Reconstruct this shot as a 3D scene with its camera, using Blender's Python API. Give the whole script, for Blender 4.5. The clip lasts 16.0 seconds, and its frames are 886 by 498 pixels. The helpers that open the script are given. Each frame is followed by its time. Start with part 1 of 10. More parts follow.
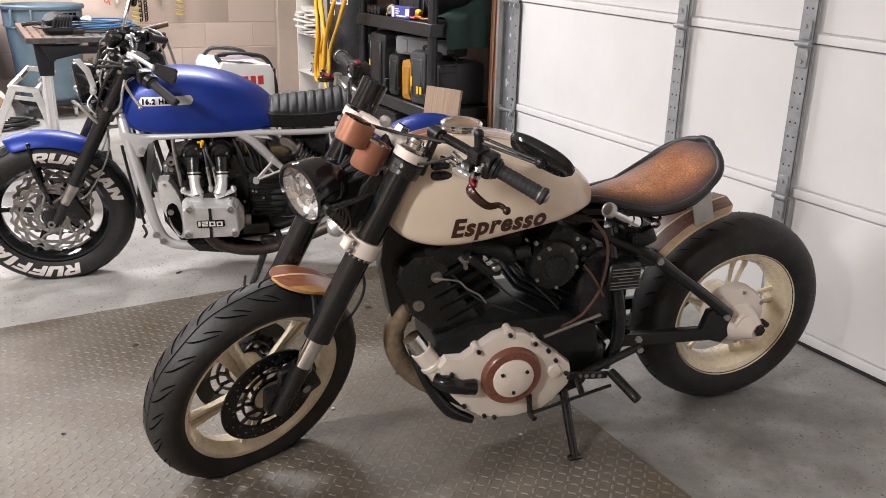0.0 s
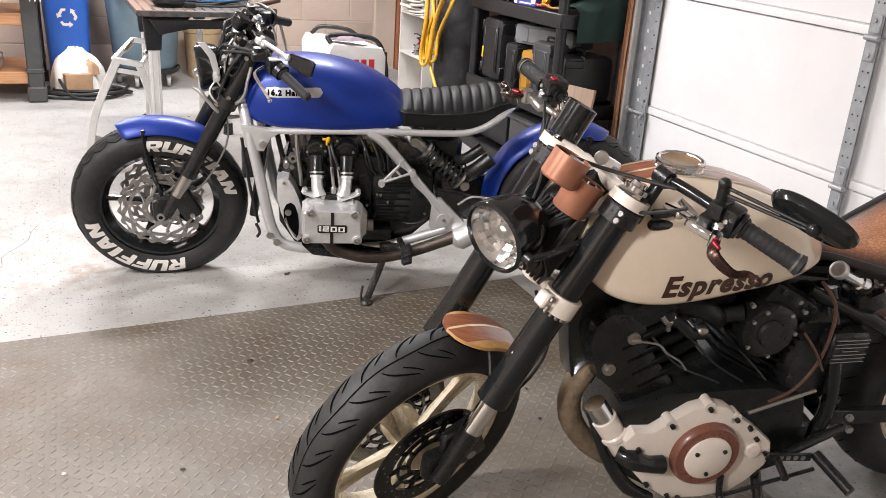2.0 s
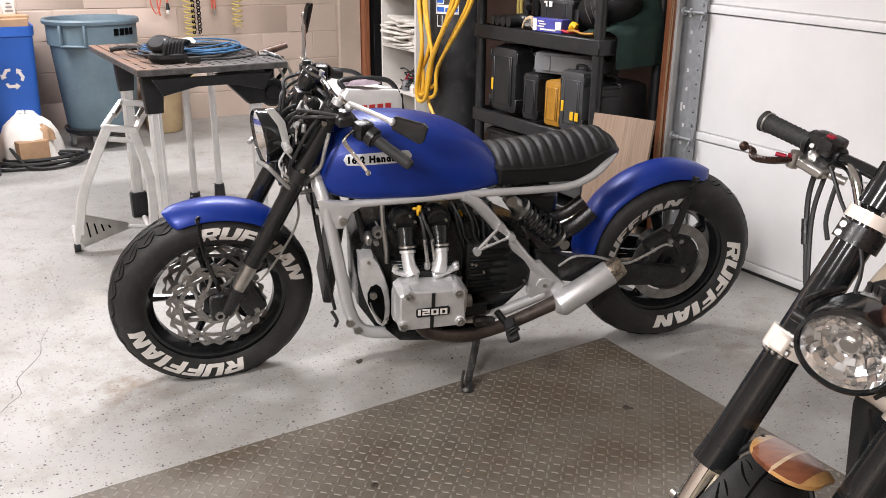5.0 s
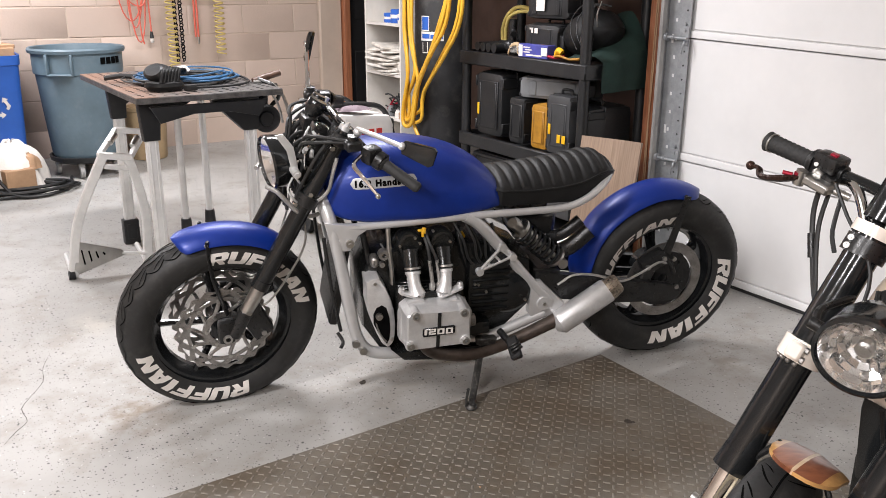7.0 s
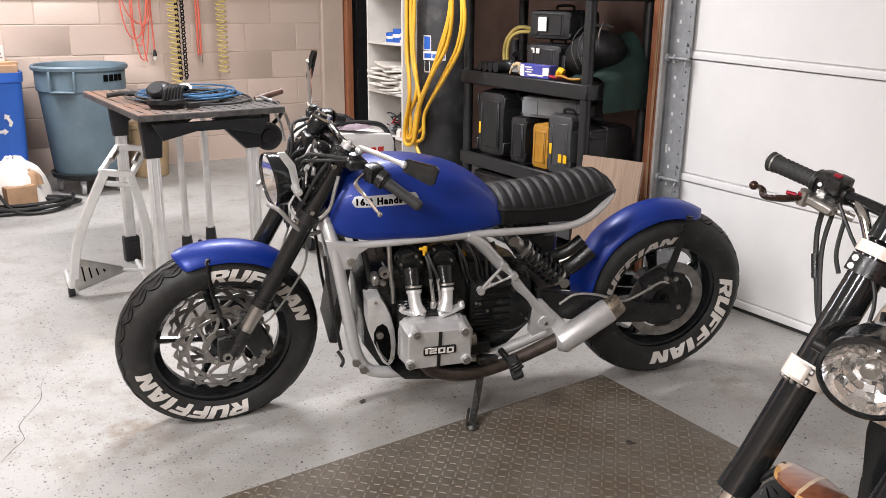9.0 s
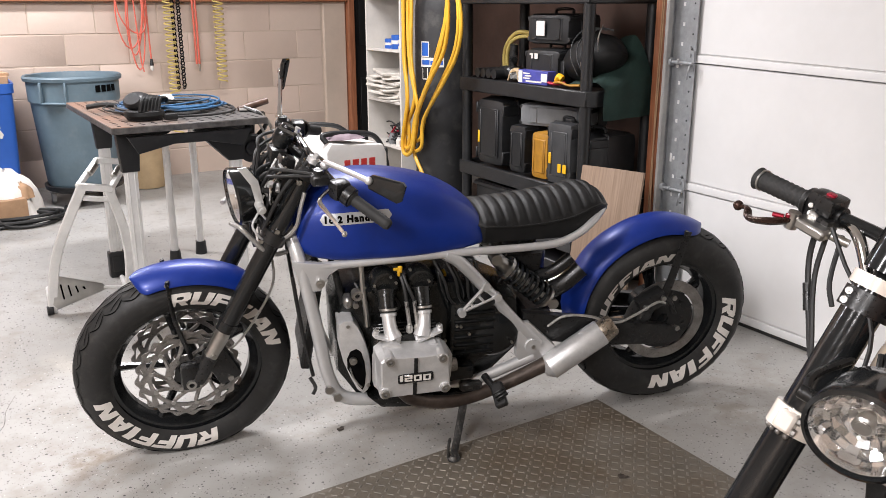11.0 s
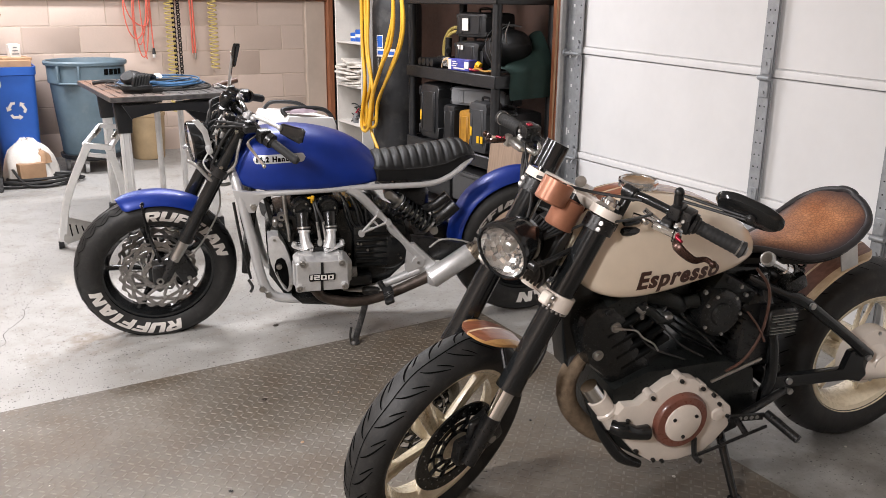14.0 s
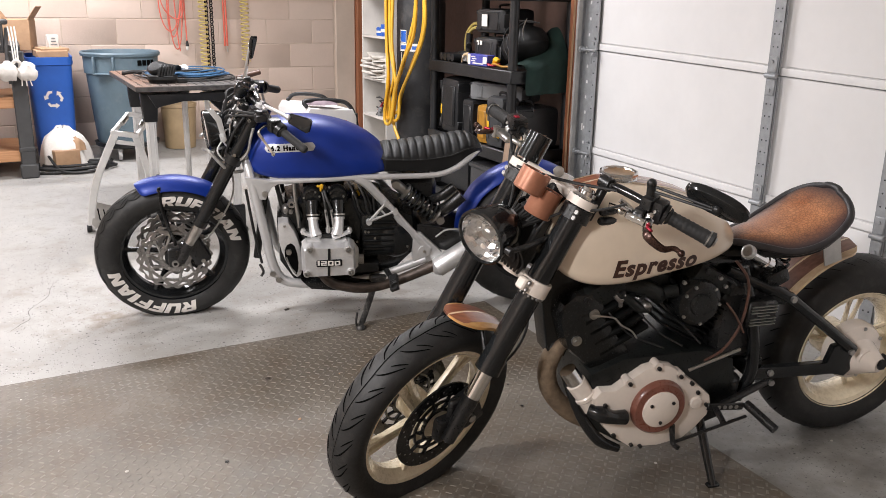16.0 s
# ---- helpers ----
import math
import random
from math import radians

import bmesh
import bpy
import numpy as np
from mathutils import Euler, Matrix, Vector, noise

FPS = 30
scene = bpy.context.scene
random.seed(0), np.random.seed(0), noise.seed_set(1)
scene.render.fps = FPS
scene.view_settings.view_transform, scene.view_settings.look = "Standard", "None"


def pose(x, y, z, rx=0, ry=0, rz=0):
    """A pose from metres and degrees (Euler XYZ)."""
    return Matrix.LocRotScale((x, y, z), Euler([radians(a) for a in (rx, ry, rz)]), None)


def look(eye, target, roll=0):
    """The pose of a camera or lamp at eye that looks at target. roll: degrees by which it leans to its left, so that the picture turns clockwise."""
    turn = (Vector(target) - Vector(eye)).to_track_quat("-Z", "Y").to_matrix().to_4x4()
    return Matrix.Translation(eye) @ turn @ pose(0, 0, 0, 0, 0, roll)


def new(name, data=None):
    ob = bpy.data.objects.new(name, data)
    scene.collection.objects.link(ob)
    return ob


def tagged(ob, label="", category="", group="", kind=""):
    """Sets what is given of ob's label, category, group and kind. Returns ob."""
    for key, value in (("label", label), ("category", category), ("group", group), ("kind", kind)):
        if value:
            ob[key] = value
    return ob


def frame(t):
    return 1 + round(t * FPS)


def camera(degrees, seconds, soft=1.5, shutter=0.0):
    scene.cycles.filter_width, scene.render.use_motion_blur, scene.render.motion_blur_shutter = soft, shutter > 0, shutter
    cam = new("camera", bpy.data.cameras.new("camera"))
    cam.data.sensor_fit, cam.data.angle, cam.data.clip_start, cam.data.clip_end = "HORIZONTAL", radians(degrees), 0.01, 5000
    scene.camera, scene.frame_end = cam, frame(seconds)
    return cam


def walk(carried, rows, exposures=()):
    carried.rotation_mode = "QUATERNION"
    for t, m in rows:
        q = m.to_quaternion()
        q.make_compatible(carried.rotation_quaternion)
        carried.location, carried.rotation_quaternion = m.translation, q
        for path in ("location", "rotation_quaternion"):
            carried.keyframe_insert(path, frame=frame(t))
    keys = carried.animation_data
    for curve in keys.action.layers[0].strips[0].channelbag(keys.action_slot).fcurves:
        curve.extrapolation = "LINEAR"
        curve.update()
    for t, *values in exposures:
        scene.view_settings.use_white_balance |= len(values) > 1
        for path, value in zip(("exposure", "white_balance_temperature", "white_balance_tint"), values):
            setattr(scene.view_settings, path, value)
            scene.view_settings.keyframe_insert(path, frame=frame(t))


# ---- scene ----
cam = camera(55.5, 16.0, 0.85)
PATH = [
    (0, (0.133, 0.02, 1.327), (1.01, 1.697, 0.679), 1.2),
    (0.5, (0.24, 0.038, 1.321), (1.076, 1.725, 0.648), 2.9),
    (1, (0.275, 0.108, 1.315), (1.066, 1.811, 0.625), 4.5),
    (1.5, (0.115, 0.294, 1.337), (0.891, 1.996, 0.63), 4.4),
    (2, (-0.01, 0.476, 1.368), (0.753, 2.182, 0.656), 3.8),
    (2.5, (-0.043, 0.672, 1.369), (0.706, 2.386, 0.661), 1.2),
    (3, (-0.11, 0.79, 1.38), (0.644, 2.505, 0.681), 0.8),
    (3.5, (-0.266, 0.936, 1.382), (0.577, 2.617, 0.699), 0.7),
    (4, (-0.375, 1.09, 1.382), (0.577, 2.71, 0.697), 0.9),
    (4.2, (-0.36, 1.144, 1.374), (0.59, 2.766, 0.691), 0.9),
    (6.3, (-0.527, 1.179, 1.394), (0.482, 2.787, 0.764), 0.1),
    (6.5, (-0.532, 1.176, 1.395), (0.489, 2.778, 0.77), 0.3),
    (7, (-0.53, 1.174, 1.389), (0.499, 2.777, 0.778), 0.3),
    (7.5, (-0.528, 1.176, 1.387), (0.501, 2.782, 0.785), 0.4),
    (8, (-0.526, 1.18, 1.387), (0.505, 2.789, 0.796), 0.6),
    (8.5, (-0.527, 1.176, 1.388), (0.505, 2.788, 0.805), 0.6),
    (9, (-0.529, 1.182, 1.386), (0.506, 2.796, 0.818), 0.6),
    (11.3, (-0.304, 1.26, 1.379), (0.677, 2.912, 0.825), 0.1),
    (11.5, (-0.338, 1.231, 1.39), (0.658, 2.875, 0.839), 1.3),
    (12, (-0.403, 1.082, 1.386), (0.619, 2.712, 0.839), 1.8),
    (12.5, (-0.493, 0.861, 1.395), (0.637, 2.416, 0.843), 1.5),
    (13, (-0.41, 0.619, 1.378), (0.693, 2.195, 0.828), 1.0),
    (13.5, (-0.354, 0.414, 1.38), (0.62, 2.071, 0.827), -0.3),
    (14, (-0.39, 0.217, 1.385), (0.564, 1.884, 0.827), 0.5),
    (14.5, (-0.357, 0.091, 1.381), (0.583, 1.767, 0.826), 0.7),
    (15, (-0.257, 0.032, 1.373), (0.656, 1.721, 0.814), 0.9),
    (15.5, (-0.257, 0.023, 1.376), (0.626, 1.727, 0.813), 0.7),
    (16, (-0.307, 0.063, 1.384), (0.564, 1.772, 0.817), 1.0),
]
walk(cam, [(t, look(eye, target, roll)) for t, eye, target, roll in PATH], [(0, 0.1), (0.5, 0.22), (1, 0.22), (1.5, 0.27), (2, 0.29), (3, 0.06), (4, -0.03), (9, -0.03), (13, -0.02), (16, -0.02)])

# ---- world and lights ----
from mathutils.bvhtree import BVHTree


def make_world():
    w = bpy.data.worlds.new("dim_garage_air")
    w.use_nodes = True
    bg = w.node_tree.nodes["Background"]
    bg.inputs["Color"].default_value = (0.9, 0.93, 1.0, 1)
    bg.inputs["Strength"].default_value = 0.045
    scene.world = w


make_world()


def area_lamp(name, place, size_x, size_y, watts, colour, tilt=0):
    d = bpy.data.lights.new(name, "AREA")
    d.shape, d.size, d.size_y, d.energy, d.color = "RECTANGLE", size_x, size_y, watts, colour
    ob = new(name, d)
    ob.matrix_world = pose(*place, 0, tilt, 0)
    return ob


LAMPS = (  # place, watts, colour, tilt of the fitting towards the door
    ((-2.35, 0.30, 2.50), 166, (0.992, 0.966, 0.985), -14),
    ((0.95, 4.90, 2.50), 86, (0.985, 0.965, 0.995), 0),
    ((-1.55, 2.45, 2.50), 108, (1.0, 0.966, 0.978), -10),
    ((-0.60, 6.50, 2.50), 86, (0.96, 0.95, 0.995), 0),
)
for place, watts, colour, tilt in LAMPS:
    area_lamp("tube_lamp", place, 1.25, 0.22, watts, colour, tilt)


# ---- mesh helpers ----
def ring_loft(bm, rings, caps=True, around=True):
    """Skin a list of rings of points of equal length."""
    rows = [[bm.verts.new(p) for p in ring] for ring in rings]
    n = len(rows[0])
    for a, b in zip(rows, rows[1:]):
        for i in range(n if around else n - 1):
            j = (i + 1) % n
            bm.faces.new((a[i], a[j], b[j], b[i]))
    if caps and around:
        bm.faces.new(rows[0][::-1])
        bm.faces.new(rows[-1])
    return rows


def smooth_line(pts, steps):
    """A Catmull-Rom line through the points."""
    pts = [Vector(p) for p in pts]
    if steps < 2 or len(pts) < 3:
        return pts
    ext = [2 * pts[0] - pts[1], *pts, 2 * pts[-1] - pts[-2]]
    out = []
    for a, b, c, d in zip(ext, ext[1:], ext[2:], ext[3:]):
        for k in range(steps):
            t = k / steps
            out.append(0.5 * (2 * b + (c - a) * t + (2 * a - 5 * b + 4 * c - d) * t * t + (3 * b - a - 3 * c + d) * t ** 3))
    return out + [pts[-1]]


def tube(bm, pts, r, seg=10, steps=1, caps=True, flat=1.0):
    """A round bar along a line; r one radius or one per given point; flat squeezes it across."""
    given = len(pts)
    line = smooth_line(pts, steps)
    n = len(line)
    radii = [r] * n if not isinstance(r, (list, tuple)) else [
        float(np.interp(i / (n - 1) * (given - 1), range(given), r)) for i in range(n)]
    t0 = (line[1] - line[0]).normalized()
    side = t0.orthogonal().normalized()
    rings = []
    for i, p in enumerate(line):
        t = (line[min(i + 1, n - 1)] - line[max(i - 1, 0)])
        t = t.normalized() if t.length > 1e-9 else t0
        side = (side - t * side.dot(t)).normalized()
        up = t.cross(side)
        rings.append([p + radii[i] * (math.cos(a) * side + flat * math.sin(a) * up)
                      for a in (2 * math.pi * k / seg for k in range(seg))])
    return ring_loft(bm, rings, caps)


def lathe(bm, profile, origin, axis, seg=32, arc=(0, 360), caps=False):
    """Turn a profile of (radius, height) about an axis."""
    z = Vector(axis).normalized()
    x = z.orthogonal().normalized()
    if abs(z.y) > 0.99:
        x = Vector((1, 0, 0))
    y = z.cross(x)
    o = Vector(origin)
    full = arc[1] - arc[0] >= 360
    count = seg if full else seg + 1
    rings = []
    for r, h in profile:
        rings.append([o + z * h + r * (math.cos(a) * x + math.sin(a) * y)
                      for a in (radians(arc[0] + (arc[1] - arc[0]) * k / seg) for k in range(count))])
    rows = ring_loft(bm, rings, False, full)
    if caps:
        bm.faces.new(rows[0][::-1])
        bm.faces.new(rows[-1])
    return rows


def rod(bm, a, b, r, r2=None, seg=14):
    """A straight cylinder or cone from a to b."""
    a, b = Vector(a), Vector(b)
    h = (b - a).length
    return lathe(bm, [(r, 0), (r if r2 is None else r2, h)], a, b - a, seg, caps=True)


def ball(bm, c, r, seg=14, squash=1.0, axis=(0, 0, 1)):
    prof = [(max(r * math.sin(math.pi * k / 8), 1e-4), -r * squash * math.cos(math.pi * k / 8)) for k in range(9)]
    lathe(bm, prof, c, axis, seg)


def box(bm, c, s, bev=0.0, m=None, segs=1):
    """A box of size s about c, turned by m, with bevelled edges."""
    mm = Matrix.Translation(c) @ (m.to_4x4() if m is not None else Matrix()) @ Matrix.Diagonal((*s, 1))
    made = bmesh.ops.create_cube(bm, size=1, matrix=mm)
    if bev:
        es = list({e for v in made["verts"] for e in v.link_edges})
        bmesh.ops.bevel(bm, geom=es, offset=bev, segments=segs, affect="EDGES", profile=0.6)


def slab(bm, poly, y0, y1, bev=0.0, holes=None):
    """A plate: a polygon of (x, z) pulled from y0 to y1."""
    lo = [bm.verts.new((x, y0, z)) for x, z in poly]
    hi = [bm.verts.new((x, y1, z)) for x, z in poly]
    n = len(poly)
    fs = [bm.faces.new(lo), bm.faces.new(hi[::-1])]
    fs += [bm.faces.new((lo[(i + 1) % n], lo[i], hi[i], hi[(i + 1) % n])) for i in range(n)]
    bmesh.ops.recalc_face_normals(bm, faces=fs)
    if bev:
        es = [e for e in {e for f in fs[:2] for e in f.edges}]
        bmesh.ops.bevel(bm, geom=es, offset=bev, segments=2, affect="EDGES", profile=0.6)


def ring_plate(bm, c, r0, r1, y0, y1, seg=48, wave=0.0, waves=10):
    """A flat ring in the xz plane, with a wavy outer edge if asked."""
    rings = []
    for r, y, w in ((r0, y0, 0), (r1, y0, wave), (r1, y1, wave), (r0, y1, 0), (r0, y0, 0)):
        rings.append([Vector((c[0] + (r + w * math.cos(waves * a)) * math.cos(a), c[1] + y, c[2] + (r + w * math.cos(waves * a)) * math.sin(a)))
                      for a in (2 * math.pi * k / seg for k in range(seg))])
    ring_loft(bm, rings, False)


def finish(bm, name, mats, sharp=38):
    bmesh.ops.remove_doubles(bm, verts=bm.verts, dist=1e-5)
    bmesh.ops.recalc_face_normals(bm, faces=bm.faces)
    me = bpy.data.meshes.new(name)
    bm.to_mesh(me)
    bm.free()
    for m in (mats if isinstance(mats, (list, tuple)) else [mats]):
        me.materials.append(m)
    me.polygons.foreach_set("use_smooth", [True] * len(me.polygons))
    me.set_sharp_from_angle(angle=radians(sharp))
    return me


def part(name, bm, material, parent, label="", xf=None, sharp=38):
    """One mesh object under a thing or a part, in the thing's own frame."""
    if xf is not None:
        bmesh.ops.transform(bm, matrix=xf, verts=bm.verts)
    ob = new(name, finish(bm, name, material, sharp))
    ob.parent = parent
    return tagged(ob, label)


def pieces(name, bm, material, parent, label="", xf=None, sharp=38):
    """Each loose piece of a bmesh as a part of its own."""
    left = set(bm.verts)
    while left:
        todo, got = [left.pop()], []
        while todo:
            v = todo.pop()
            got.append(v)
            for e in v.link_edges:
                o = e.other_vert(v)
                if o in left:
                    left.remove(o)
                    todo.append(o)
        one = bmesh.new()
        at = {v: one.verts.new(v.co) for v in got}
        for f in {f for v in got for f in v.link_faces}:
            one.faces.new([at[v] for v in f.verts])
        part(name, one, material, parent, label, xf, sharp)
    bm.free()


def solo(name, bm, material, label="", category="", group="", kind="", sharp=38, m=None):
    """One mesh object at top level."""
    ob = new(name, finish(bm, name, material, sharp))
    if m is not None:
        ob.matrix_world = m
    return tagged(ob, label, category, group, kind)


def thing(name, m, label, category, group=""):
    ob = new(name)
    ob.empty_display_size = 0.1
    ob.matrix_world = m
    return tagged(ob, label, category, group)


def text_mesh(body, size, depth=0.0, shear=0.0, bold=0.0, spacing=1.0):
    """The outlines of some words as a bmesh in the xy plane, from x = 0."""
    cu = bpy.data.curves.new("words", "FONT")
    cu.body, cu.size, cu.extrude, cu.shear, cu.offset, cu.space_character = body, size, depth, shear, bold, spacing
    cu.resolution_u = 3
    ob = new("words", cu)
    me = bpy.data.meshes.new_from_object(ob.evaluated_get(bpy.context.evaluated_depsgraph_get()))
    bpy.data.objects.remove(ob)
    bpy.data.curves.remove(cu)
    bm = bmesh.new()
    bm.from_mesh(me)
    bpy.data.meshes.remove(me)
    return bm


# ---- materials ----
def nodes_of(name):
    m = bpy.data.materials.new(name)
    m.use_nodes = True
    nt = m.node_tree
    return m, nt, nt.nodes["Principled BSDF"]


def noise_node(nt, scale, detail=4, rough=0.6, coord="Object"):
    tc = nt.nodes.new("ShaderNodeTexCoord")
    n = nt.nodes.new("ShaderNodeTexNoise")
    n.inputs["Scale"].default_value, n.inputs["Detail"].default_value, n.inputs["Roughness"].default_value = scale, detail, rough
    nt.links.new(tc.outputs[coord], n.inputs["Vector"])
    return n


def ramp_node(nt, source, stops):
    r = nt.nodes.new("ShaderNodeValToRGB")
    while len(r.color_ramp.elements) < len(stops):
        r.color_ramp.elements.new(0.5)
    for e, (at, c) in zip(r.color_ramp.elements, stops):
        e.position = at
        e.color = (*c, 1) if len(c) == 3 else c
    nt.links.new(source, r.inputs["Fac"])
    return r


def mixed(nt, fac, a, b):
    """Mix two colours, given as sockets or values."""
    mx = nt.nodes.new("ShaderNodeMix")
    mx.data_type = "RGBA"
    for key, v in ((0, fac), (6, a), (7, b)):
        if isinstance(v, bpy.types.NodeSocket):
            nt.links.new(v, mx.inputs[key])
        elif key == 0:
            mx.inputs[0].default_value = v
        else:
            mx.inputs[key].default_value = (*v, 1)
    return mx.outputs[2]


def bump_to(nt, bsdf, height, strength, distance):
    b = nt.nodes.new("ShaderNodeBump")
    b.inputs["Strength"].default_value, b.inputs["Distance"].default_value = strength, distance
    nt.links.new(height, b.inputs["Height"])
    nt.links.new(b.outputs["Normal"], bsdf.inputs["Normal"])


def mat(name, col, rough=0.5, metal=0.0, var=0.15, scale=9.0, bump=0.0, bscale=90.0, coat=0.0, dust=0.0, spec=0.5):
    """A surface with colour and gloss that vary at two scales, and fine relief."""
    m, nt, b = nodes_of(name)
    big, fine = noise_node(nt, scale, 3), noise_node(nt, scale * 9, 3)
    lo = tuple(c * (1 - var) for c in col)
    hi = tuple(min(1, c * (1 + var)) for c in col)
    a = ramp_node(nt, big.outputs["Fac"], ((0.3, lo), (0.7, hi))).outputs["Color"]
    f = ramp_node(nt, fine.outputs["Fac"], ((0.35, (0.86,) * 3), (0.65, (1.0,) * 3))).outputs["Color"]
    mul = nt.nodes.new("ShaderNodeMix")
    mul.data_type, mul.blend_type = "RGBA", "MULTIPLY"
    mul.inputs[0].default_value = min(1.0, var * 3)
    nt.links.new(a, mul.inputs[6]), nt.links.new(f, mul.inputs[7])
    out = mul.outputs[2]
    if dust:
        d = ramp_node(nt, noise_node(nt, scale * 2.3, 5).outputs["Fac"], ((0.52, (0, 0, 0)), (0.8, (dust,) * 3)))
        out = mixed(nt, d.outputs["Color"], out, (0.42, 0.39, 0.35))
    nt.links.new(out, b.inputs["Base Color"])
    rr = ramp_node(nt, fine.outputs["Fac"], ((0.3, (max(0.02, rough - 0.02 - 0.25 * var),) * 3), (0.75, (min(1, rough + 0.02 + 0.3 * var),) * 3)))
    nt.links.new(rr.outputs["Color"], b.inputs["Roughness"])
    b.inputs["Metallic"].default_value = metal
    b.inputs["Coat Weight"].default_value = coat
    b.inputs["Specular IOR Level"].default_value = spec
    b.inputs["Coat Roughness"].default_value = 0.08
    if bump:
        bump_to(nt, b, noise_node(nt, bscale, 3).outputs["Fac"], bump, 0.004)
    return m


M_BLACK = mat("black_paint", (0.011, 0.012, 0.0128), 0.14, 0, 0.12, 12, spec=0.5)
M_SATIN = mat("satin_black_metal", (0.013, 0.013, 0.0133), 0.33, 0.0, 0.3, 14, 0.1, 200, dust=0.02, spec=0.45)
M_ENGINE = mat("engine_black", (0.010, 0.0106, 0.0106), 0.20, 0.0, 0.4, 18, 0.25, 90, dust=0.015, spec=0.5)
M_DULLENG = mat("matt_engine_black", (0.011, 0.0125, 0.012), 0.36, 0.0, 0.4, 18, 0.2, 90, dust=0.01, spec=0.30)
M_RUBBER = mat("tyre_rubber", (0.019, 0.0188, 0.0185), 0.56, 0, 0.25, 14, 0.12, 260, dust=0.05, spec=0.4)
M_GROOVE = mat("tyre_groove", (0.003, 0.003, 0.003), 0.9, 0, 0.2, 20, spec=0.05)
M_GRIP = mat("grip_rubber", (0.022, 0.022, 0.022), 0.7, 0, 0.2, 30, 0.2, 300)
M_CREAM = mat("cream_paint", (0.81, 0.685, 0.54), 0.16, 0, 0.05, 6, coat=0.9)
M_IVORY = mat("ivory_wheel_paint", (0.80, 0.70, 0.52), 0.28, 0, 0.06, 9, coat=0.5, dust=0.04)
M_PEARL = mat("pearl_white_paint", (0.80, 0.72, 0.64), 0.24, 0, 0.06, 9, coat=0.5)
M_BROWN = mat("brown_lettering", (0.055, 0.023, 0.015), 0.35, 0, 0.12, 20)
M_RUST = mat("brown_ring_paint", (0.20, 0.075, 0.052), 0.3, 0, 0.12, 14, coat=0.4)
M_TANLID = mat("tan_cap_lid", (0.34, 0.23, 0.14), 0.35, 0.3, 0.15, 20)
M_COPPER = mat("copper_cup", (0.40, 0.175, 0.105), 0.34, 0.35, 0.12, 18)
M_CHROME = mat("chrome", (0.78, 0.78, 0.78), 0.12, 1.0, 0.08, 12)
M_ALU = mat("cast_aluminium", (0.70, 0.70, 0.70), 0.38, 0.62, 0.12, 18, 0.08, 220)
M_FRAME = mat("silver_frame_paint", (0.60, 0.60, 0.60), 0.34, 0.45, 0.06, 10, coat=0.2)
M_STEEL = mat("brushed_steel", (0.50, 0.49, 0.47), 0.35, 1.0, 0.12, 20)
M_DISC = mat("disc_steel", (0.33, 0.315, 0.30), 0.34, 0.85, 0.3, 25)
M_BLUE = mat("satin_blue_paint", (0.0042, 0.0265, 0.225), 0.40, 0.2, 0.10, 7, coat=0.08, spec=0.4)
M_SEAT = mat("black_vinyl", (0.010, 0.010, 0.010), 0.52, 0, 0.25, 16, 0.2, 260, spec=0.22)
M_WHITE = mat("white_lettering", (0.66, 0.625, 0.585), 0.6, 0, 0.08, 30)
M_RED = mat("red_anodised", (0.36, 0.018, 0.04), 0.3, 0.5, 0.1, 20)
M_YELLOW = mat("yellow_plastic", (0.75, 0.42, 0.01), 0.45, 0, 0.1, 20)
M_WRAP = mat("tan_heat_wrap", (0.19, 0.137, 0.088), 0.85, 0, 0.3, 40, 0.6, 160)
M_HOSE = mat("rubber_hose", (0.015, 0.015, 0.015), 0.5, 0, 0.2, 30)
M_COPHOSE = mat("copper_brown_hose", (0.10, 0.048, 0.034), 0.45, 0, 0.15, 30)
M_BRAID = mat("braided_hose", (0.42, 0.41, 0.39), 0.40, 0.7, 0.2, 120, 0.4, 400)
M_BRONZE = mat("bronze_lever", (0.065, 0.036, 0.028), 0.3, 0.7, 0.2, 30)


def pane_mat(name, gloss):
    """Thin clear glass: mostly see-through, with a sheen."""
    m = bpy.data.materials.new(name)
    m.use_nodes = True
    nt = m.node_tree
    nt.nodes.remove(nt.nodes["Principled BSDF"])
    clear, shine, mix = (nt.nodes.new("ShaderNode" + k) for k in ("BsdfTransparent", "BsdfGlossy", "MixShader"))
    shine.inputs["Roughness"].default_value = 0.04
    mix.inputs[0].default_value = gloss
    nt.links.new(clear.outputs[0], mix.inputs[1]), nt.links.new(shine.outputs[0], mix.inputs[2])
    nt.links.new(mix.outputs[0], nt.nodes["Material Output"].inputs["Surface"])
    return m


M_LENS = pane_mat("clear_lens", 0.12)
M_REFLECT = mat("reflector_silver", (0.90, 0.90, 0.90), 0.09, 0.95, 0.03, 8)
M_MIRROR = mat("mirror_glass", (0.85, 0.85, 0.86), 0.03, 1.0, 0.02, 5)

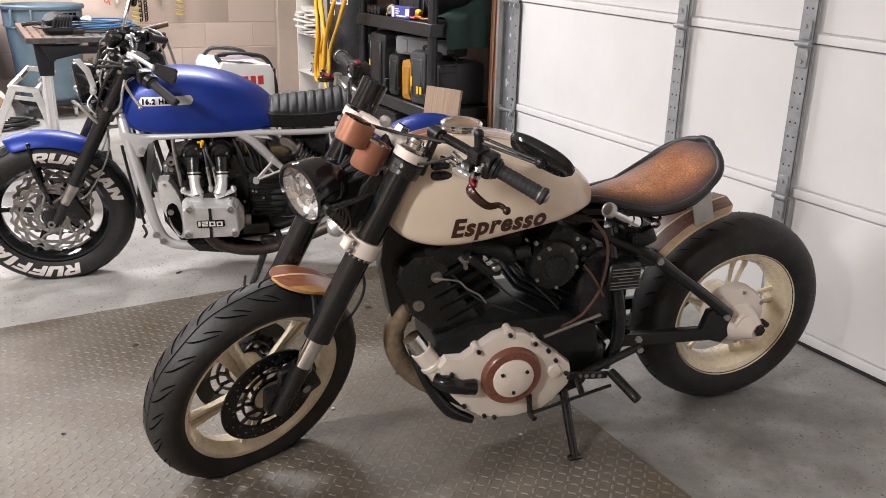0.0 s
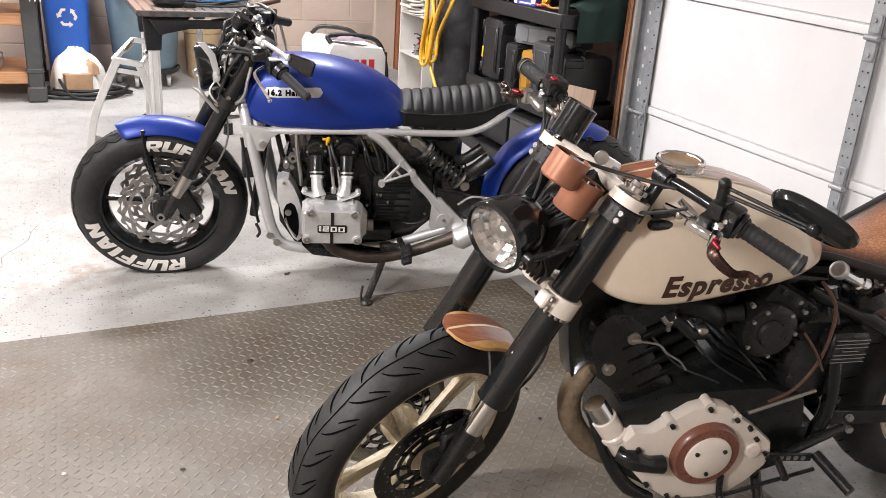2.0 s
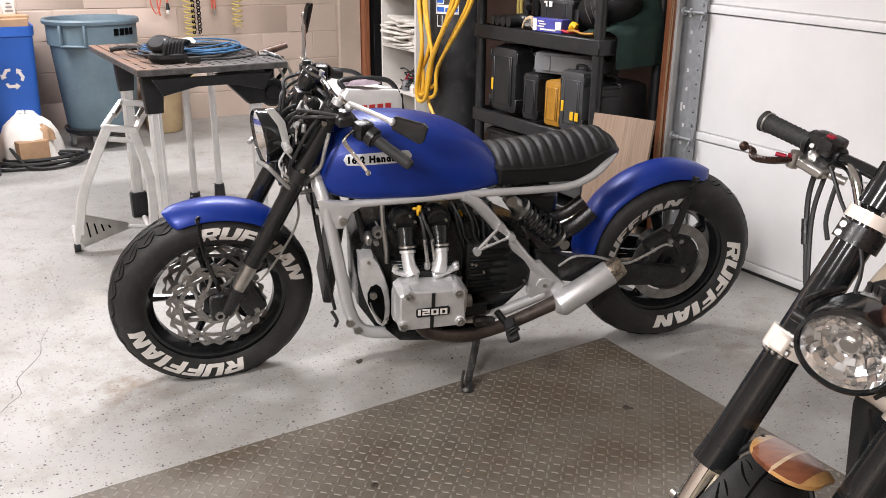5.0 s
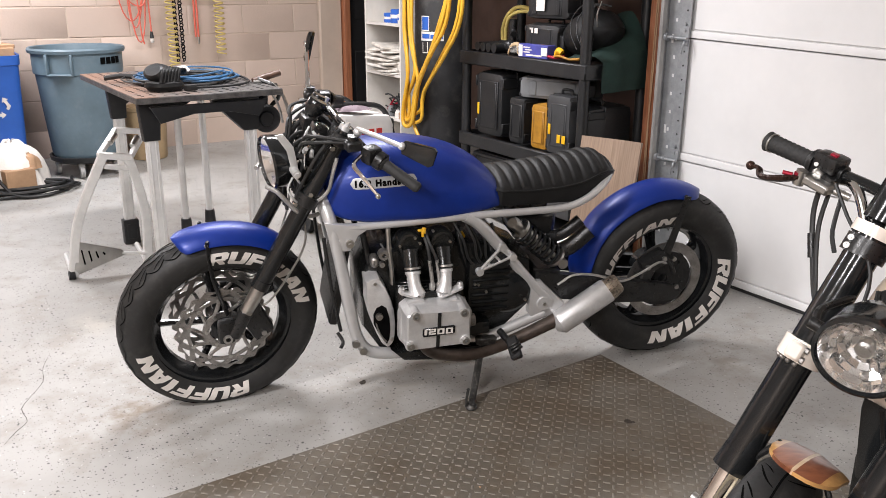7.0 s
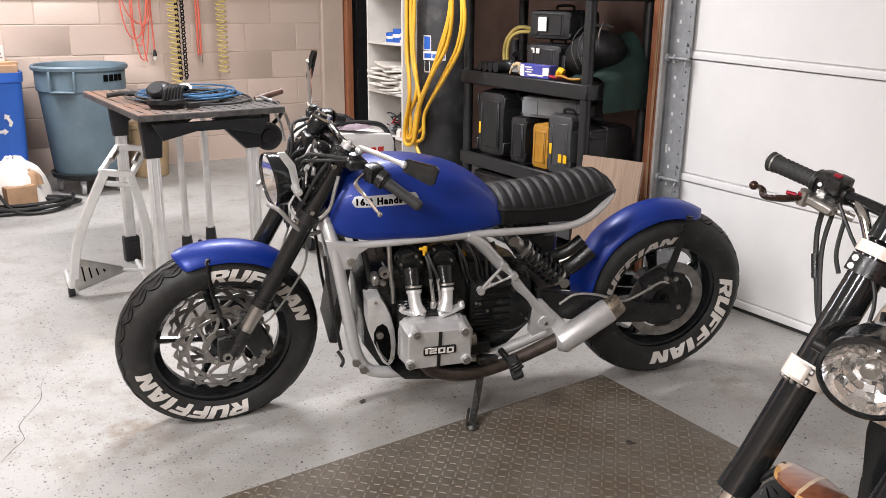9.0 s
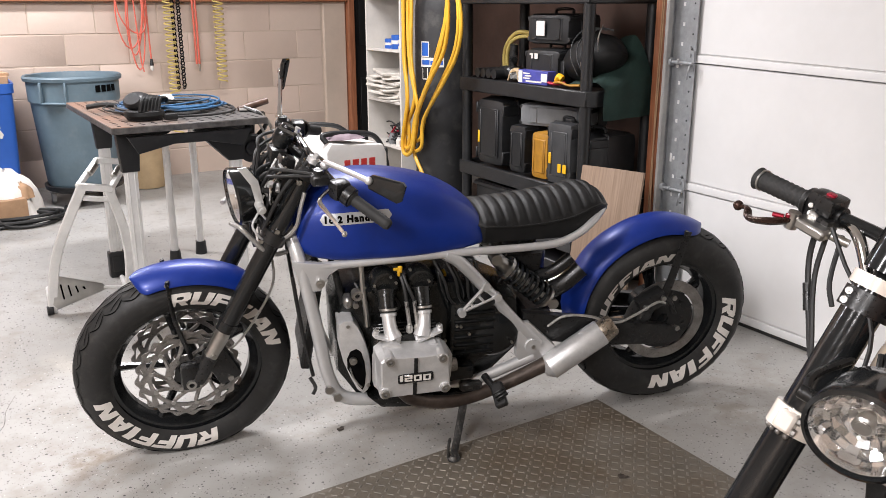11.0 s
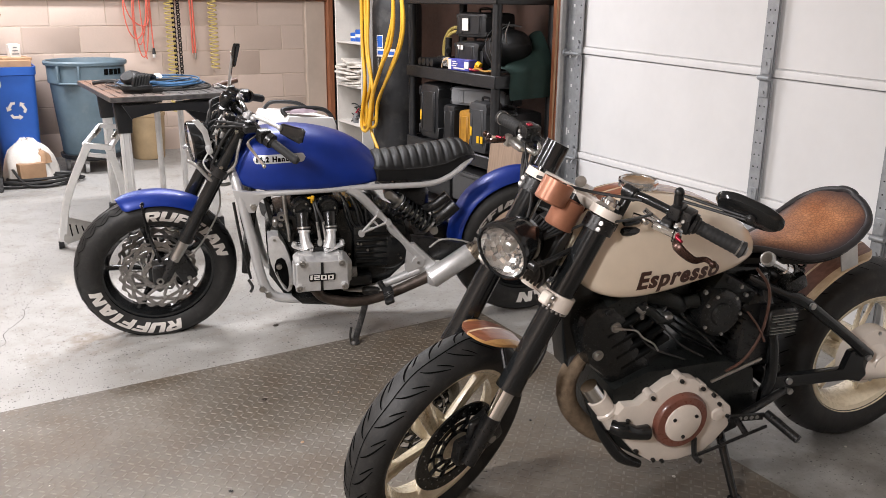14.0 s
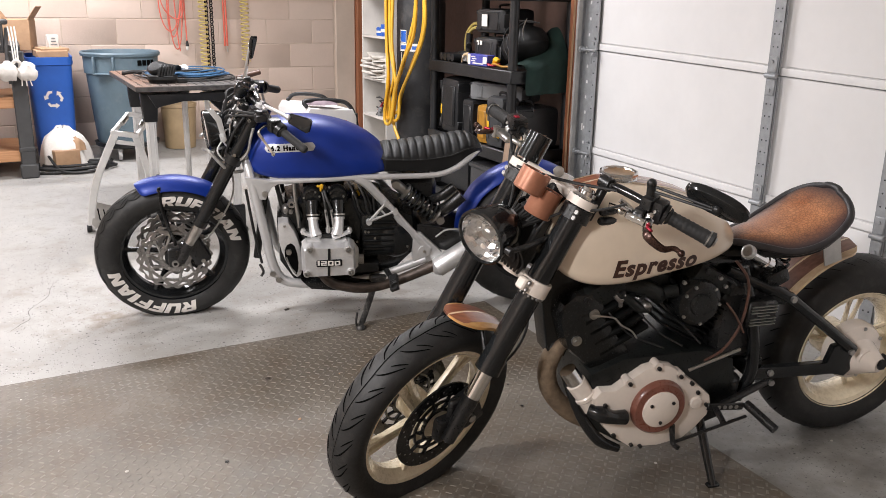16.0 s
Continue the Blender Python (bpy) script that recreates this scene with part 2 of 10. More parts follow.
def wood_mat(name, lo, hi, rough=0.35, along=0, coat=0.3):
    """Fine straight grain along one axis of the thing."""
    m, nt, b = nodes_of(name)
    tc = nt.nodes.new("ShaderNodeTexCoord")
    mp = nt.nodes.new("ShaderNodeMapping")
    mp.inputs["Scale"].default_value = tuple(6 if i == along else 110 for i in range(3))
    n = nt.nodes.new("ShaderNodeTexNoise")
    n.inputs["Scale"].default_value, n.inputs["Detail"].default_value = 1.0, 5
    nt.links.new(tc.outputs["Object"], mp.inputs["Vector"])
    nt.links.new(mp.outputs["Vector"], n.inputs["Vector"])
    r = ramp_node(nt, n.outputs["Fac"], ((0.3, lo), (0.7, hi)))
    nt.links.new(r.outputs["Color"], b.inputs["Base Color"])
    b.inputs["Roughness"].default_value = rough
    b.inputs["Coat Weight"].default_value = coat
    bump_to(nt, b, n.outputs["Fac"], 0.08, 0.002)
    return m


def floor_mat():
    """Grey coated concrete with dark and pale flecks, dull patches, stains and one painted-in shade."""
    m, nt, b = nodes_of("coated_concrete")
    big, mid = noise_node(nt, 0.9, 5), noise_node(nt, 5.0, 6, 0.7)
    base = ramp_node(nt, big.outputs["Fac"], ((0.3, (0.31, 0.300, 0.282)), (0.7, (0.405, 0.396, 0.378)))).outputs["Color"]
    stain = ramp_node(nt, mid.outputs["Fac"], ((0.50, (0, 0, 0)), (0.70, (0.75,) * 3))).outputs["Color"]
    col = mixed(nt, stain, base, (0.275, 0.25, 0.215))
    for size, limit, shade in ((42.0, 0.17, (0.07, 0.066, 0.064)), (85.0, 0.25, (0.11, 0.103, 0.10)), (150.0, 0.28, (0.19, 0.18, 0.17)), (60.0, 0.14, (0.58, 0.56, 0.54))):
        tc = nt.nodes.new("ShaderNodeTexCoord")
        v = nt.nodes.new("ShaderNodeTexVoronoi")
        v.inputs["Scale"].default_value = size
        nt.links.new(tc.outputs["Object"], v.inputs["Vector"])
        pick = nt.nodes.new("ShaderNodeSeparateColor")
        nt.links.new(v.outputs["Color"], pick.inputs["Color"])
        keep = nt.nodes.new("ShaderNodeMath")
        keep.operation = "LESS_THAN"
        keep.inputs[1].default_value = 0.22
        nt.links.new(pick.outputs["Red"], keep.inputs[0])
        near = nt.nodes.new("ShaderNodeMath")
        near.operation = "LESS_THAN"
        near.inputs[1].default_value = limit
        nt.links.new(v.outputs["Distance"], near.inputs[0])
        both = nt.nodes.new("ShaderNodeMath")
        both.operation = "MULTIPLY"
        nt.links.new(keep.outputs[0], both.inputs[0]), nt.links.new(near.outputs[0], both.inputs[1])
        col = mixed(nt, both.outputs[0], col, shade)
    # tyre dirt trodden in beside the mat, with the bike's soft shade painted in
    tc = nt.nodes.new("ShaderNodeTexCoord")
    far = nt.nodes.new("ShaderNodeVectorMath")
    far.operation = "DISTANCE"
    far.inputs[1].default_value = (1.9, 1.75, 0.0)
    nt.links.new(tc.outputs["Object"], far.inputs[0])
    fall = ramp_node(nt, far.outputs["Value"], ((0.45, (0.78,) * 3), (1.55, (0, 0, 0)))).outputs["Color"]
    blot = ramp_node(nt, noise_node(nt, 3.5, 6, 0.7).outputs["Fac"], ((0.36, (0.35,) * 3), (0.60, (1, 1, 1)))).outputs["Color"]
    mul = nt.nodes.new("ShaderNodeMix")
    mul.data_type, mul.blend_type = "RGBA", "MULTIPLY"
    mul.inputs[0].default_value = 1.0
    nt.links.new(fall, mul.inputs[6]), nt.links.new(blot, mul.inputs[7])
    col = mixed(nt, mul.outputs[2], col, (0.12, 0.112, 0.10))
    # oil marks and scuffs, each blotchy at its edge
    for x, y, r, amount, shade in ((-0.06, 3.85, 0.24, 0.9, (0.20, 0.155, 0.11)), (0.0, 4.61, 0.16, 0.7, (0.56, 0.53, 0.47)), (1.30, 3.62, 0.42, 0.55, (0.20, 0.175, 0.145)),
                                   (0.75, 3.70, 0.30, 0.5, (0.23, 0.205, 0.175)), (2.05, 3.05, 0.40, 0.6, (0.21, 0.18, 0.145)), (-0.55, 4.35, 0.35, 0.4, (0.25, 0.22, 0.18)), (2.35, 2.2, 0.35, 0.5, (0.20, 0.18, 0.15))):
        off = nt.nodes.new("ShaderNodeVectorMath")
        off.operation = "DISTANCE"
        off.inputs[1].default_value = (x, y, 0.0)
        nt.links.new(tc.outputs["Object"], off.inputs[0])
        ring = ramp_node(nt, off.outputs["Value"], ((0.1 * r, (amount,) * 3), (r, (0, 0, 0)))).outputs["Color"]
        patch = ramp_node(nt, noise_node(nt, 9.0, 6, 0.7).outputs["Fac"], ((0.42, (0, 0, 0)), (0.60, (1, 1, 1)))).outputs["Color"]
        mul = nt.nodes.new("ShaderNodeMix")
        mul.data_type, mul.blend_type = "RGBA", "MULTIPLY"
        mul.inputs[0].default_value = 1.0
        nt.links.new(ring, mul.inputs[6]), nt.links.new(patch, mul.inputs[7])
        col = mixed(nt, mul.outputs[2], col, shade)
    nt.links.new(col, b.inputs["Base Color"])
    rr = ramp_node(nt, mid.outputs["Fac"], ((0.3, (0.38,) * 3), (0.7, (0.62,) * 3)))
    nt.links.new(rr.outputs["Color"], b.inputs["Roughness"])
    bump_to(nt, b, noise_node(nt, 30, 5).outputs["Fac"], 0.12, 0.004)
    return m


def mat_mat():
    """Worn dark grey floor mat with pale dust and tan scuffs."""
    m, nt, b = nodes_of("worn_vinyl_mat")
    big, mid, fine = noise_node(nt, 1.6, 5, 0.65), noise_node(nt, 6, 6, 0.7), noise_node(nt, 60, 3)
    base = ramp_node(nt, big.outputs["Fac"], ((0.3, (0.090, 0.077, 0.060)), (0.70, (0.195, 0.170, 0.136)))).outputs["Color"]
    scuff = ramp_node(nt, mid.outputs["Fac"], ((0.53, (0, 0, 0)), (0.74, (0.75,) * 3))).outputs["Color"]
    col = mixed(nt, scuff, base, (0.185, 0.145, 0.107))
    grime = ramp_node(nt, noise_node(nt, 2.3, 7, 0.72).outputs["Fac"], ((0.47, (0, 0, 0)), (0.60, (0.75,) * 3))).outputs["Color"]
    col = mixed(nt, grime, col, (0.112, 0.084, 0.056))
    f = ramp_node(nt, fine.outputs["Fac"], ((0.35, (0.82,) * 3), (0.65, (1.0,) * 3))).outputs["Color"]
    mul = nt.nodes.new("ShaderNodeMix")
    mul.data_type, mul.blend_type = "RGBA", "MULTIPLY"
    mul.inputs[0].default_value = 0.8
    nt.links.new(col, mul.inputs[6]), nt.links.new(f, mul.inputs[7])
    nt.links.new(mul.outputs[2], b.inputs["Base Color"])
    rr = ramp_node(nt, mid.outputs["Fac"], ((0.3, (0.42,) * 3), (0.7, (0.62,) * 3)))
    nt.links.new(rr.outputs["Color"], b.inputs["Roughness"])
    bump_to(nt, b, fine.outputs["Fac"], 0.2, 0.002)
    return m


def lug_mat():
    """Tread of the mat, rubbed paler and smoother than the ground between."""
    m, nt, b = nodes_of("rubbed_tread")
    n = noise_node(nt, 4.0, 6, 0.7)
    c = ramp_node(nt, n.outputs["Fac"], ((0.36, (0.132, 0.119, 0.101)), (0.66, (0.250, 0.226, 0.192)))).outputs["Color"]
    grime = ramp_node(nt, noise_node(nt, 2.3, 7, 0.72).outputs["Fac"], ((0.47, (0, 0, 0)), (0.62, (0.8,) * 3))).outputs["Color"]
    c = mixed(nt, grime, c, (0.16, 0.128, 0.094))
    nt.links.new(c, b.inputs["Base Color"])
    b.inputs["Roughness"].default_value = 0.46
    b.inputs["Specular IOR Level"].default_value = 0.35
    return m


def block_mat():
    """Beige masonry paint, each block a little different."""
    m, nt, b = nodes_of("beige_block_paint")
    info = nt.nodes.new("ShaderNodeObjectInfo")
    tone = ramp_node(nt, info.outputs["Random"], ((0.0, (0.53, 0.415, 0.345)), (1.0, (0.575, 0.46, 0.385)))).outputs["Color"]
    n = noise_node(nt, 3.0, 6, 0.7)
    stain = ramp_node(nt, n.outputs["Fac"], ((0.45, (0, 0, 0)), (0.75, (0.35,) * 3))).outputs["Color"]
    col = mixed(nt, stain, tone, (0.44, 0.36, 0.29))
    nt.links.new(col, b.inputs["Base Color"])
    b.inputs["Roughness"].default_value = 0.6
    bump_to(nt, b, noise_node(nt, 45, 5).outputs["Fac"], 0.35, 0.004)
    return m


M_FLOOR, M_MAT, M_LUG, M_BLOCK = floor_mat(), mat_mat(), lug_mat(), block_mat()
M_WALL = mat("beige_wall_paint", (0.53, 0.43, 0.35), 0.6, 0, 0.08, 3, 0.2, 60)
M_MORTAR = mat("painted_mortar", (0.52, 0.42, 0.34), 0.8, 0, 0.1, 12, 0.3, 120)
M_DARKWALL = mat("dark_panelling", (0.085, 0.048, 0.036), 0.55, 0, 0.3, 4, 0.1, 60)
M_DOOR = mat("white_door_skin", (0.785, 0.78, 0.775), 0.42, 0, 0.03, 3, 0.05, 250)
M_GALV = mat("galvanised_steel", (0.36, 0.375, 0.39), 0.45, 0.25, 0.15, 26)
M_TRIM = wood_mat("red_brown_wood", (0.24, 0.085, 0.040), (0.38, 0.15, 0.072), 0.5, 2, 0.05)
M_CEIL = mat("ceiling_paint", (0.72, 0.70, 0.67), 0.7, 0, 0.04, 2)
M_SEAL = mat("black_rubber_seal", (0.02, 0.02, 0.02), 0.6)


def rise(y):
    """The slab climbs gently towards the block wall."""
    return 0.0 if y < 3.7 else (y - 3.7) * 0.0535


WALL_X, WALL_Y = 2.64, 7.445      # inner faces of the door side and of the block wall
X0, Y0, H = -3.6, -3.0, 2.6


def build_room():
    bm = bmesh.new()
    ys = [Y0, -1, 1, 2, 3, 3.6, 3.7, 3.8, 4.5, 5.5, 6.5, WALL_Y + 0.1]
    rows = [[bm.verts.new((x, y, rise(y))) for x in (X0, -1, 1, 2, 4.2)] for y in ys]
    low = [[bm.verts.new((x, y, -0.15)) for x in (X0, 4.2)] for y in (Y0, WALL_Y + 0.1)]
    for a, b in zip(rows, rows[1:]):
        for i in range(4):
            bm.faces.new((a[i], a[i + 1], b[i + 1], b[i]))
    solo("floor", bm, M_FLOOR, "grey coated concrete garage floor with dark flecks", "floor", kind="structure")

    # walls: door side north of the door, above the door, south of it; west; south
    T = 0.14
    bm = bmesh.new()
    box(bm, (WALL_X + 0.62, (4.24 + WALL_Y) / 2, 1.3), (0.12, WALL_Y - 4.24 + 0.2, 2.7))
    solo("wall_alcove", bm, M_DARKWALL, "dark wood panelled wall behind the shelves", "wall", kind="structure")
    bm = bmesh.new()
    box(bm, (WALL_X + 0.31, 4.18, 1.3), (0.62, 0.10, 2.7))
    solo("wall_alcove_end", bm, M_DARKWALL, "dark panelled return wall beside the garage door", "wall", kind="structure")
    bm = bmesh.new()
    box(bm, (WALL_X + 0.09, (4.13 - 1.2) / 2, 2.42), (T, 5.33, 0.55))
    solo("wall_east_lintel", bm, M_WALL, "painted wall above the garage door", "wall", kind="structure")
    bm = bmesh.new()
    box(bm, (WALL_X + 0.09, (-1.2 + Y0) / 2, 1.3), (T, -1.2 - Y0, 2.7))
    solo("wall_east_south", bm, M_WALL, "painted wall beside the garage door", "wall", kind="structure")
    bm = bmesh.new()
    box(bm, (X0 - 0.07, (Y0 + WALL_Y) / 2, 1.3), (T, WALL_Y - Y0 + 0.3, 2.7))
    solo("wall_west", bm, M_WALL, "beige painted garage wall", "wall", kind="structure")
    bm = bmesh.new()
    box(bm, (0, Y0 - 0.07, 1.3), (8.2, T, 2.7))
    solo("wall_south", bm, M_WALL, "beige painted garage wall", "wall", kind="structure")
    bm = bmesh.new()
    box(bm, (0.1, (Y0 + WALL_Y) / 2, H + 0.06), (8.4, WALL_Y - Y0 + 0.6, 0.12))
    solo("ceiling", bm, M_CEIL, "pale painted garage ceiling", "ceiling", kind="structure")

    bm = bmesh.new()
    box(bm, ((X0 + 2.52) / 2, WALL_Y - 0.035, 1.475), (2.52 - X0, 0.05, 0.135), 0.005)
    solo("trim_wall_board", bm, M_TRIM, "red-brown wooden board along the block wall", "board", kind="structure")

    # block wall: mortar backing; the blocks follow at the end of the file
    bm = bmesh.new()
    box(bm, ((X0 + 2.33) / 2, WALL_Y + 0.0785, 1.3), (2.33 - X0, 0.16, 2.7))
    wall = solo("wall_north", bm, M_MORTAR, "beige painted concrete block wall", "wall", kind="structure")
    bm = bmesh.new()
    box(bm, (2.425, WALL_Y + 0.06, 1.3), (0.19, 0.16, 2.7), 0.01)
    solo("wall_north_pier", bm, M_WALL, "smooth painted wall end beside the doorway", "wall", kind="structure")
    bm = bmesh.new()
    box(bm, (2.547, WALL_Y + 0.03, 1.3), (0.05, 0.20, 2.7), 0.004)
    solo("trim_doorway", bm, M_TRIM, "red-brown wooden doorway trim", "trim", kind="structure")
    bm = bmesh.new()
    box(bm, (2.86, WALL_Y + 0.10, 1.3), (0.57, 0.10, 2.7))
    for z in (0.55, 1.35):
        box(bm, (2.86, WALL_Y + 0.045, z), (0.40, 0.012, 0.55), 0.004)
    solo("door_dark", bm, mat("black_door_paint", (0.012, 0.012, 0.013), 0.5), "black painted door in the block wall", "door", kind="structure")
    bm = bmesh.new()
    box(bm, (3.2, WALL_Y + 0.1, 1.3), (0.12, 0.14, 2.7))
    solo("wall_north_corner", bm, M_DARKWALL, "dark wall corner", "wall", kind="structure")
    return wall


NORTH = build_room()


# ---- garage door: four sections of skinned panels, stiles, hinges, tracks ----
def build_garage_door():
    door = thing("garage_door", Matrix(), "white sectional garage door with galvanised stiles and hinges, closed", "garage door")

    def hung(name, bm, material, parent, label=""):
        """A part of the door, whose upper joints sag a little away from the post."""
        for v in bm.verts:
            v.co.z -= 0.026 * max(-0.6, 3.5 - v.co.y) * max(0.0, v.co.z - 0.30) / 0.82
        return part(name, bm, material, parent, label)

    y_a, y_b = 4.02, -1.15
    edges = [0.016, 0.547, 1.117, 1.687, 2.20]
    stiles = [3.990, 2.705, 2.092, 0.86, -0.35, -1.1]
    for lo, hi in zip(edges, edges[1:]):
        bm = bmesh.new()
        box(bm, (WALL_X + 0.028, (y_a + y_b) / 2, (lo + hi) / 2), (0.04, y_a - y_b, hi - lo - 0.003), 0.003)
        sec = hung("section", bm, M_DOOR, door)
        for ya, yb in zip(stiles, stiles[1:]):
            bm = bmesh.new()
            w = ya - yb - 0.075
            box(bm, (WALL_X + 0.0035, (ya + yb) / 2, (lo + 0.042 + hi - 0.004) / 2), (0.011, w, hi - lo - 0.046), 0.0025)
            hung("panel", bm, M_DOOR, sec)
        bm = bmesh.new()
        box(bm, (WALL_X + 0.000, (y_a + y_b) / 2, lo + 0.0200), (0.018, y_a - y_b, 0.034), 0.0035, segs=2)
        hung("rail", bm, M_DOOR, sec)
        for y in stiles[1:-1]:
            bm = bmesh.new()
            box(bm, (WALL_X - 0.030, y, (lo + hi) / 2), (0.006, 0.058, hi - lo - 0.012), 0.001)
            box(bm, (WALL_X - 0.026, y + 0.0265, (lo + hi) / 2), (0.014, 0.005, hi - lo - 0.012))
            box(bm, (WALL_X - 0.026, y - 0.0265, (lo + hi) / 2), (0.014, 0.005, hi - lo - 0.012))
            st = hung("stile", bm, M_GALV, sec)
            bm = bmesh.new()
            for k in range(9):
                for s in (-1, 1):
                    z = lo + 0.07 + k * (hi - lo - 0.14) / 8
                    rod(bm, (WALL_X - 0.0345, y + s * 0.012, z), (WALL_X - 0.0315, y + s * 0.012, z), 0.0035, seg=8)
            hung("stile_hole", bm, M_SEAL, st)
        bm = bmesh.new()
        box(bm, (WALL_X - 0.018, 3.990, (lo + hi) / 2), (0.006, 0.060, hi - lo - 0.008), 0.001)
        st = hung("end_stile", bm, M_GALV, sec)
        bm = bmesh.new()
        for k in range(8):
            z = lo + 0.06 + k * (hi - lo - 0.12) / 7
            rod(bm, (WALL_X - 0.0235, 3.982, z), (WALL_X - 0.0195, 3.982, z), 0.004, seg=8)
        hung("stile_hole", bm, M_SEAL, st)
    for z in edges[1:-1]:
        for y in stiles[1:-1]:
            bm = bmesh.new()
            box(bm, (WALL_X - 0.037, y, z + 0.050), (0.006, 0.046, 0.070), 0.004)
            box(bm, (WALL_X - 0.037, y, z - 0.050), (0.006, 0.046, 0.070), 0.004)
            rod(bm, (WALL_X - 0.041, y - 0.03, z), (WALL_X - 0.041, y + 0.03, z), 0.011, seg=12)
            for dz in (0.062, -0.062):
                rod(bm, (WALL_X - 0.046, y, z + dz), (WALL_X - 0.037, y, z + dz), 0.008, seg=6)
            hung("hinge", bm, M_GALV, door, "galvanised hinge")
        bm = bmesh.new()
        box(bm, (WALL_X - 0.024, 3.990, z + 0.01), (0.006, 0.054, 0.085), 0.002)
        rod(bm, (WALL_X - 0.045, 3.955, z), (WALL_X - 0.045, 4.088, z), 0.007, seg=10)
        rod(bm, (WALL_X - 0.045, 4.030, z), (WALL_X - 0.045, 4.045, z), 0.011, seg=10)
        rod(bm, (WALL_X - 0.040, 4.072, z), (WALL_X - 0.040, 4.088, z), 0.018, seg=16)
        for dz in (0.035, 0.065):
            rod(bm, (WALL_X - 0.034, 3.985, z + dz), (WALL_X - 0.026, 3.985, z + dz), 0.008, seg=6)
        tube(bm, [(WALL_X - 0.04, 3.97, z - 0.005), (WALL_X - 0.055, 3.965, z - 0.03), (WALL_X - 0.04, 3.985, z - 0.07)], 0.004, 8, 3)
        hung("roller_hinge", bm, M_GALV, door, "galvanised roller bracket")
    bm = bmesh.new()
    box(bm, (WALL_X + 0.014, (y_a + y_b) / 2, 0.008), (0.034, y_a - y_b, 0.014), 0.004, segs=2)
    hung("bottom_seal", bm, M_SEAL, door)
    # vertical track with its slotted angle
    bm = bmesh.new()
    for dx, dy, sx, sy in ((-0.022, 4.108, 0.030, 0.004), (-0.036, 4.100, 0.003, 0.014), (-0.008, 4.094, 0.003, 0.024)):
        box(bm, (WALL_X + dx, dy, 1.15), (sx, sy, 2.25))
    trk = hung("track", bm, M_GALV, door)
    bm = bmesh.new()
    box(bm, (WALL_X - 0.012, 4.052, 1.1), (0.003, 0.060, 2.14))
    ang = hung("track_angle", bm, M_GALV, door, "slotted galvanised track angle")
    bm = bmesh.new()
    for k in range(24):
        z = 0.09 + k * 0.085
        box(bm, (WALL_X - 0.0142, 4.046 + 0.004 * (k % 2), z), (0.003, 0.011, 0.016))
        if k % 5 == 2:
            box(bm, (WALL_X - 0.0142, 4.068, z), (0.003, 0.012, 0.040))
    hung("slot", bm, M_DOOR, ang)
    return door


build_garage_door()
bm = bmesh.new()
box(bm, (WALL_X - 0.015, 4.146, 1.3), (0.10, 0.066, 2.7), 0.006)
solo("trim_door_post", bm, M_TRIM, "red-brown wooden post beside the garage door", "post", kind="structure")
bm = bmesh.new()
box(bm, (WALL_X - 0.052, 4.1015, 1.2), (0.030, 0.020, 2.5), 0.003)
box(bm, (WALL_X + 0.018, 4.088, 1.2), (0.03, 0.120, 2.5), 0.003)
solo("trim_door_jamb", bm, mat("grey_jamb", (0.40, 0.395, 0.385), 0.5), "pale grey jamb strip beside the door track", "trim", kind="structure")


# ---- floor mat with raised lugs ----
def build_mat():
    bm = bmesh.new()
    box(bm, ((-2.4 + 1.600) / 2, (-1.4 + 3.358) / 2, 0.003), (4.000, 4.758, 0.004), 0.001)
    for v in bm.verts:          # its far edge runs a little askew
        if v.co.y > 3:
            v.co.y += (v.co.x - 1.60) * 0.034
    base = solo("floor_mat", bm, M_MAT, "worn dark grey diamond-tread vinyl mat on the concrete", "mat")
    verts, faces = [], []
    pitch = 0.0285
    for i in range(int(2.55 / pitch)):
        for j in range(int(2.55 / pitch)):
            x, y = 1.582 - i * pitch, 3.340 - j * pitch - i * pitch * 0.034
            a = math.pi / 4 if (i + j) % 2 else -math.pi / 4
            c, s = math.cos(a), math.sin(a)
            n = len(verts)
            for hl, hw, z in ((0.0104, 0.0036, 0.0048), (0.0086, 0.0020, 0.0064)):
                for sx, sy in ((-1, -1), (1, -1), (1, 1), (-1, 1)):
                    px, py = sx * hl, sy * hw
                    verts.append((x + c * px - s * py, y + s * px + c * py, z))
            faces.append((n + 4, n + 5, n + 6, n + 7))
            for k in range(4):
                faces.append((n + k, n + (k + 1) % 4, n + 4 + (k + 1) % 4, n + 4 + k))
    me = bpy.data.meshes.new("tread_lug")
    me.from_pydata(verts, [], faces)
    me.materials.append(M_LUG)
    lug = new("tread_lug", me)
    lug.parent = base
    tagged(lug, kind="stuff")


build_mat()

# ---- shared motorcycle pieces (x ahead, y to the rider's left, z up) ----
def steer_matrix(a, rake, degrees):
    """Turn about the steering stem through a, which leans back by rake degrees."""
    stem = Vector((-math.sin(radians(rake)), 0, math.cos(radians(rake))))
    return Matrix.Translation(a) @ Matrix.Rotation(radians(degrees), 4, stem) @ Matrix.Translation(-Vector(a))


def tyre_profile(r, rim, w):
    """Half rounds from one bead over the crown to the other."""
    h = r - rim
    pts = [(rim - 0.004, -0.36 * w), (rim + 0.10 * h, -0.43 * w), (rim + 0.38 * h, -0.50 * w), (rim + 0.62 * h, -0.475 * w),
           (rim + 0.80 * h, -0.39 * w), (rim + 0.91 * h, -0.28 * w), (rim + 0.975 * h, -0.15 * w), (r, 0)]
    return pts + [(a, -b) for a, b in pts[-2::-1]]


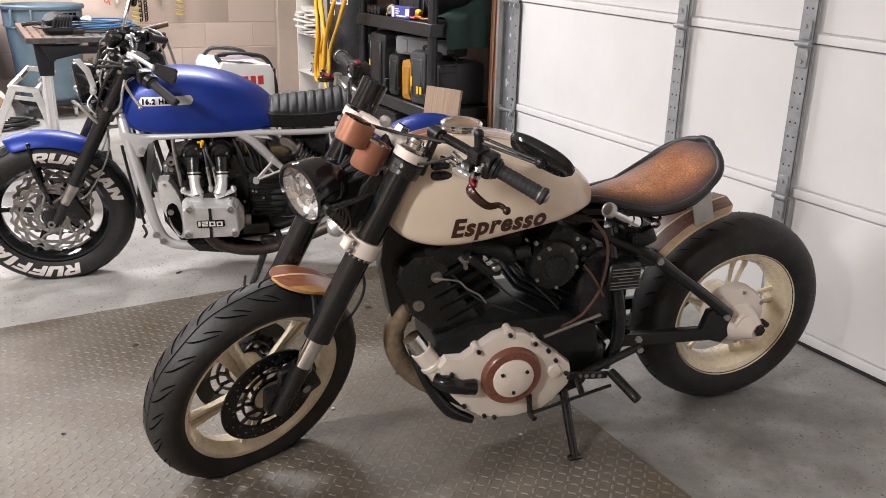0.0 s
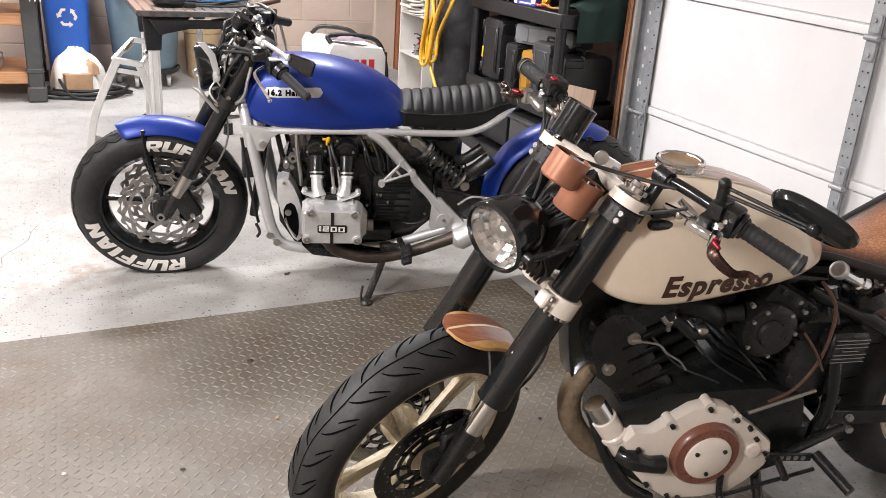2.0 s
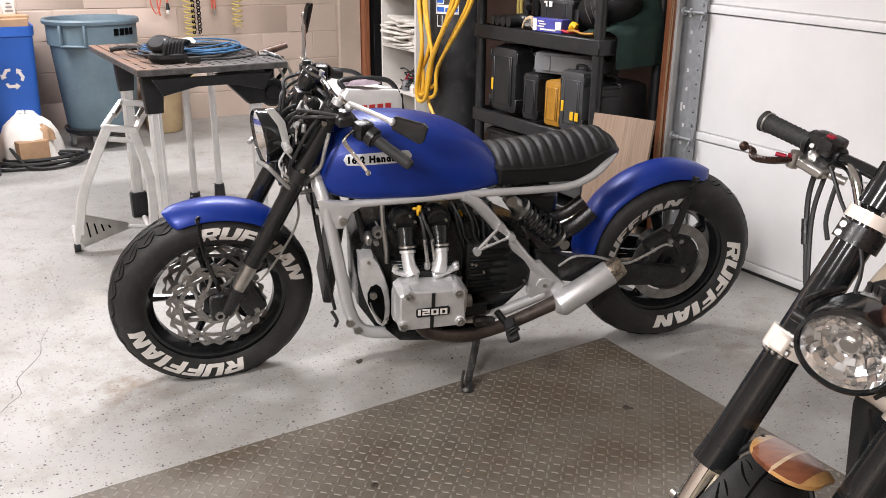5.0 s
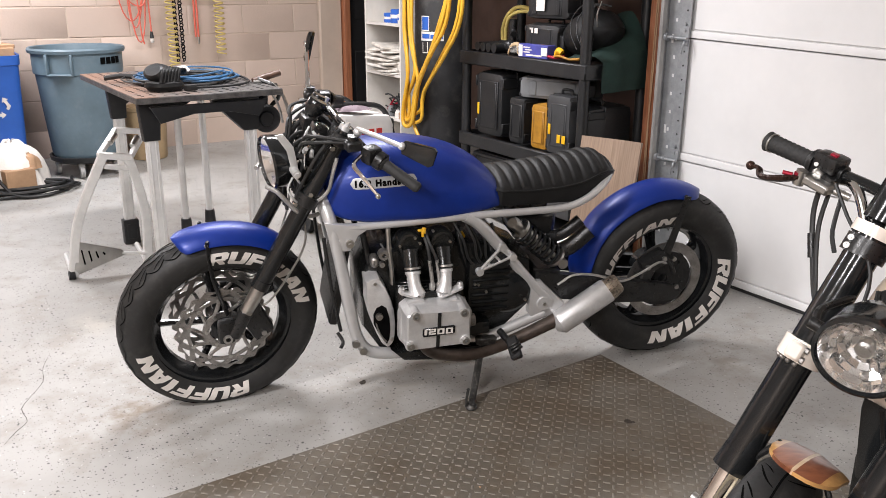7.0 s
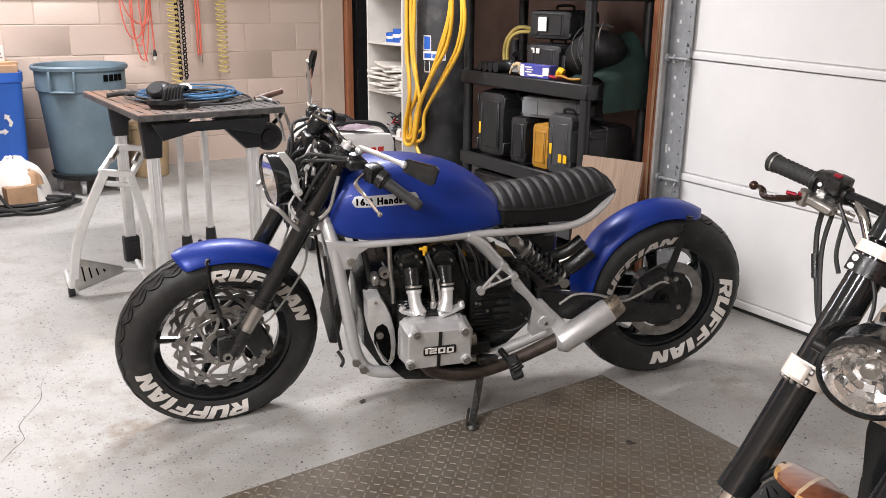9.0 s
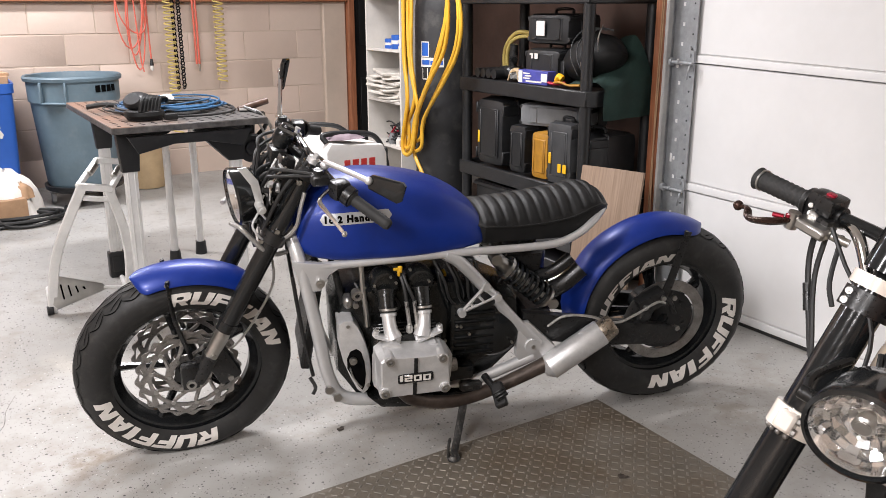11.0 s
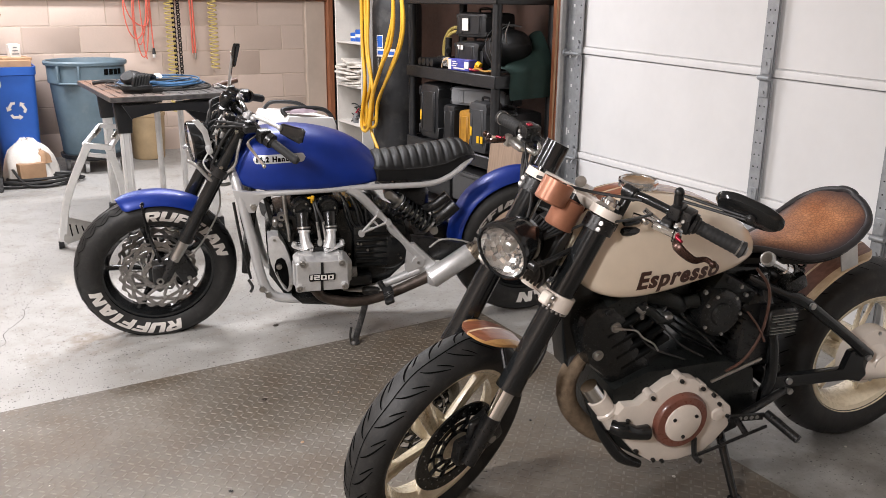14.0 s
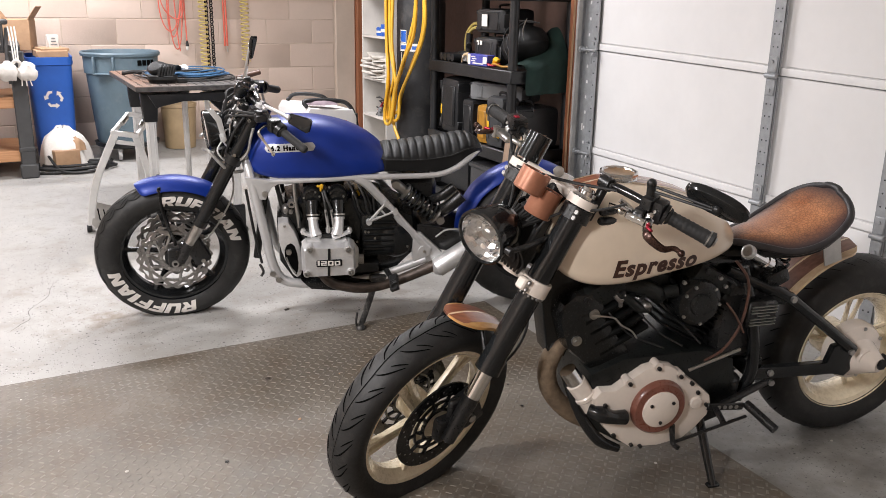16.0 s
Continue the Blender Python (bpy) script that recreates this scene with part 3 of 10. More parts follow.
def tyre_point(c, r, rim, w, around, across, lift=0.0):
    """A place on the tread: around in degrees, across -1 to 1."""
    h = r - rim
    y = across * 0.40 * w
    u = abs(across)
    rr = r - h * (0.22 * u ** 2.4) + lift
    return Vector((c[0] + rr * math.cos(radians(around)), c[1] + y, c[2] + rr * math.sin(radians(around))))


def strip(bm, line, w, up):
    """A thin ribbon along a line, w wide, facing away from the wheel's middle."""
    vs = []
    for i, p in enumerate(line):
        d = (line[min(i + 1, len(line) - 1)] - line[max(i - 1, 0)]).normalized()
        n = up(p)
        s = d.cross(n).normalized()
        k = w * (0.25 + 0.75 * math.sin(math.pi * (i + 0.5) / len(line)))
        vs.append((bm.verts.new(p - s * k / 2), bm.verts.new(p + s * k / 2)))
    for (a, b), (d, e) in zip(vs, vs[1:]):
        bm.faces.new((a, b, e, d))


def build_tyre(parent, c, r, rim, w, pattern, xf=None):
    bm = bmesh.new()
    lathe(bm, tyre_profile(r, rim, w), c, (0, 1, 0), 72)
    ty = part("tyre", bm, M_RUBBER, parent, "black rubber tyre", xf, 60)
    bm = bmesh.new()
    c = Vector(c)
    up = lambda p: Vector((p.x - c.x, (p.y - c.y) * 0.6, p.z - c.z)).normalized()
    n = 22 if pattern == "sweep" else 30
    for k in range(n):
        a = 360 * k / n
        for s in (-1, 1):
            o = 0 if s > 0 else 180 / n
            if pattern == "sweep":
                strip(bm, [tyre_point(c, r, rim, w, a + o + 13 * t - 2 * math.sin(3 * t), s * (0.12 + 0.86 * t ** 0.8), 0.0009) for t in np.linspace(0, 1, 8)], 0.0048, up)
                strip(bm, [tyre_point(c, r, rim, w, a + o + 8 + 7 * t, s * (0.45 + 0.5 * t), 0.0009) for t in np.linspace(0, 1, 5)], 0.004, up)
            else:
                strip(bm, [tyre_point(c, r, rim, w, a + o + 12 * t, s * (0.55 + 0.34 * math.sin(2.6 * t + 0.4)), 0.0009) for t in np.linspace(0, 1, 7)], 0.007, up)
                strip(bm, [tyre_point(c, r, rim, w, a + o + 12 * t, s * (0.12 + 0.16 * math.sin(math.pi * t)), 0.0009) for t in np.linspace(0, 1, 6)], 0.006, up)
                strip(bm, [tyre_point(c, r, rim, w, a + o + 4 + 9 * t, s * (0.76 - 0.40 * t), 0.0009) for t in np.linspace(0, 1, 5)], 0.0045, up)
    if pattern == "plain":
        bm.clear()
        for k in range(36):
            for s in (-1, 1):
                strip(bm, [tyre_point(c, r, rim, w, 10 * k + 5 * (s > 0) + 5 * t, s * (0.30 + 0.40 * t), 0.0009) for t in np.linspace(0, 1, 6)], 0.0035, up)
    if pattern == "sweep":
        strip_line = [tyre_point(c, r, rim, w, 360 * k / 90, 0.05 * math.sin(k * 0.7), 0.0009) for k in range(91)]
        strip(bm, strip_line, 0.005, up)
    tagged(part("tread_groove", bm, M_GROOVE, ty, "dark tread grooves", xf, 60), kind="stuff")
    return ty


def rim_profile(rim, w):
    """Lip, bead seat and well of a cast rim."""
    return [(rim + 0.004, -0.40 * w), (rim + 0.008, -0.375 * w), (rim - 0.002, -0.355 * w), (rim - 0.014, -0.335 * w), (rim - 0.024, -0.22 * w),
            (rim - 0.036, -0.10 * w), (rim - 0.036, 0.10 * w), (rim - 0.024, 0.22 * w), (rim - 0.014, 0.335 * w), (rim - 0.002, 0.355 * w),
            (rim + 0.008, 0.375 * w), (rim + 0.004, 0.40 * w), (rim + 0.001, 0.30 * w), (rim + 0.001, -0.30 * w), (rim + 0.004, -0.40 * w)]


def spokes(parent, material, c, hub, rim, count, width, thick, turn=0.0, double=0.0, bend=0.0, xf=None):
    for k in range(count):
        for side in ((-1, 1) if double else (0,)):
            a = radians(turn + 360 * k / count + side * double)
            b = a + radians(bend) - side * radians(double * 0.2)
            line = [Vector(c) + Vector((q * math.cos(h), 0.004, q * math.sin(h))) for q, h in
                    ((hub, a), (hub + 0.5 * (rim - hub), (a + b) / 2 + radians(bend * 0.3)), (rim - 0.022, b))]
            bm = bmesh.new()
            tube(bm, line, [width, width * 0.75, width * 1.05], 8, 4, True, thick)
            part("spoke", bm, material, parent, "", xf)


def bolts(bm, places, r, h, axis=(0, 1, 0), seg=6):
    z = Vector(axis)
    for p in places:
        rod(bm, Vector(p), Vector(p) + z * h, r, seg=seg)


def lever(bm, pts, r, end):
    tube(bm, pts, r, 8, 4, True, 0.6)
    ball(bm, pts[-1], end, 10)


def shock(parent, a, b, r, label, xf=None):
    """Coil-over unit: damper body, eyes, spring."""
    a, b = Vector(a), Vector(b)
    d = (b - a).normalized()
    side = d.orthogonal().normalized()
    up = d.cross(side)
    L = (b - a).length
    bm = bmesh.new()
    rod(bm, a, a + d * L * 0.5, r * 0.62)
    rod(bm, a + d * L * 0.4, b, r * 0.3)
    for p in (a, b):
        rod(bm, p - Vector((0, 0.022, 0)), p + Vector((0, 0.022, 0)), r * 0.5)
    lathe(bm, [(r * 1.05, 0), (r * 1.05, 0.012), (r * 0.6, 0.014)], a + d * L * 0.18, d, 20)
    lathe(bm, [(r * 0.6, 0), (r * 1.05, 0.002), (r * 1.05, 0.012)], b - d * L * 0.14, d, 20)
    s = part("shock_absorber", bm, M_STEEL, parent, label, xf)
    bm = bmesh.new()
    turns, n = 7, 112
    pts = []
    for k in range(n + 1):
        t = k / n
        q = 2 * math.pi * turns * t
        pts.append(a + d * L * (0.2 + 0.64 * t) + r * (math.cos(q) * side + math.sin(q) * up))
    tube(bm, pts, r * 0.17, 6)
    part("spring", bm, M_BLACK, s, "black coil spring", xf)
    return s


M_FIN = mat("cast_fin_black", (0.006, 0.0064, 0.0064), 0.5, 0, 0.3, 18, 0.12, 160, spec=0.12)


def fins(parent, material, c, size, count, m):
    """The stacked cooling plates of a cylinder barrel."""
    for k in range(count):
        t = (k + 0.5) / count - 0.5
        off = m @ Vector((0, 0, t * size[2]))
        bm = bmesh.new()
        box(bm, Vector(c) + off, (size[0], size[1], size[2] / count * 0.38), 0.003, m)
        part("fin", bm, material, parent)


# ---- cream bobber ----
E_POSE = pose(2.022, 1.780, 0, 0, 0, 169.5) @ pose(0, 0, 0, -5.5, 0, 0)
E_STEM, E_RAKE, E_TURN = (1.040, 0, 0.935), 26.0, 24.0


def leather_mat():
    """Tan reptile-grain leather, dyed dark towards its rim."""
    m, nt, b = nodes_of("tan_reptile_leather")
    at = nt.nodes.new("ShaderNodeAttribute")
    at.attribute_name = "rim"
    tc = nt.nodes.new("ShaderNodeTexCoord")
    v = nt.nodes.new("ShaderNodeTexVoronoi")
    v.feature, v.inputs["Scale"].default_value = "DISTANCE_TO_EDGE", 95
    nt.links.new(tc.outputs["Object"], v.inputs["Vector"])
    n = noise_node(nt, 14, 4)
    tan = ramp_node(nt, n.outputs["Fac"], ((0.3, (0.33, 0.120, 0.050)), (0.7, (0.55, 0.250, 0.120)))).outputs["Color"]
    cell = ramp_node(nt, v.outputs["Distance"], ((0.0, (0.50,) * 3), (0.16, (1, 1, 1)))).outputs["Color"]
    mul = nt.nodes.new("ShaderNodeMix")
    mul.data_type, mul.blend_type = "RGBA", "MULTIPLY"
    mul.inputs[0].default_value = 0.9
    nt.links.new(tan, mul.inputs[6]), nt.links.new(cell, mul.inputs[7])
    edge = ramp_node(nt, at.outputs["Fac"], ((0.28, (0, 0, 0)), (0.88, (1, 1, 1)))).outputs["Color"]
    col = mixed(nt, edge, mul.outputs[2], (0.055, 0.040, 0.042))
    nt.links.new(col, b.inputs["Base Color"])
    b.inputs["Roughness"].default_value = 0.33
    bump_to(nt, b, ramp_node(nt, v.outputs["Distance"], ((0.0, (0, 0, 0)), (0.14, (1, 1, 1)))).outputs["Color"], 0.10, 0.002)
    return m


M_MAPLE = wood_mat("maple_strip", (0.52, 0.27, 0.09), (0.64, 0.37, 0.14), 0.28, 0, 0.5)
M_WALNUT = wood_mat("walnut_strip", (0.20, 0.062, 0.030), (0.32, 0.115, 0.055), 0.28, 0, 0.5)
M_PALE = wood_mat("pale_strip", (0.62, 0.44, 0.27), (0.72, 0.55, 0.36), 0.3, 0, 0.5)
M_OLDWOOD = wood_mat("red_brown_strip", (0.17, 0.075, 0.05), (0.26, 0.125, 0.085), 0.35, 0, 0.4)


def strip_fender(parent, name, c, r, a0, a1, hw, cuts, mats, label, xf=None, nose=0.0, tail=0.0, crown=0.012):
    """A curved board laid up from lengthwise strips; its ends are rounded off by nose and tail."""
    root = None
    n = 26
    for (u0, u1), m in zip(cuts, mats):
        bm = bmesh.new()
        rings = []
        for k in range(n + 1):
            t = k / n
            a = radians(a0 + (a1 - a0) * t)
            half = hw
            if nose and t < nose:
                half = hw * math.sqrt(max(0.0, 1 - (1 - t / nose) ** 2)) * 0.97 + hw * 0.03
            if tail and t > 1 - tail:
                half = min(half, hw * math.sqrt(max(0.0, 1 - ((t - 1 + tail) / tail) ** 2)) * 0.97 + hw * 0.03)
            ya, yb = max(-half, min(half, u0 * hw)), max(-half, min(half, u1 * hw))
            if yb - ya < 0.0006:
                yb = ya + 0.0006
            pts = []
            for y, d in ((ya, 0), (yb, 0), (yb, -0.008), (ya, -0.008)):
                rr = r + d - crown * (y / hw) ** 2
                pts.append(Vector((c[0] + rr * math.cos(a), y, c[2] + rr * math.sin(a))))
            rings.append(pts)
        ring_loft(bm, rings)
        if root is None:
            root = part(name, bm, m, parent, label, xf)
        else:
            part("wood_strip", bm, m, root, "", xf)
    return root


E_TANK = ((1.100, 0.765, 0.815, 0.065), (1.090, 0.728, 0.850, 0.098), (1.055, 0.692, 0.893, 0.122), (1.000, 0.670, 0.920, 0.136), (0.930, 0.664, 0.934, 0.143),
          (0.850, 0.672, 0.932, 0.144), (0.760, 0.688, 0.916, 0.139), (0.690, 0.700, 0.894, 0.132), (0.630, 0.712, 0.868, 0.121), (0.580, 0.727, 0.836, 0.104), (0.545, 0.742, 0.803, 0.083), (0.530, 0.754, 0.780, 0.052))


def tank_ring(x, zb, zt, hw, n=28, belly=0.17, flat=0.5):
    """A tank's section: widest low down, with a rounded shoulder."""
    zm = zb + (zt - zb) * belly
    pts = []
    for k in range(n):
        a = 2 * math.pi * k / n
        c, s = math.cos(a), math.sin(a)
        y = hw * math.copysign(abs(c) ** (flat if s < 0 else 0.62), c)
        z = zm + (zt - zm) * (abs(s) ** 0.9) if s >= 0 else zm - (zm - zb) * abs(s) ** 0.55
        pts.append(Vector((x, y, z)))
    return pts


def spread(table, n):
    """More stations between those of a table, smoothly."""
    pts = smooth_line([Vector(r[:3]) for r in table], n)
    ws = smooth_line([Vector((r[3], 0, 0)) for r in table], n)
    return [(p.x, p.y, p.z, max(0.004, w.x)) for p, w in zip(pts, ws)]


def tank_side(table, x, z, belly=0.17):
    """The half width of a tank at a station and height."""
    rows = sorted(table)
    xs = [r[0] for r in rows]
    zb, zt, hw = (float(np.interp(x, xs, [r[i] for r in rows])) for i in (1, 2, 3))
    zm = zb + (zt - zb) * belly
    if z >= zm:
        s = min(1.0, ((z - zm) / (zt - zm)) ** (1 / 0.9))
        return hw * math.sqrt(max(0, 1 - s * s)) ** 0.62
    s = min(1.0, ((zm - z) / (zm - zb)) ** (1 / 0.55))
    return hw * math.sqrt(max(0, 1 - s * s)) ** 0.5


def side_words(bm, table, x0, z0, slope=0.0, lift=0.0016, belly=0.17, skin=None):
    """Lay flat words on the left flank of a tank, from x0 backwards."""
    for v in bm.verts:
        u, w = v.co.x, v.co.y
        x, z = x0 - u, z0 + w + slope * u
        y = tank_side(table, x, z, belly)
        if skin:
            hit = skin.ray_cast(Vector((x, 1.0, z)), Vector((0, -1, 0)))[0]
            y = hit.y if hit else y
        v.co = Vector((x, y + lift, z))


def build_cream_bike():
    bike = thing("bobber_motorcycle", E_POSE, "cream and black bobber motorcycle leaning on its side stand", "motorcycle")
    S = steer_matrix(E_STEM, E_RAKE, E_TURN)
    dn = Vector((math.sin(radians(E_RAKE)), 0, -math.cos(radians(E_RAKE))))
    fw = Vector((math.cos(radians(E_RAKE)), 0, math.sin(radians(E_RAKE))))
    top = Vector((1.090, 0, 0.935))
    leg = lambda y, d: top + dn * d + Vector((0, y, 0))
    axle = Vector((1.412, -0.018, 0.2715))
    SW = steer_matrix(E_STEM, E_RAKE, 28.8)          # the wheel stands a little further round than the bars
    rc, rd = Vector((-0.031, -0.040, 0.3135)), Vector((0.010, 0.000, 0.338))

    # rear wheel
    bm = bmesh.new()
    lathe(bm, rim_profile(0.203, 0.172), rc, (0, 1, 0), 64)
    rod(bm, rc - Vector((0, 0.07, 0)), rc + Vector((0, 0.07, 0)), 0.062, seg=28)
    rw = part("rear_wheel", bm, M_IVORY, bike, "cream painted cast rear wheel")
    spokes(rw, M_IVORY, rc, 0.05, 0.203, 5, 0.019, 0.5, 20, 9, 6)
    build_tyre(rw, rc, 0.3115, 0.203, 0.162, "plain")
    bm = bmesh.new()
    lathe(bm, [(0.002, 0.135), (0.030, 0.135), (0.034, 0.128), (0.040, 0.105), (0.072, 0.092), (0.092, 0.085), (0.098, 0.070), (0.098, 0.045), (0.086, 0.038)], rd + Vector((0.008, 0, 0.010)), (0, 1, 0), 36)
    box(bm, rd + Vector((0.058, 0.085, 0.005)), (0.06, 0.05, 0.066), 0.018, segs=3)
    rod(bm, rd + Vector((0.0, 0.084, 0)), rd + Vector((-0.02, 0.160, 0)), 0.072, 0.024, 28)
    hub = part("final_drive", bm, M_PEARL, bike, "pearl white final drive housing")
    bm = bmesh.new()
    rod(bm, rd + Vector((-0.020, 0.155, 0.005)), rd + Vector((-0.020, 0.170, 0.005)), 0.017, seg=6)
    rod(bm, rd + Vector((-0.046, 0.135, 0.018)), rd + Vector((-0.046, 0.160, 0.018)), 0.009, seg=8)
    part("axle_nut", bm, M_SATIN, hub, "dark axle nut")
    bm = bmesh.new()
    bolts(bm, [rd + Vector((0.1 * math.cos(a) * 0.82, 0.084, 0.1 * math.sin(a) * 0.82 + 0.01)) for a in np.linspace(0.6, 5.6, 6)], 0.006, 0.008)
    pieces("hub_bolt", bm, M_STEEL, hub)

    # front wheel, turned with the bars
    bm = bmesh.new()
    lathe(bm, rim_profile(0.2305, 0.118), axle, (0, 1, 0), 64)
    rod(bm, axle - Vector((0, 0.06, 0)), axle + Vector((0, 0.06, 0)), 0.046, seg=26)
    fwheel = part("front_wheel", bm, M_IVORY, bike, "cream painted cast front wheel", SW)
    spokes(fwheel, M_IVORY, axle, 0.045, 0.229, 5, 0.025, 0.5, 50, 6, 10, SW)
    build_tyre(fwheel, axle, 0.3035, 0.2305, 0.118, "sweep", SW)
    for s in (1, -1):
        bm = bmesh.new()
        ring_plate(bm, axle, 0.100, 0.142, s * 0.066 - 0.0025, s * 0.066 + 0.0025, 60)
        ring_plate(bm, axle, 0.046, 0.056, s * 0.064 - 0.003, s * 0.064 + 0.003, 40)
        ring_plate(bm, axle, 0.076, 0.083, s * 0.064 - 0.003, s * 0.064 + 0.003, 40)
        for k in range(10):
            a = 2 * math.pi * k / 10
            for r0, o0, r1, o1 in ((0.052, -0.16, 0.079, 0.12), (0.081, 0.0, 0.104, 0.0)):
                p, q = (axle + Vector((r * math.cos(a + o), s * 0.065, r * math.sin(a + o))) for r, o in ((r0, o0), (r1, o1)))
                rod(bm, p, q, 0.0056, seg=6)
        d = part("brake_disc", bm, M_BLACK, fwheel, "black drilled brake disc", SW)
        bm = bmesh.new()
        for k in range(40):
            a = 2 * math.pi * k / 40
            r = (0.109, 0.121, 0.133)[k % 3]
            p = axle + Vector((r * math.cos(a), s * 0.0688, r * math.sin(a)))
            rod(bm, p, p + Vector((0, s * 0.0006, 0)), 0.0026, seg=8)
        pieces("disc_hole", bm, M_DISC, d, "", SW)

    # forks: fat black covers, bright lower tubes, black feet
    for s, nm in ((1, "left"), (-1, "right")):
        y = 0.112 * s
        bm = bmesh.new()
        rod(bm, leg(y, -0.012), leg(y, 0.512), 0.0315, 0.0325, 22)
        rod(bm, leg(y, 0.47), leg(y, 0.515), 0.0335, 0.036, seg=22)
        rod(bm, leg(y, 0.03), leg(y, 0.045), 0.034, seg=22)
        fk = part("fork_leg", bm, M_BLACK, bike, "black covered fork leg", S)
        bm = bmesh.new()
        rod(bm, leg(y, 0.49), leg(y, 0.635), 0.0225, seg=20)
        part("fork_tube", bm, M_CHROME, fk, "bright lower fork tube", S)
        bm = bmesh.new()
        rod(bm, leg(y, 0.60), leg(y, 0.745), 0.024, 0.020, 18)
        box(bm, axle + Vector((0.0, y * 0.92, 0.015)), (0.06, 0.034, 0.075), 0.012, segs=2)
        box(bm, axle + Vector((-0.075, y * 0.90, 0.055)), (0.075, 0.045, 0.11), 0.014, Matrix.Rotation(radians(24), 3, "Y"), 2)
        box(bm, axle + Vector((-0.036, y * 0.92, 0.075)), (0.06, 0.02, 0.06), 0.006)
        ft = part("brake_caliper", bm, M_SATIN, fk, "black brake caliper on the fork foot", S)
        bm = bmesh.new()
        for dx, dz in ((0.0, 0.0), (-0.075, 0.09), (-0.075, 0.025)):
            rod(bm, axle + Vector((dx, y * 0.92 + s * 0.018, dz + 0.012)), axle + Vector((dx, y * 0.92 + s * 0.03, dz + 0.012)), 0.012, seg=12)
        pieces("caliper_bolt", bm, M_STEEL, ft, "", S)
        if s < 0:
            bm = bmesh.new()
            rod(bm, leg(y, -0.095), leg(y, -0.02), 0.034, seg=24)
            part("fork_top_cover", bm, M_BLACK, bike, "black fork top cover", S)
        else:
            bm = bmesh.new()
            lathe(bm, [(0.001, 0.020), (0.016, 0.020), (0.018, 0.012), (0.026, 0.010), (0.026, 0)], leg(y, -0.02), -dn, 24)
            part("fork_cap", bm, M_CHROME, bike, "bright fork cap", S)

    # yokes
    def yoke(name, d, pinch, label):
        bm = bmesh.new()
        for s in (1, -1):
            half = 0.020 if pinch else 0.011
            rod(bm, leg(0.112 * s, d - half), leg(0.112 * s, d + half), 0.041, seg=28)
        m = Matrix.Rotation(radians(-E_RAKE), 3, "Y")
        for s in (1, -1):
            a, b = leg(0.10 * s, d) - fw * 0.004, leg(0.0, d) - fw * 0.045
            tube(bm, [a, (a + b) / 2, b], [0.034, 0.03, 0.034], 12, 3, True, 0.55)
        rod(bm, leg(0, d - 0.017) - fw * 0.047, leg(0, d + 0.017) - fw * 0.047, 0.036, seg=24)
        if pinch:
            for s in (1, -1):
                box(bm, leg(0.112 * s, d) + fw * 0.045, (0.038, 0.03, 0.034), 0.005, m)
        y = part(name, bm, M_PEARL, bike, label, S)
        bm = bmesh.new()
        for s in (1, -1):
            p = leg(0.112 * s, d) + fw * 0.050
            if pinch:
                bolts(bm, [p + Vector((0, 0.015, 0)) + dn * q for q in (-0.009, 0.011)], 0.0065, 0.006)
            else:
                bolts(bm, [leg(0.05 * s, d - 0.012) - fw * 0.028], 0.007, 0.006, -dn)
            for k in range(9 if pinch else 0):
                a = math.pi * (k / 8) - 0.2
                ball(bm, leg(0.112 * s, d + 0.025) + 0.034 * (math.cos(a) * fw + math.sin(a) * Vector((0, s, 0))), 0.005, 6)
        pieces("yoke_bolt", bm, M_DISC, y, "", S)

    yoke("upper_yoke", 0.0, False, "pearl white upper yoke")
    yoke("lower_yoke", 0.250, True, "pearl white lower yoke")
    bm = bmesh.new()
    lathe(bm, [(0.001, 0.02), (0.017, 0.02), (0.02, 0.008), (0.02, 0)], leg(0, -0.017) - fw * 0.047, -dn, 6)
    part("stem_nut", bm, M_CHROME, bike, "", S)

    # copper cups with the gauge and the stem light
    for at, length, r in (((1.189, 0.02, 0.971), 0.058, 0.040), ((1.150, 0.036, 0.908), 0.074, 0.038)):
        bm = bmesh.new()
        base = Vector(at) - dn * length / 2
        lathe(bm, [(r * 0.90, 0.010), (r * 0.92, length), (r, length), (r, 0.004), (r * 0.92, 0), (0.001, 0)], base + dn * length, -dn, 32)
        cup = part("copper_cup", bm, M_COPPER, bike, "copper coloured instrument cup", S)
        bm = bmesh.new()
        lathe(bm, [(0.001, 0.003), (r * 0.86, 0.003), (r * 0.93, 0)], base + dn * 0.006, -dn, 28)
        part("gauge_face", bm, M_BLACK, cup, "black gauge face", S)

    # headlamp
    hc = Vector((1.304, 0, 0.826))
    sm = Matrix.Translation(hc) @ Matrix.Diagonal((0.92, 0.89, 0.89, 1)) @ Matrix.Translation(-hc)
    hx = Vector((math.cos(radians(-7)) * math.cos(radians(9)), math.sin(radians(9)), math.sin(radians(-7))))
    bm = bmesh.new()
    lathe(bm, [(0.002, -0.125), (0.035, -0.118), (0.062, -0.095), (0.077, -0.055), (0.083, -0.012), (0.086, 0.0), (0.086, 0.014), (0.079, 0.018), (0.078, 0.006)], hc, hx, 40)
    bmesh.ops.transform(bm, matrix=sm, verts=bm.verts)
    hl = part("headlamp", bm, M_BLACK, bike, "round headlamp in a black bucket", S)
    bm = bmesh.new()
    lathe(bm, [(0.001, -0.060), (0.030, -0.052), (0.055, -0.030), (0.072, -0.004), (0.077, 0.008)], hc, hx, 40)
    bmesh.ops.transform(bm, matrix=sm, verts=bm.verts)
    ref = part("reflector", bm, M_REFLECT, hl, "bright faceted reflector", S)
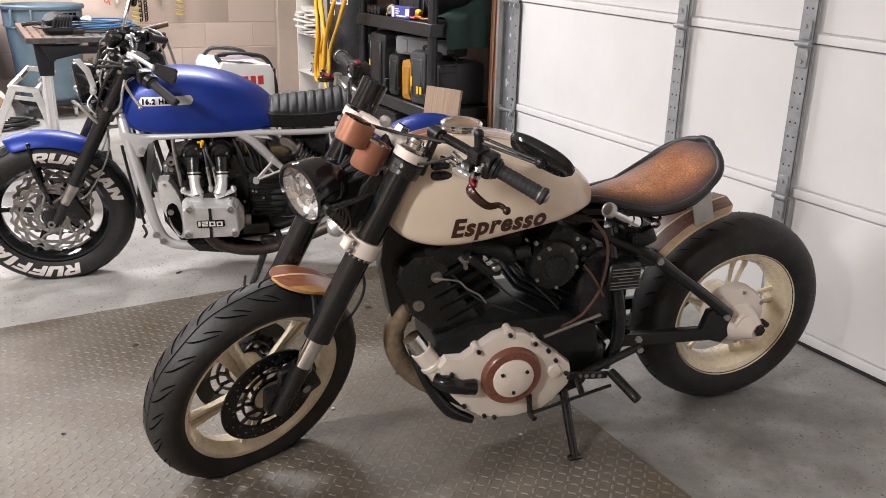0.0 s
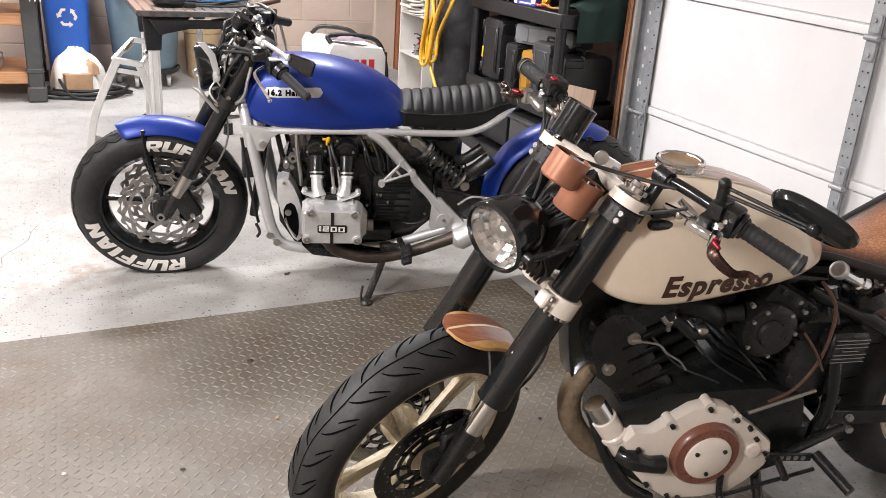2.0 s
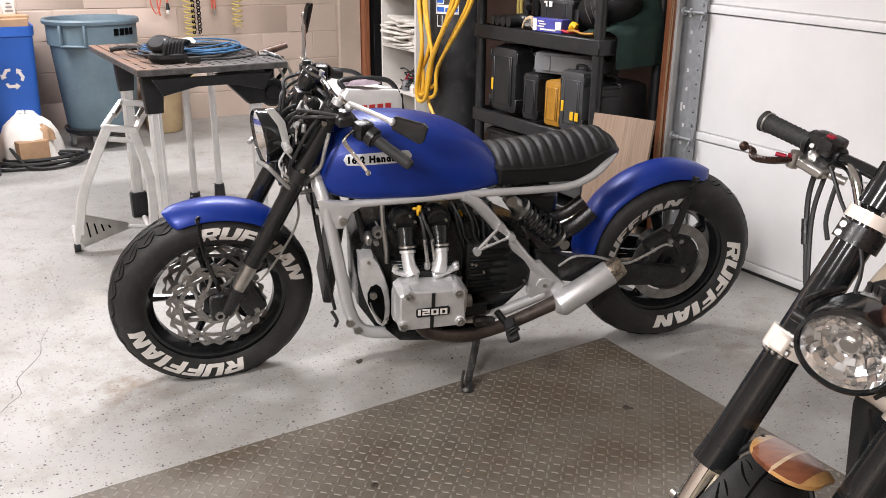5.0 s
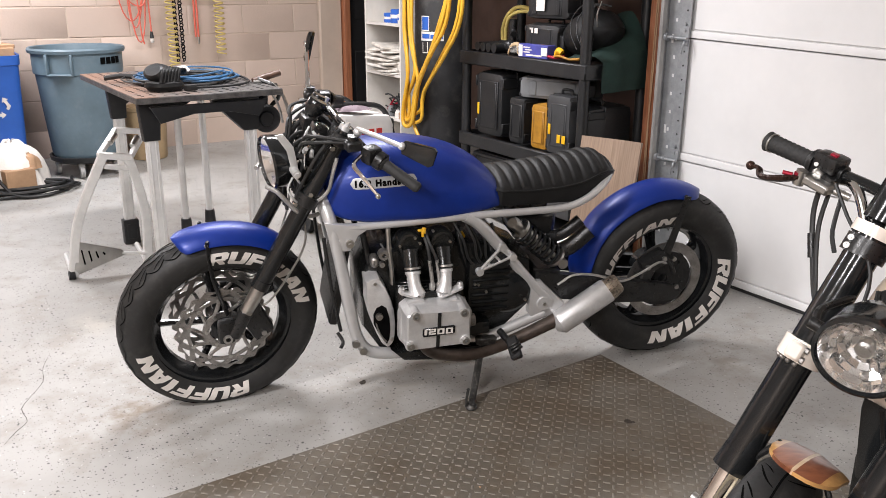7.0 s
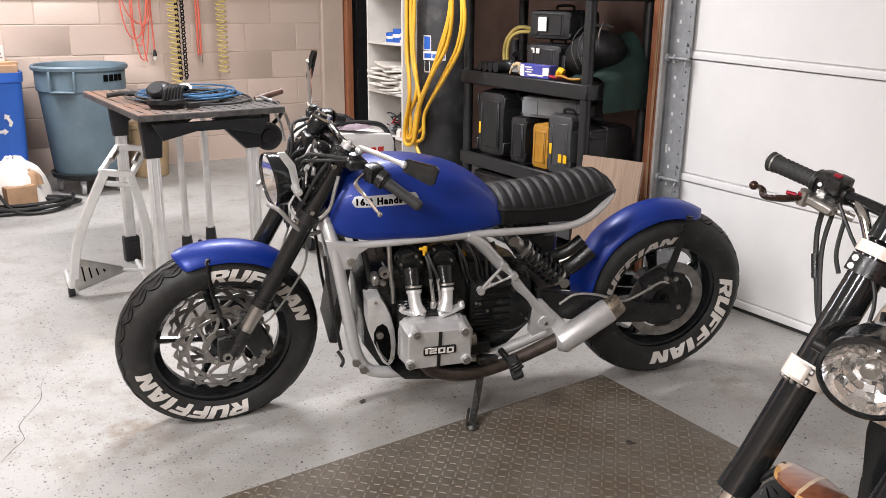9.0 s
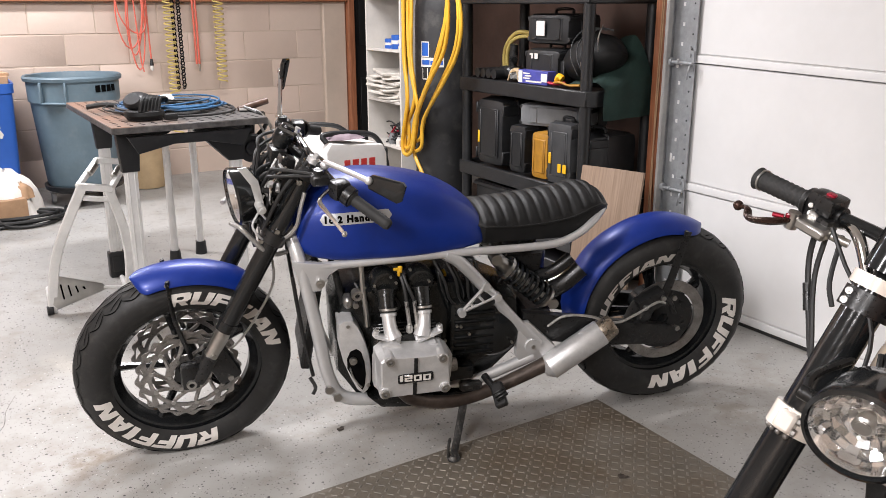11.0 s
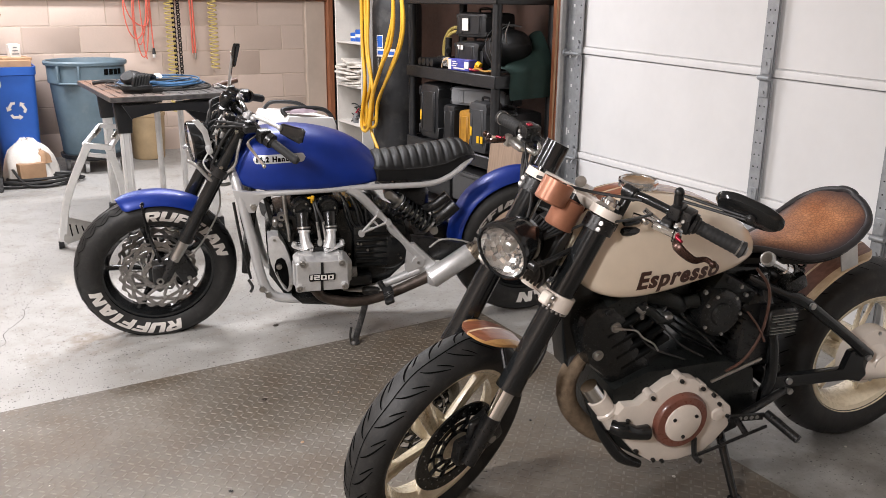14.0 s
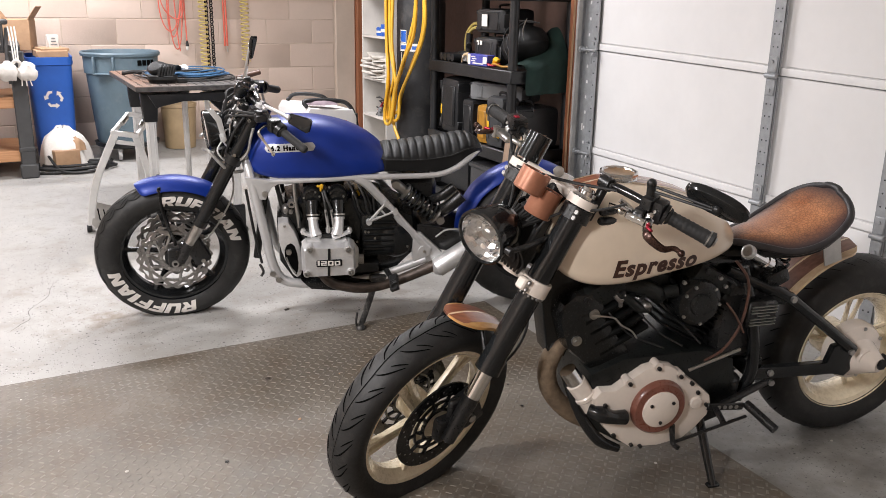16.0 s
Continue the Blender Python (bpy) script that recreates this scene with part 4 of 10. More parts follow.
    bm = bmesh.new()
    lathe(bm, [(0.077, 0.006), (0.070, 0.014), (0.045, 0.021), (0.001, 0.024)], hc, hx, 40)
    bmesh.ops.transform(bm, matrix=sm, verts=bm.verts)
    ln = part("lens", bm, M_LENS, hl, "clear glass lens", S)
    ln.visible_shadow = False
    bm = bmesh.new()
    rod(bm, hc - hx * 0.045, hc - hx * 0.012, 0.008, seg=10)
    rod(bm, hc - hx * 0.014, hc - hx * 0.008, 0.012, seg=12)
    bmesh.ops.transform(bm, matrix=sm, verts=bm.verts)
    part("bulb", bm, M_STEEL, hl, "", S)
    bm = bmesh.new()
    up = hx.cross(Vector((0, 1, 0))).normalized()
    rt = up.cross(hx).normalized()
    rnd = random.Random(17)
    for i in range(5):               # leaning mirror facets, ring by ring
        r0, r1 = 0.020 + 0.0108 * i, 0.020 + 0.0108 * (i + 1)
        count = 8 + 4 * i
        for k in range(count):
            a0, a1 = 2 * math.pi * (k + 0.5 * (i % 2)) / count, 2 * math.pi * (k + 1 + 0.5 * (i % 2)) / count
            ta, tb = rnd.uniform(-0.0045, 0.0045), rnd.uniform(-0.0045, 0.0045)
            q = []
            for r, a, lift in ((r0, a0, ta), (r0, a1, tb), (r1, a1, -ta), (r1, a0, -tb)):
                q.append(bm.verts.new(hc + hx * (-0.047 + 8.2 * r * r + lift) + (rt * math.cos(a) + up * math.sin(a)) * r))
            bm.faces.new(q)
    bmesh.ops.transform(bm, matrix=sm, verts=bm.verts)
    part("reflector_facet", bm, M_REFLECT, hl, "", S, 1)
    bm = bmesh.new()
    lathe(bm, [(0.010, -0.046), (0.016, -0.030), (0.018, -0.014), (0.014, -0.010), (0.006, -0.010)], hc, hx, 24)
    bmesh.ops.transform(bm, matrix=sm, verts=bm.verts)
    part("bulb_shroud", bm, M_STEEL, hl, "bright bulb shroud", S)
    for s in (1, -1):
        bm = bmesh.new()
        tube(bm, [leg(0.085 * s, 0.12) + fw * 0.01, hc + Vector((-0.05, 0.10 * s, 0.01)), hc + Vector((-0.01, 0.088 * s, 0.0))], 0.007, 8, 4)
        rod(bm, hc + Vector((-0.012, 0.078 * s, 0)), hc + Vector((-0.012, 0.098 * s, 0)), 0.011, seg=12)
        part("headlamp_bracket", bm, M_SATIN, bike, "black headlamp bracket", S)
    bm = bmesh.new()
    box(bm, leg(0, 0.16) + fw * 0.0, (0.05, 0.10, 0.17), 0.012, Matrix.Rotation(radians(-E_RAKE), 3, "Y"))
    for k in range(9):
        y = -0.05 + 0.0125 * k
        tube(bm, [leg(y, 0.09) + fw * 0.03, leg(y * 0.6, 0.15) + fw * (0.055 + 0.01 * (k % 3)), leg(y * 1.3, 0.21) + fw * 0.03, leg(y, 0.25) + fw * 0.01], 0.0045, 6, 4)
    pieces("wire", bm, M_HOSE, bike, "black wire behind the headlamp", S)

    # front mudguard of laminated wood
    strip_fender(bike, "front_mudguard", axle, 0.336, 95, 128, 0.064, ((-1, -0.76), (-0.76, -0.05), (-0.05, 0.05), (0.05, 0.70), (0.70, 1)),
                 (M_MAPLE, M_WALNUT, M_PALE, M_WALNUT, M_MAPLE), "small laminated wood front mudguard", S, nose=0.45, tail=0.12)
    bm = bmesh.new()
    for s in (1, -1):
        rod(bm, leg(0.10 * s, 0.50), axle + Vector((-0.13, 0.04 * s, 0.298)), 0.006, seg=8)
    pieces("mudguard_stay", bm, M_SATIN, bike, "", S)

    # bars on flat risers, grips, levers, switches
    for s, a, b in ((1, Vector((0.984, 0.297, 0.965)), Vector((0.932, 0.404, 0.939))), (-1, Vector((0.988, -0.297, 0.972)), Vector((0.968, -0.404, 0.965)))):
        d = (b - a).normalized()
        bm = bmesh.new()
        tube(bm, [Vector((1.034, 0.118 * s, 0.984)), Vector((1.020, 0.165 * s, 0.983)), Vector((1.002, 0.225 * s, 0.976)), a, b], 0.0115, 12, 5)
        bar = part("handlebar", bm, M_BLACK, bike, "black handlebar", S)
        bm = bmesh.new()
        foot, head = Vector((1.062, 0.118 * s, 0.880)), Vector((1.034, 0.130 * s, 0.990))
        box(bm, (foot + head) / 2, (0.024, 0.020, (head - foot).length), 0.004, (head - foot).to_track_quat("Z", "Y").to_matrix())
        rod(bm, head - Vector((0, 0.016, 0.004)), head + Vector((0, 0.016, -0.004)), 0.018, seg=18)
        rod(bm, leg(0.112 * s, 0.050), leg(0.112 * s, 0.016), 0.040, seg=24)
        riser = part("bar_riser", bm, M_SATIN, bike, "flat black handlebar riser", S)
        bm = bmesh.new()
        bolts(bm, [head + Vector((0, 0.016 * s, -0.004))], 0.008, 0.004 * s, seg=8)
        bolts(bm, [leg(0.112 * s, q) + fw * 0.030 + Vector((0, 0.024 * s, 0)) for q in (0.026, 0.042)], 0.006, 0.005, fw, 8)
        pieces("riser_bolt", bm, M_DISC, riser, "", S)
        bm = bmesh.new()
        rings = []
        for k in range(31):
            t = k / 30
            rings.append((0.0165 + 0.0012 * (k % 3 == 0) + (0.005 if k in (0, 1) else 0) + (0.0025 if k > 27 else 0) + 0.0012 * t, t * (b - a).length))
        lathe(bm, [(0.001, -0.001)] + rings + [(0.015, (b - a).length + 0.004), (0.001, (b - a).length + 0.005)], a, d, 18)
        grip = part("grip", bm, M_GRIP, bar, "black ribbed rubber grip", S)
        bm = bmesh.new()
        e = b + d * 0.001
        rod(bm, e - d * 0.014, e - d * 0.010, 0.0205, seg=18)
        rod(bm, e + d * 0.004, e + d * 0.008, 0.013, 0.010, 14)
        part("grip_end", bm, M_STEEL, bar, "bright grip end ring", S)
        bm = bmesh.new()
        m = Matrix.Rotation(0.2 * s, 3, "Z")
        box(bm, a - d * 0.026, (0.046, 0.040, 0.060), 0.012, m, 2)
        box(bm, a - d * 0.048 + Vector((0.006, 0, 0.014)), (0.050, 0.030, 0.034), 0.007, m, 2)
        box(bm, a - d * 0.055 + Vector((0.020, 0, -0.016)), (0.034, 0.026, 0.026), 0.006, m, 2)
        rod(bm, a - d * 0.010, a - d * 0.002, 0.027, seg=20)
        rod(bm, a - d * 0.060, a - d * 0.072, 0.017, seg=16)
        sw = part("switch_block", bm, M_SATIN, bar, "black switch block", S)
        bm = bmesh.new()
        bolts(bm, [a - d * q + Vector((0.022, 0, 0.006)) for q in (0.018, 0.034)], 0.0045, 0.006, (1, 0, 0.3), 8)
        pieces("switch_screw", bm, M_STEEL, sw, "", S)
        if s < 0:
            bm = bmesh.new()
            box(bm, a - d * 0.042 + Vector((0.012, 0, 0.033)), (0.014, 0.016, 0.006), 0.002)
            part("stop_button", bm, M_RED, sw, "red stop button", S)
        # perch and folded adjustable lever
        p = a - d * 0.030 + Vector((0.040, 0, -0.020))
        bm = bmesh.new()
        box(bm, p + Vector((0.006, -0.012 * s, 0)), (0.034, 0.066, 0.020), 0.005, m)
        box(bm, p + Vector((-0.022, 0.0, 0.008)), (0.030, 0.026, 0.026), 0.006)
        rod(bm, p + Vector((0.012, 0.022 * s, -0.015)), p + Vector((0.012, 0.022 * s, 0.015)), 0.011, seg=12)
        rod(bm, p + Vector((0.004, -0.045 * s, 0)), p + Vector((0.0, -0.075 * s, -0.002)), 0.0075, seg=10)
        part("lever_perch", bm, M_CHROME if s > 0 else M_STEEL, bar, "bright lever perch", S)
        tip = Vector((1.030, 0.392, 0.922)) if s > 0 else Vector((1.023, -0.400, 0.924))
        bm = bmesh.new()
        q0 = p + Vector((0.014, 0.026 * s, -0.002))
        lever(bm, [q0, q0 + Vector((0.026, 0.022 * s, -0.006)), q0.lerp(tip, 0.62) + Vector((0.020, 0, -0.010)), tip + Vector((0.004, -0.020 * s, 0.004)), tip], [0.011, 0.012, 0.0095, 0.0075, 0.0075], 0.0095)
        part("lever", bm, M_BRONZE, bar, "bronze brake or clutch lever", S)
        bm = bmesh.new()
        rod(bm, q0 + Vector((0.014, 0.006 * s, 0.007)), q0 + Vector((0.018, 0.024 * s, 0.005)), 0.0042, seg=12)
        rod(bm, q0 + Vector((0.006, 0.002 * s, 0.004)), q0 + Vector((0.006, 0.002 * s, 0.012)), 0.005, seg=10)
        pieces("lever_adjuster", bm, M_RED, bar, "red anodised adjuster", S)
    # bright bent tube from the right switch down to the yoke
    bm = bmesh.new()
    tube(bm, [Vector((0.992, -0.235, 0.962)), Vector((1.012, -0.205, 0.972)), Vector((1.030, -0.178, 0.962)), Vector((1.048, -0.150, 0.935)), Vector((1.060, -0.132, 0.905))], 0.0105, 12, 5)
    part("bent_tube", bm, M_CHROME, bike, "bright bent bar tube", S)
    # hoses hanging from the right controls along the fork
    bm = bmesh.new()
    tube(bm, [Vector((1.000, -0.262, 0.945)), Vector((1.010, -0.250, 0.880)), Vector((1.040, -0.205, 0.800)), Vector((1.090, -0.150, 0.745)), Vector((1.120, -0.080, 0.720))], 0.0055, 8, 6)
    tube(bm, [Vector((1.008, -0.240, 0.945)), Vector((1.030, -0.225, 0.870)), Vector((1.060, -0.185, 0.790)), Vector((1.105, -0.135, 0.730)), Vector((1.130, -0.060, 0.700))], 0.0048, 8, 6)
    tube(bm, [Vector((1.010, -0.215, 0.950)), Vector((1.060, -0.190, 0.890)), Vector((1.080, -0.165, 0.860))], 0.0045, 8, 4)
    pieces("bar_hose", bm, M_HOSE, bike, "black hoses hanging from the right controls", S)
    bm = bmesh.new()
    rod(bm, Vector((1.018, -0.236, 0.846)), Vector((1.036, -0.212, 0.808)), 0.008, seg=10)
    part("hose_joint", bm, M_SATIN, bike, "black hose joint", S)
    # two black pods beside the left riser
    bm = bmesh.new()
    for p, q, r in ((Vector((1.046, 0.142, 0.909)), Vector((0.996, 0.152, 0.909)), 0.010), (Vector((1.042, 0.142, 0.882)), Vector((0.978, 0.154, 0.876)), 0.012)):
        tube(bm, [p, p.lerp(q, 0.15), p.lerp(q, 0.85), q], [r * 0.6, r, r, r * 0.7], 12, 3)
    pieces("indicator_pod", bm, M_BLACK, bike, "small black indicator pod", S)
    bm = bmesh.new()
    rod(bm, Vector((1.030, 0.150, 0.934)), Vector((1.005, 0.190, 0.930)), 0.006, seg=8)
    rod(bm, Vector((1.010, 0.165, 0.950)), Vector((0.990, 0.200, 0.930)), 0.0075, seg=8)
    ball(bm, Vector((1.012, 0.178, 0.925)), 0.012, 10)
    pieces("clamp_fitting", bm, M_CHROME, bike, "bright clamp fittings", S)

    # one bar-end mirror, folded in over the left grip
    bm = bmesh.new()
    mc = Vector((0.976, 0.408, 1.057))
    along = Vector((-0.30, 0.95, -0.10)).normalized()
    face = Vector((-0.80, -0.22, 0.55)).normalized()
    side = along.cross(face).normalized()
    rings = []
    for sc, q in ((0.55, -0.016), (0.9, -0.012), (1.0, -0.003), (1.0, 0.004), (0.94, 0.007)):
        pts = []
        for k in range(32):
            a = 2 * math.pi * k / 32
            u = math.copysign(abs(math.cos(a)) ** 0.75, math.cos(a)) * 0.080
            w = math.copysign(abs(math.sin(a)) ** 0.9, math.sin(a)) * 0.041
            pts.append(mc + along * u * sc + side * w * sc + face * q)
        rings.append(pts)
    ring_loft(bm, rings)
    mir = part("mirror", bm, M_BLACK, bike, "oval black bar mirror", S)
    bm = bmesh.new()
    for q in (-0.007, 0.007):
        tube(bm, [Vector((1.010, 0.250, 1.024 + q)), mc - face * 0.020 + along * 0.012 + Vector((0, 0, q * 0.4))], 0.0038, 8)
    ball(bm, mc - face * 0.018 + along * 0.010, 0.013, 10)
    rod(bm, Vector((1.004, 0.252, 0.985)), Vector((1.012, 0.246, 1.036)), 0.013, 0.011, 14)
    ball(bm, Vector((1.012, 0.246, 1.036)), 0.0125, 10)
    part("mirror_stem", bm, M_SATIN, mir, "", S)

    bm = bmesh.new()
    o = Vector((1.118, 0.038, 0.992))
    lathe(bm, [(0.001, -0.003), (0.013, -0.003), (0.0145, 0.0), (0.013, 0.003), (0.001, 0.004)], o, (0.75, 0.60, 0.25), 22)
    rod(bm, o - Vector((0, 0, 0.018)), leg(0.0, -0.012) - fw * 0.010, 0.004, seg=8)
    part("yoke_badge", bm, M_STEEL, bike, "small round grey plate on a stalk above the yoke", S)

    # cables and hoses from the bars
    bm = bmesh.new()
    for s, q in ((1, 0), (-1, 0)):
        tube(bm, [Vector((1.055, (0.22 + q) * s, 0.975)), Vector((1.085 + q, (0.17 + q) * s, 0.94)), leg(0.075 * s, 0.07) + fw * 0.035, leg(0.05 * s, 0.20) + fw * 0.03], 0.0036, 7, 5)
    tube(bm, [leg(-0.05, 0.0) + fw * 0.10, leg(0.0, -0.01) + fw * 0.085, leg(0.06, -0.028) + fw * 0.02, Vector((1.04, 0.17, 0.985))], 0.004, 7, 5)
    pieces("control_cable", bm, M_HOSE, bike, "black control cables", S)
    bm = bmesh.new()
    tube(bm, [leg(0.05, 0.27), leg(0.085, 0.36) - fw * 0.09, leg(0.11, 0.45) - fw * 0.075, leg(0.10, 0.55) - fw * 0.03, axle + Vector((-0.08, 0.10, 0.10))], 0.004, 7, 6)
    part("brake_hose", bm, M_HOSE, bike, "black brake hose", S)

    # tank with its inlaid top stripe, cap and words
    bm = bmesh.new()
    ring_loft(bm, [tank_ring(*r) for r in spread(E_TANK, 4)])
    tank = part("fuel_tank", bm, M_CREAM, bike, "cream painted fuel tank", sharp=50)
    rows = sorted(E_TANK)
    top_z = lambda x: float(np.interp(x, [r[0] for r in rows], [r[2] for r in rows]))

    def on_top(x, y):
        hw = float(np.interp(x, [r[0] for r in rows], [r[3] for r in rows]))
        zb, zt = (float(np.interp(x, [r[0] for r in rows], [r[i] for r in rows])) for i in (1, 2))
        zm = zb + (zt - zb) * 0.17
        c = min(0.999, (abs(y) / hw) ** (1 / 0.62))
        return Vector((x, y, zm + (zt - zm) * math.sqrt(1 - c * c) ** 0.9 + 0.0018))

    for u0, u1, m in ((-0.048, -0.040, M_PALE), (-0.039, -0.004, M_WALNUT), (-0.003, 0.003, M_PALE), (0.004, 0.039, M_WALNUT), (0.040, 0.048, M_PALE)):
        bm = bmesh.new()
        rws = []
        for x in np.linspace(1.062, 0.640, 26):
            rws.append([bm.verts.new(on_top(x, y)) for y in np.linspace(u0, u1, 4)])
        for a, b in zip(rws, rws[1:]):
            for i in range(3):
                bm.faces.new((a[i], a[i + 1], b[i + 1], b[i]))
        part("tank_stripe", bm, m, tank, "wood-look stripe along the tank top")
    cap = on_top(0.885, 0.0)
    bm = bmesh.new()
    lathe(bm, [(0.050, -0.010), (0.052, 0.000), (0.048, 0.003), (0.048, 0.009), (0.053, 0.012), (0.053, 0.017), (0.048, 0.020), (0.043, 0.018), (0.040, 0.013)], cap, (0, 0, 1), 12)
    fc = part("filler_cap", bm, M_CHROME, tank, "bright faceted filler cap collar", sharp=20)
    bm = bmesh.new()
    lathe(bm, [(0.0425, 0.017), (0.036, 0.013), (0.001, 0.012)], cap, (0, 0, 1), 28)
    part("cap_lid", bm, M_TANLID, fc, "tan cap lid")
    bm = text_mesh("Espresso", 0.063, 0.0, 0.22, 0.0027, 1.12)
    bmesh.ops.subdivide_edges(bm, edges=[e for e in bm.edges if e.calc_length() > 0.02], cuts=2)
    bmesh.ops.triangulate(bm, faces=bm.faces[:])
    bmesh.ops.subdivide_edges(bm, edges=[e for e in bm.edges if e.calc_length() > 0.012], cuts=2)
    bmesh.ops.triangulate(bm, faces=bm.faces[:])
    side_words(bm, E_TANK, 0.945, 0.704, 0.055, 0.0016, 0.17, BVHTree.FromPolygons([v.co for v in tank.data.vertices], [p.vertices for p in tank.data.polygons]))
    part("tank_lettering", bm, M_BROWN, tank, "brown lettering that reads Espresso")

    # frame, backbone and gussets
    bm = bmesh.new()
    rod(bm, Vector(E_STEM) + dn * 0.02, Vector(E_STEM) + dn * 0.24, 0.036, seg=22)
    tube(bm, [(1.045, 0, 0.80), (0.98, 0, 0.72), (0.80, 0, 0.66), (0.60, 0, 0.665), (0.47, 0, 0.66)], 0.034, 12, 5, True, 1.2)
    fr = part("frame", bm, M_BLACK, bike, "black frame backbone")
    bm = bmesh.new()
    slab(bm, [(1.085, 0.75), (1.095, 0.60), (1.06, 0.43), (1.01, 0.42), (0.975, 0.52), (0.97, 0.64), (0.99, 0.70)], -0.045, 0.045, 0.006)
    part("frame_gusset", bm, M_BLACK, fr)
    for s in (1, -1):
        bm = bmesh.new()
        tube(bm, [(0.52, 0.05 * s, 0.655), (0.40, 0.085 * s, 0.60), (0.33, 0.10 * s, 0.575), (0.075, 0.125 * s, 0.385)], 0.017, 10, 2)
        part("seat_rail", bm, M_BLACK, fr)
        bm = bmesh.new()
        tube(bm, [(0.47, 0.05 * s, 0.66), (0.44, 0.10 * s, 0.50), (0.415, 0.105 * s, 0.34), (0.44, 0.09 * s, 0.24)], 0.019, 10, 4)
        part("down_tube", bm, M_BLACK, fr)
    bm = bmesh.new()
    bolts(bm, [(1.006, 0.095, 0.500), (0.962, 0.095, 0.578)], 0.015, 0.010, seg=14)
    bolts(bm, [(1.006, 0.105, 0.500), (0.962, 0.105, 0.578)], 0.008, 0.006)
    pieces("frame_bolt", bm, M_STEEL, bike, "bright frame bolts")
    bm = bmesh.new()
    for s in (1, -1):
        slab(bm, [(0.43, 0.350), (0.43, 0.312), (0.12, 0.298), (0.075, 0.285), (0.055, 0.305), (0.052, 0.385), (0.085, 0.405), (0.135, 0.395), (0.150, 0.340)], 0.105 * s - 0.012, 0.105 * s + 0.012, 0.005)
    box(bm, (0.40, 0, 0.345), (0.06, 0.20, 0.07), 0.01)
    sw = part("swingarm", bm, M_BLACK, bike, "black swingarm")
    bm = bmesh.new()
    bolts(bm, [(0.36, 0.12, 0.335), (0.35, 0.12, 0.30), (0.09, 0.135, 0.385), (0.33, 0.117, 0.575)], 0.010, 0.010)
    pieces("swingarm_bolt", bm, M_STEEL, sw)
    bm = bmesh.new()
    ea, eb = Vector((0.488, 0.080, 0.722)), Vector((0.372, 0.050, 0.658))
    rod(bm, ea, ea.lerp(eb, 0.70), 0.019, seg=24)
    rod(bm, ea.lerp(eb, 0.66), eb, 0.022, seg=22)
    dm = part("damper", bm, M_CHROME, bike, "bright damper body under the seat")
    bm = bmesh.new()
    lathe(bm, [(0.015, 0.002), (0.019, 0.004), (0.021, 0.0), (0.021, -0.012), (0.019, -0.014)], ea, ea - eb, 26)
    part("damper_ring", bm, M_ALU, dm, "pale ring on the damper end")
    bm = bmesh.new()
    lathe(bm, [(0.001, 0.0005), (0.0150, 0.0020)], ea, ea - eb, 24)
    part("damper_face", bm, M_STEEL, dm, "grey damper end face")
    bm = bmesh.new()
    rod(bm, eb.lerp(ea, 0.10), eb - (ea - eb) * 0.18, 0.025, seg=22)
    box(bm, eb + Vector((-0.005, 0.012, -0.03)), (0.075, 0.05, 0.05), 0.012, Matrix.Rotation(radians(25), 3, "Y"), 2)
    part("damper_boot", bm, M_ENGINE, dm, "gloss black damper mount")
    bm = bmesh.new()
    pts = [Vector((0.300 + 0.022 * math.cos(q), 0.022 * math.sin(q), 0.630 + 0.0030 * q)) for q in np.linspace(0, 2 * math.pi * 4, 64)]
    tube(bm, pts, 0.0048, 6)
    part("seat_spring", bm, M_BLACK, bike, "small black coil spring under the seat")
    bm = bmesh.new()
    box(bm, (0.375, 0.0, 0.645), (0.10, 0.10, 0.05), 0.012)
    box(bm, (0.34, 0.06, 0.56), (0.07, 0.03, 0.05), 0.008)
    pieces("seat_mount", bm, M_SATIN, bike, "black seat mount")

    # seat
    table = [(0.540, 0.752, 0.020), (0.520, 0.753, 0.034), (0.470, 0.757, 0.052), (0.410, 0.762, 0.086), (0.345, 0.768, 0.122), (0.280, 0.782, 0.145),
             (0.220, 0.806, 0.150), (0.170, 0.838, 0.141), (0.144, 0.858, 0.124), (0.128, 0.870, 0.098), (0.119, 0.877, 0.066), (0.116, 0.879, 0.034)]
    st = smooth_line([Vector((0.54 - (0.54 - a) * 0.885, b - 0.004, c * 0.97)) for a, b, c in table], 4)
    bm = bmesh.new()
    lay = bm.verts.layers.float.new("rim")
    rws, n = [], 17
    for i, p in enumerate(st):
        row = []
        for k in range(n):
            u = 2 * k / (n - 1) - 1
            end = max(0.0, 1 - (p.x - 0.160) / 0.10) if p.x < 0.26 else max(0.0, (p.x - 0.40) / 0.13)
            k2 = min(1.0, p.z / 0.12)
            v = bm.verts.new((p.x + 0.006 * abs(u) ** 2, p.z * u, p.y - k2 * (0.020 * u * u + 0.018 * u ** 6 - 0.012 * abs(u) ** 3 * min(1.0, max(0.0, (0.36 - p.x) / 0.14)))))
            v[lay] = max(abs(u) ** 1.5, end)
            row.append(v)
        rws.append(row)
    for a, b in zip(rws, rws[1:]):
        for i in range(n - 1):
            bm.faces.new((a[i], a[i + 1], b[i + 1], b[i]))
    edge = [r[0].co.copy() for r in rws] + [v.co.copy() for v in rws[-1][1:-1]] + [r[-1].co.copy() for r in rws[::-1]] + [v.co.copy() for v in rws[0][::-1][1:-1]]
    seat = part("seat", bm, leather_mat(), bike, "tan reptile-grain leather solo seat with a dark rim")
    bm = bmesh.new()
    tube(bm, edge + [edge[0]], 0.0105, 10)
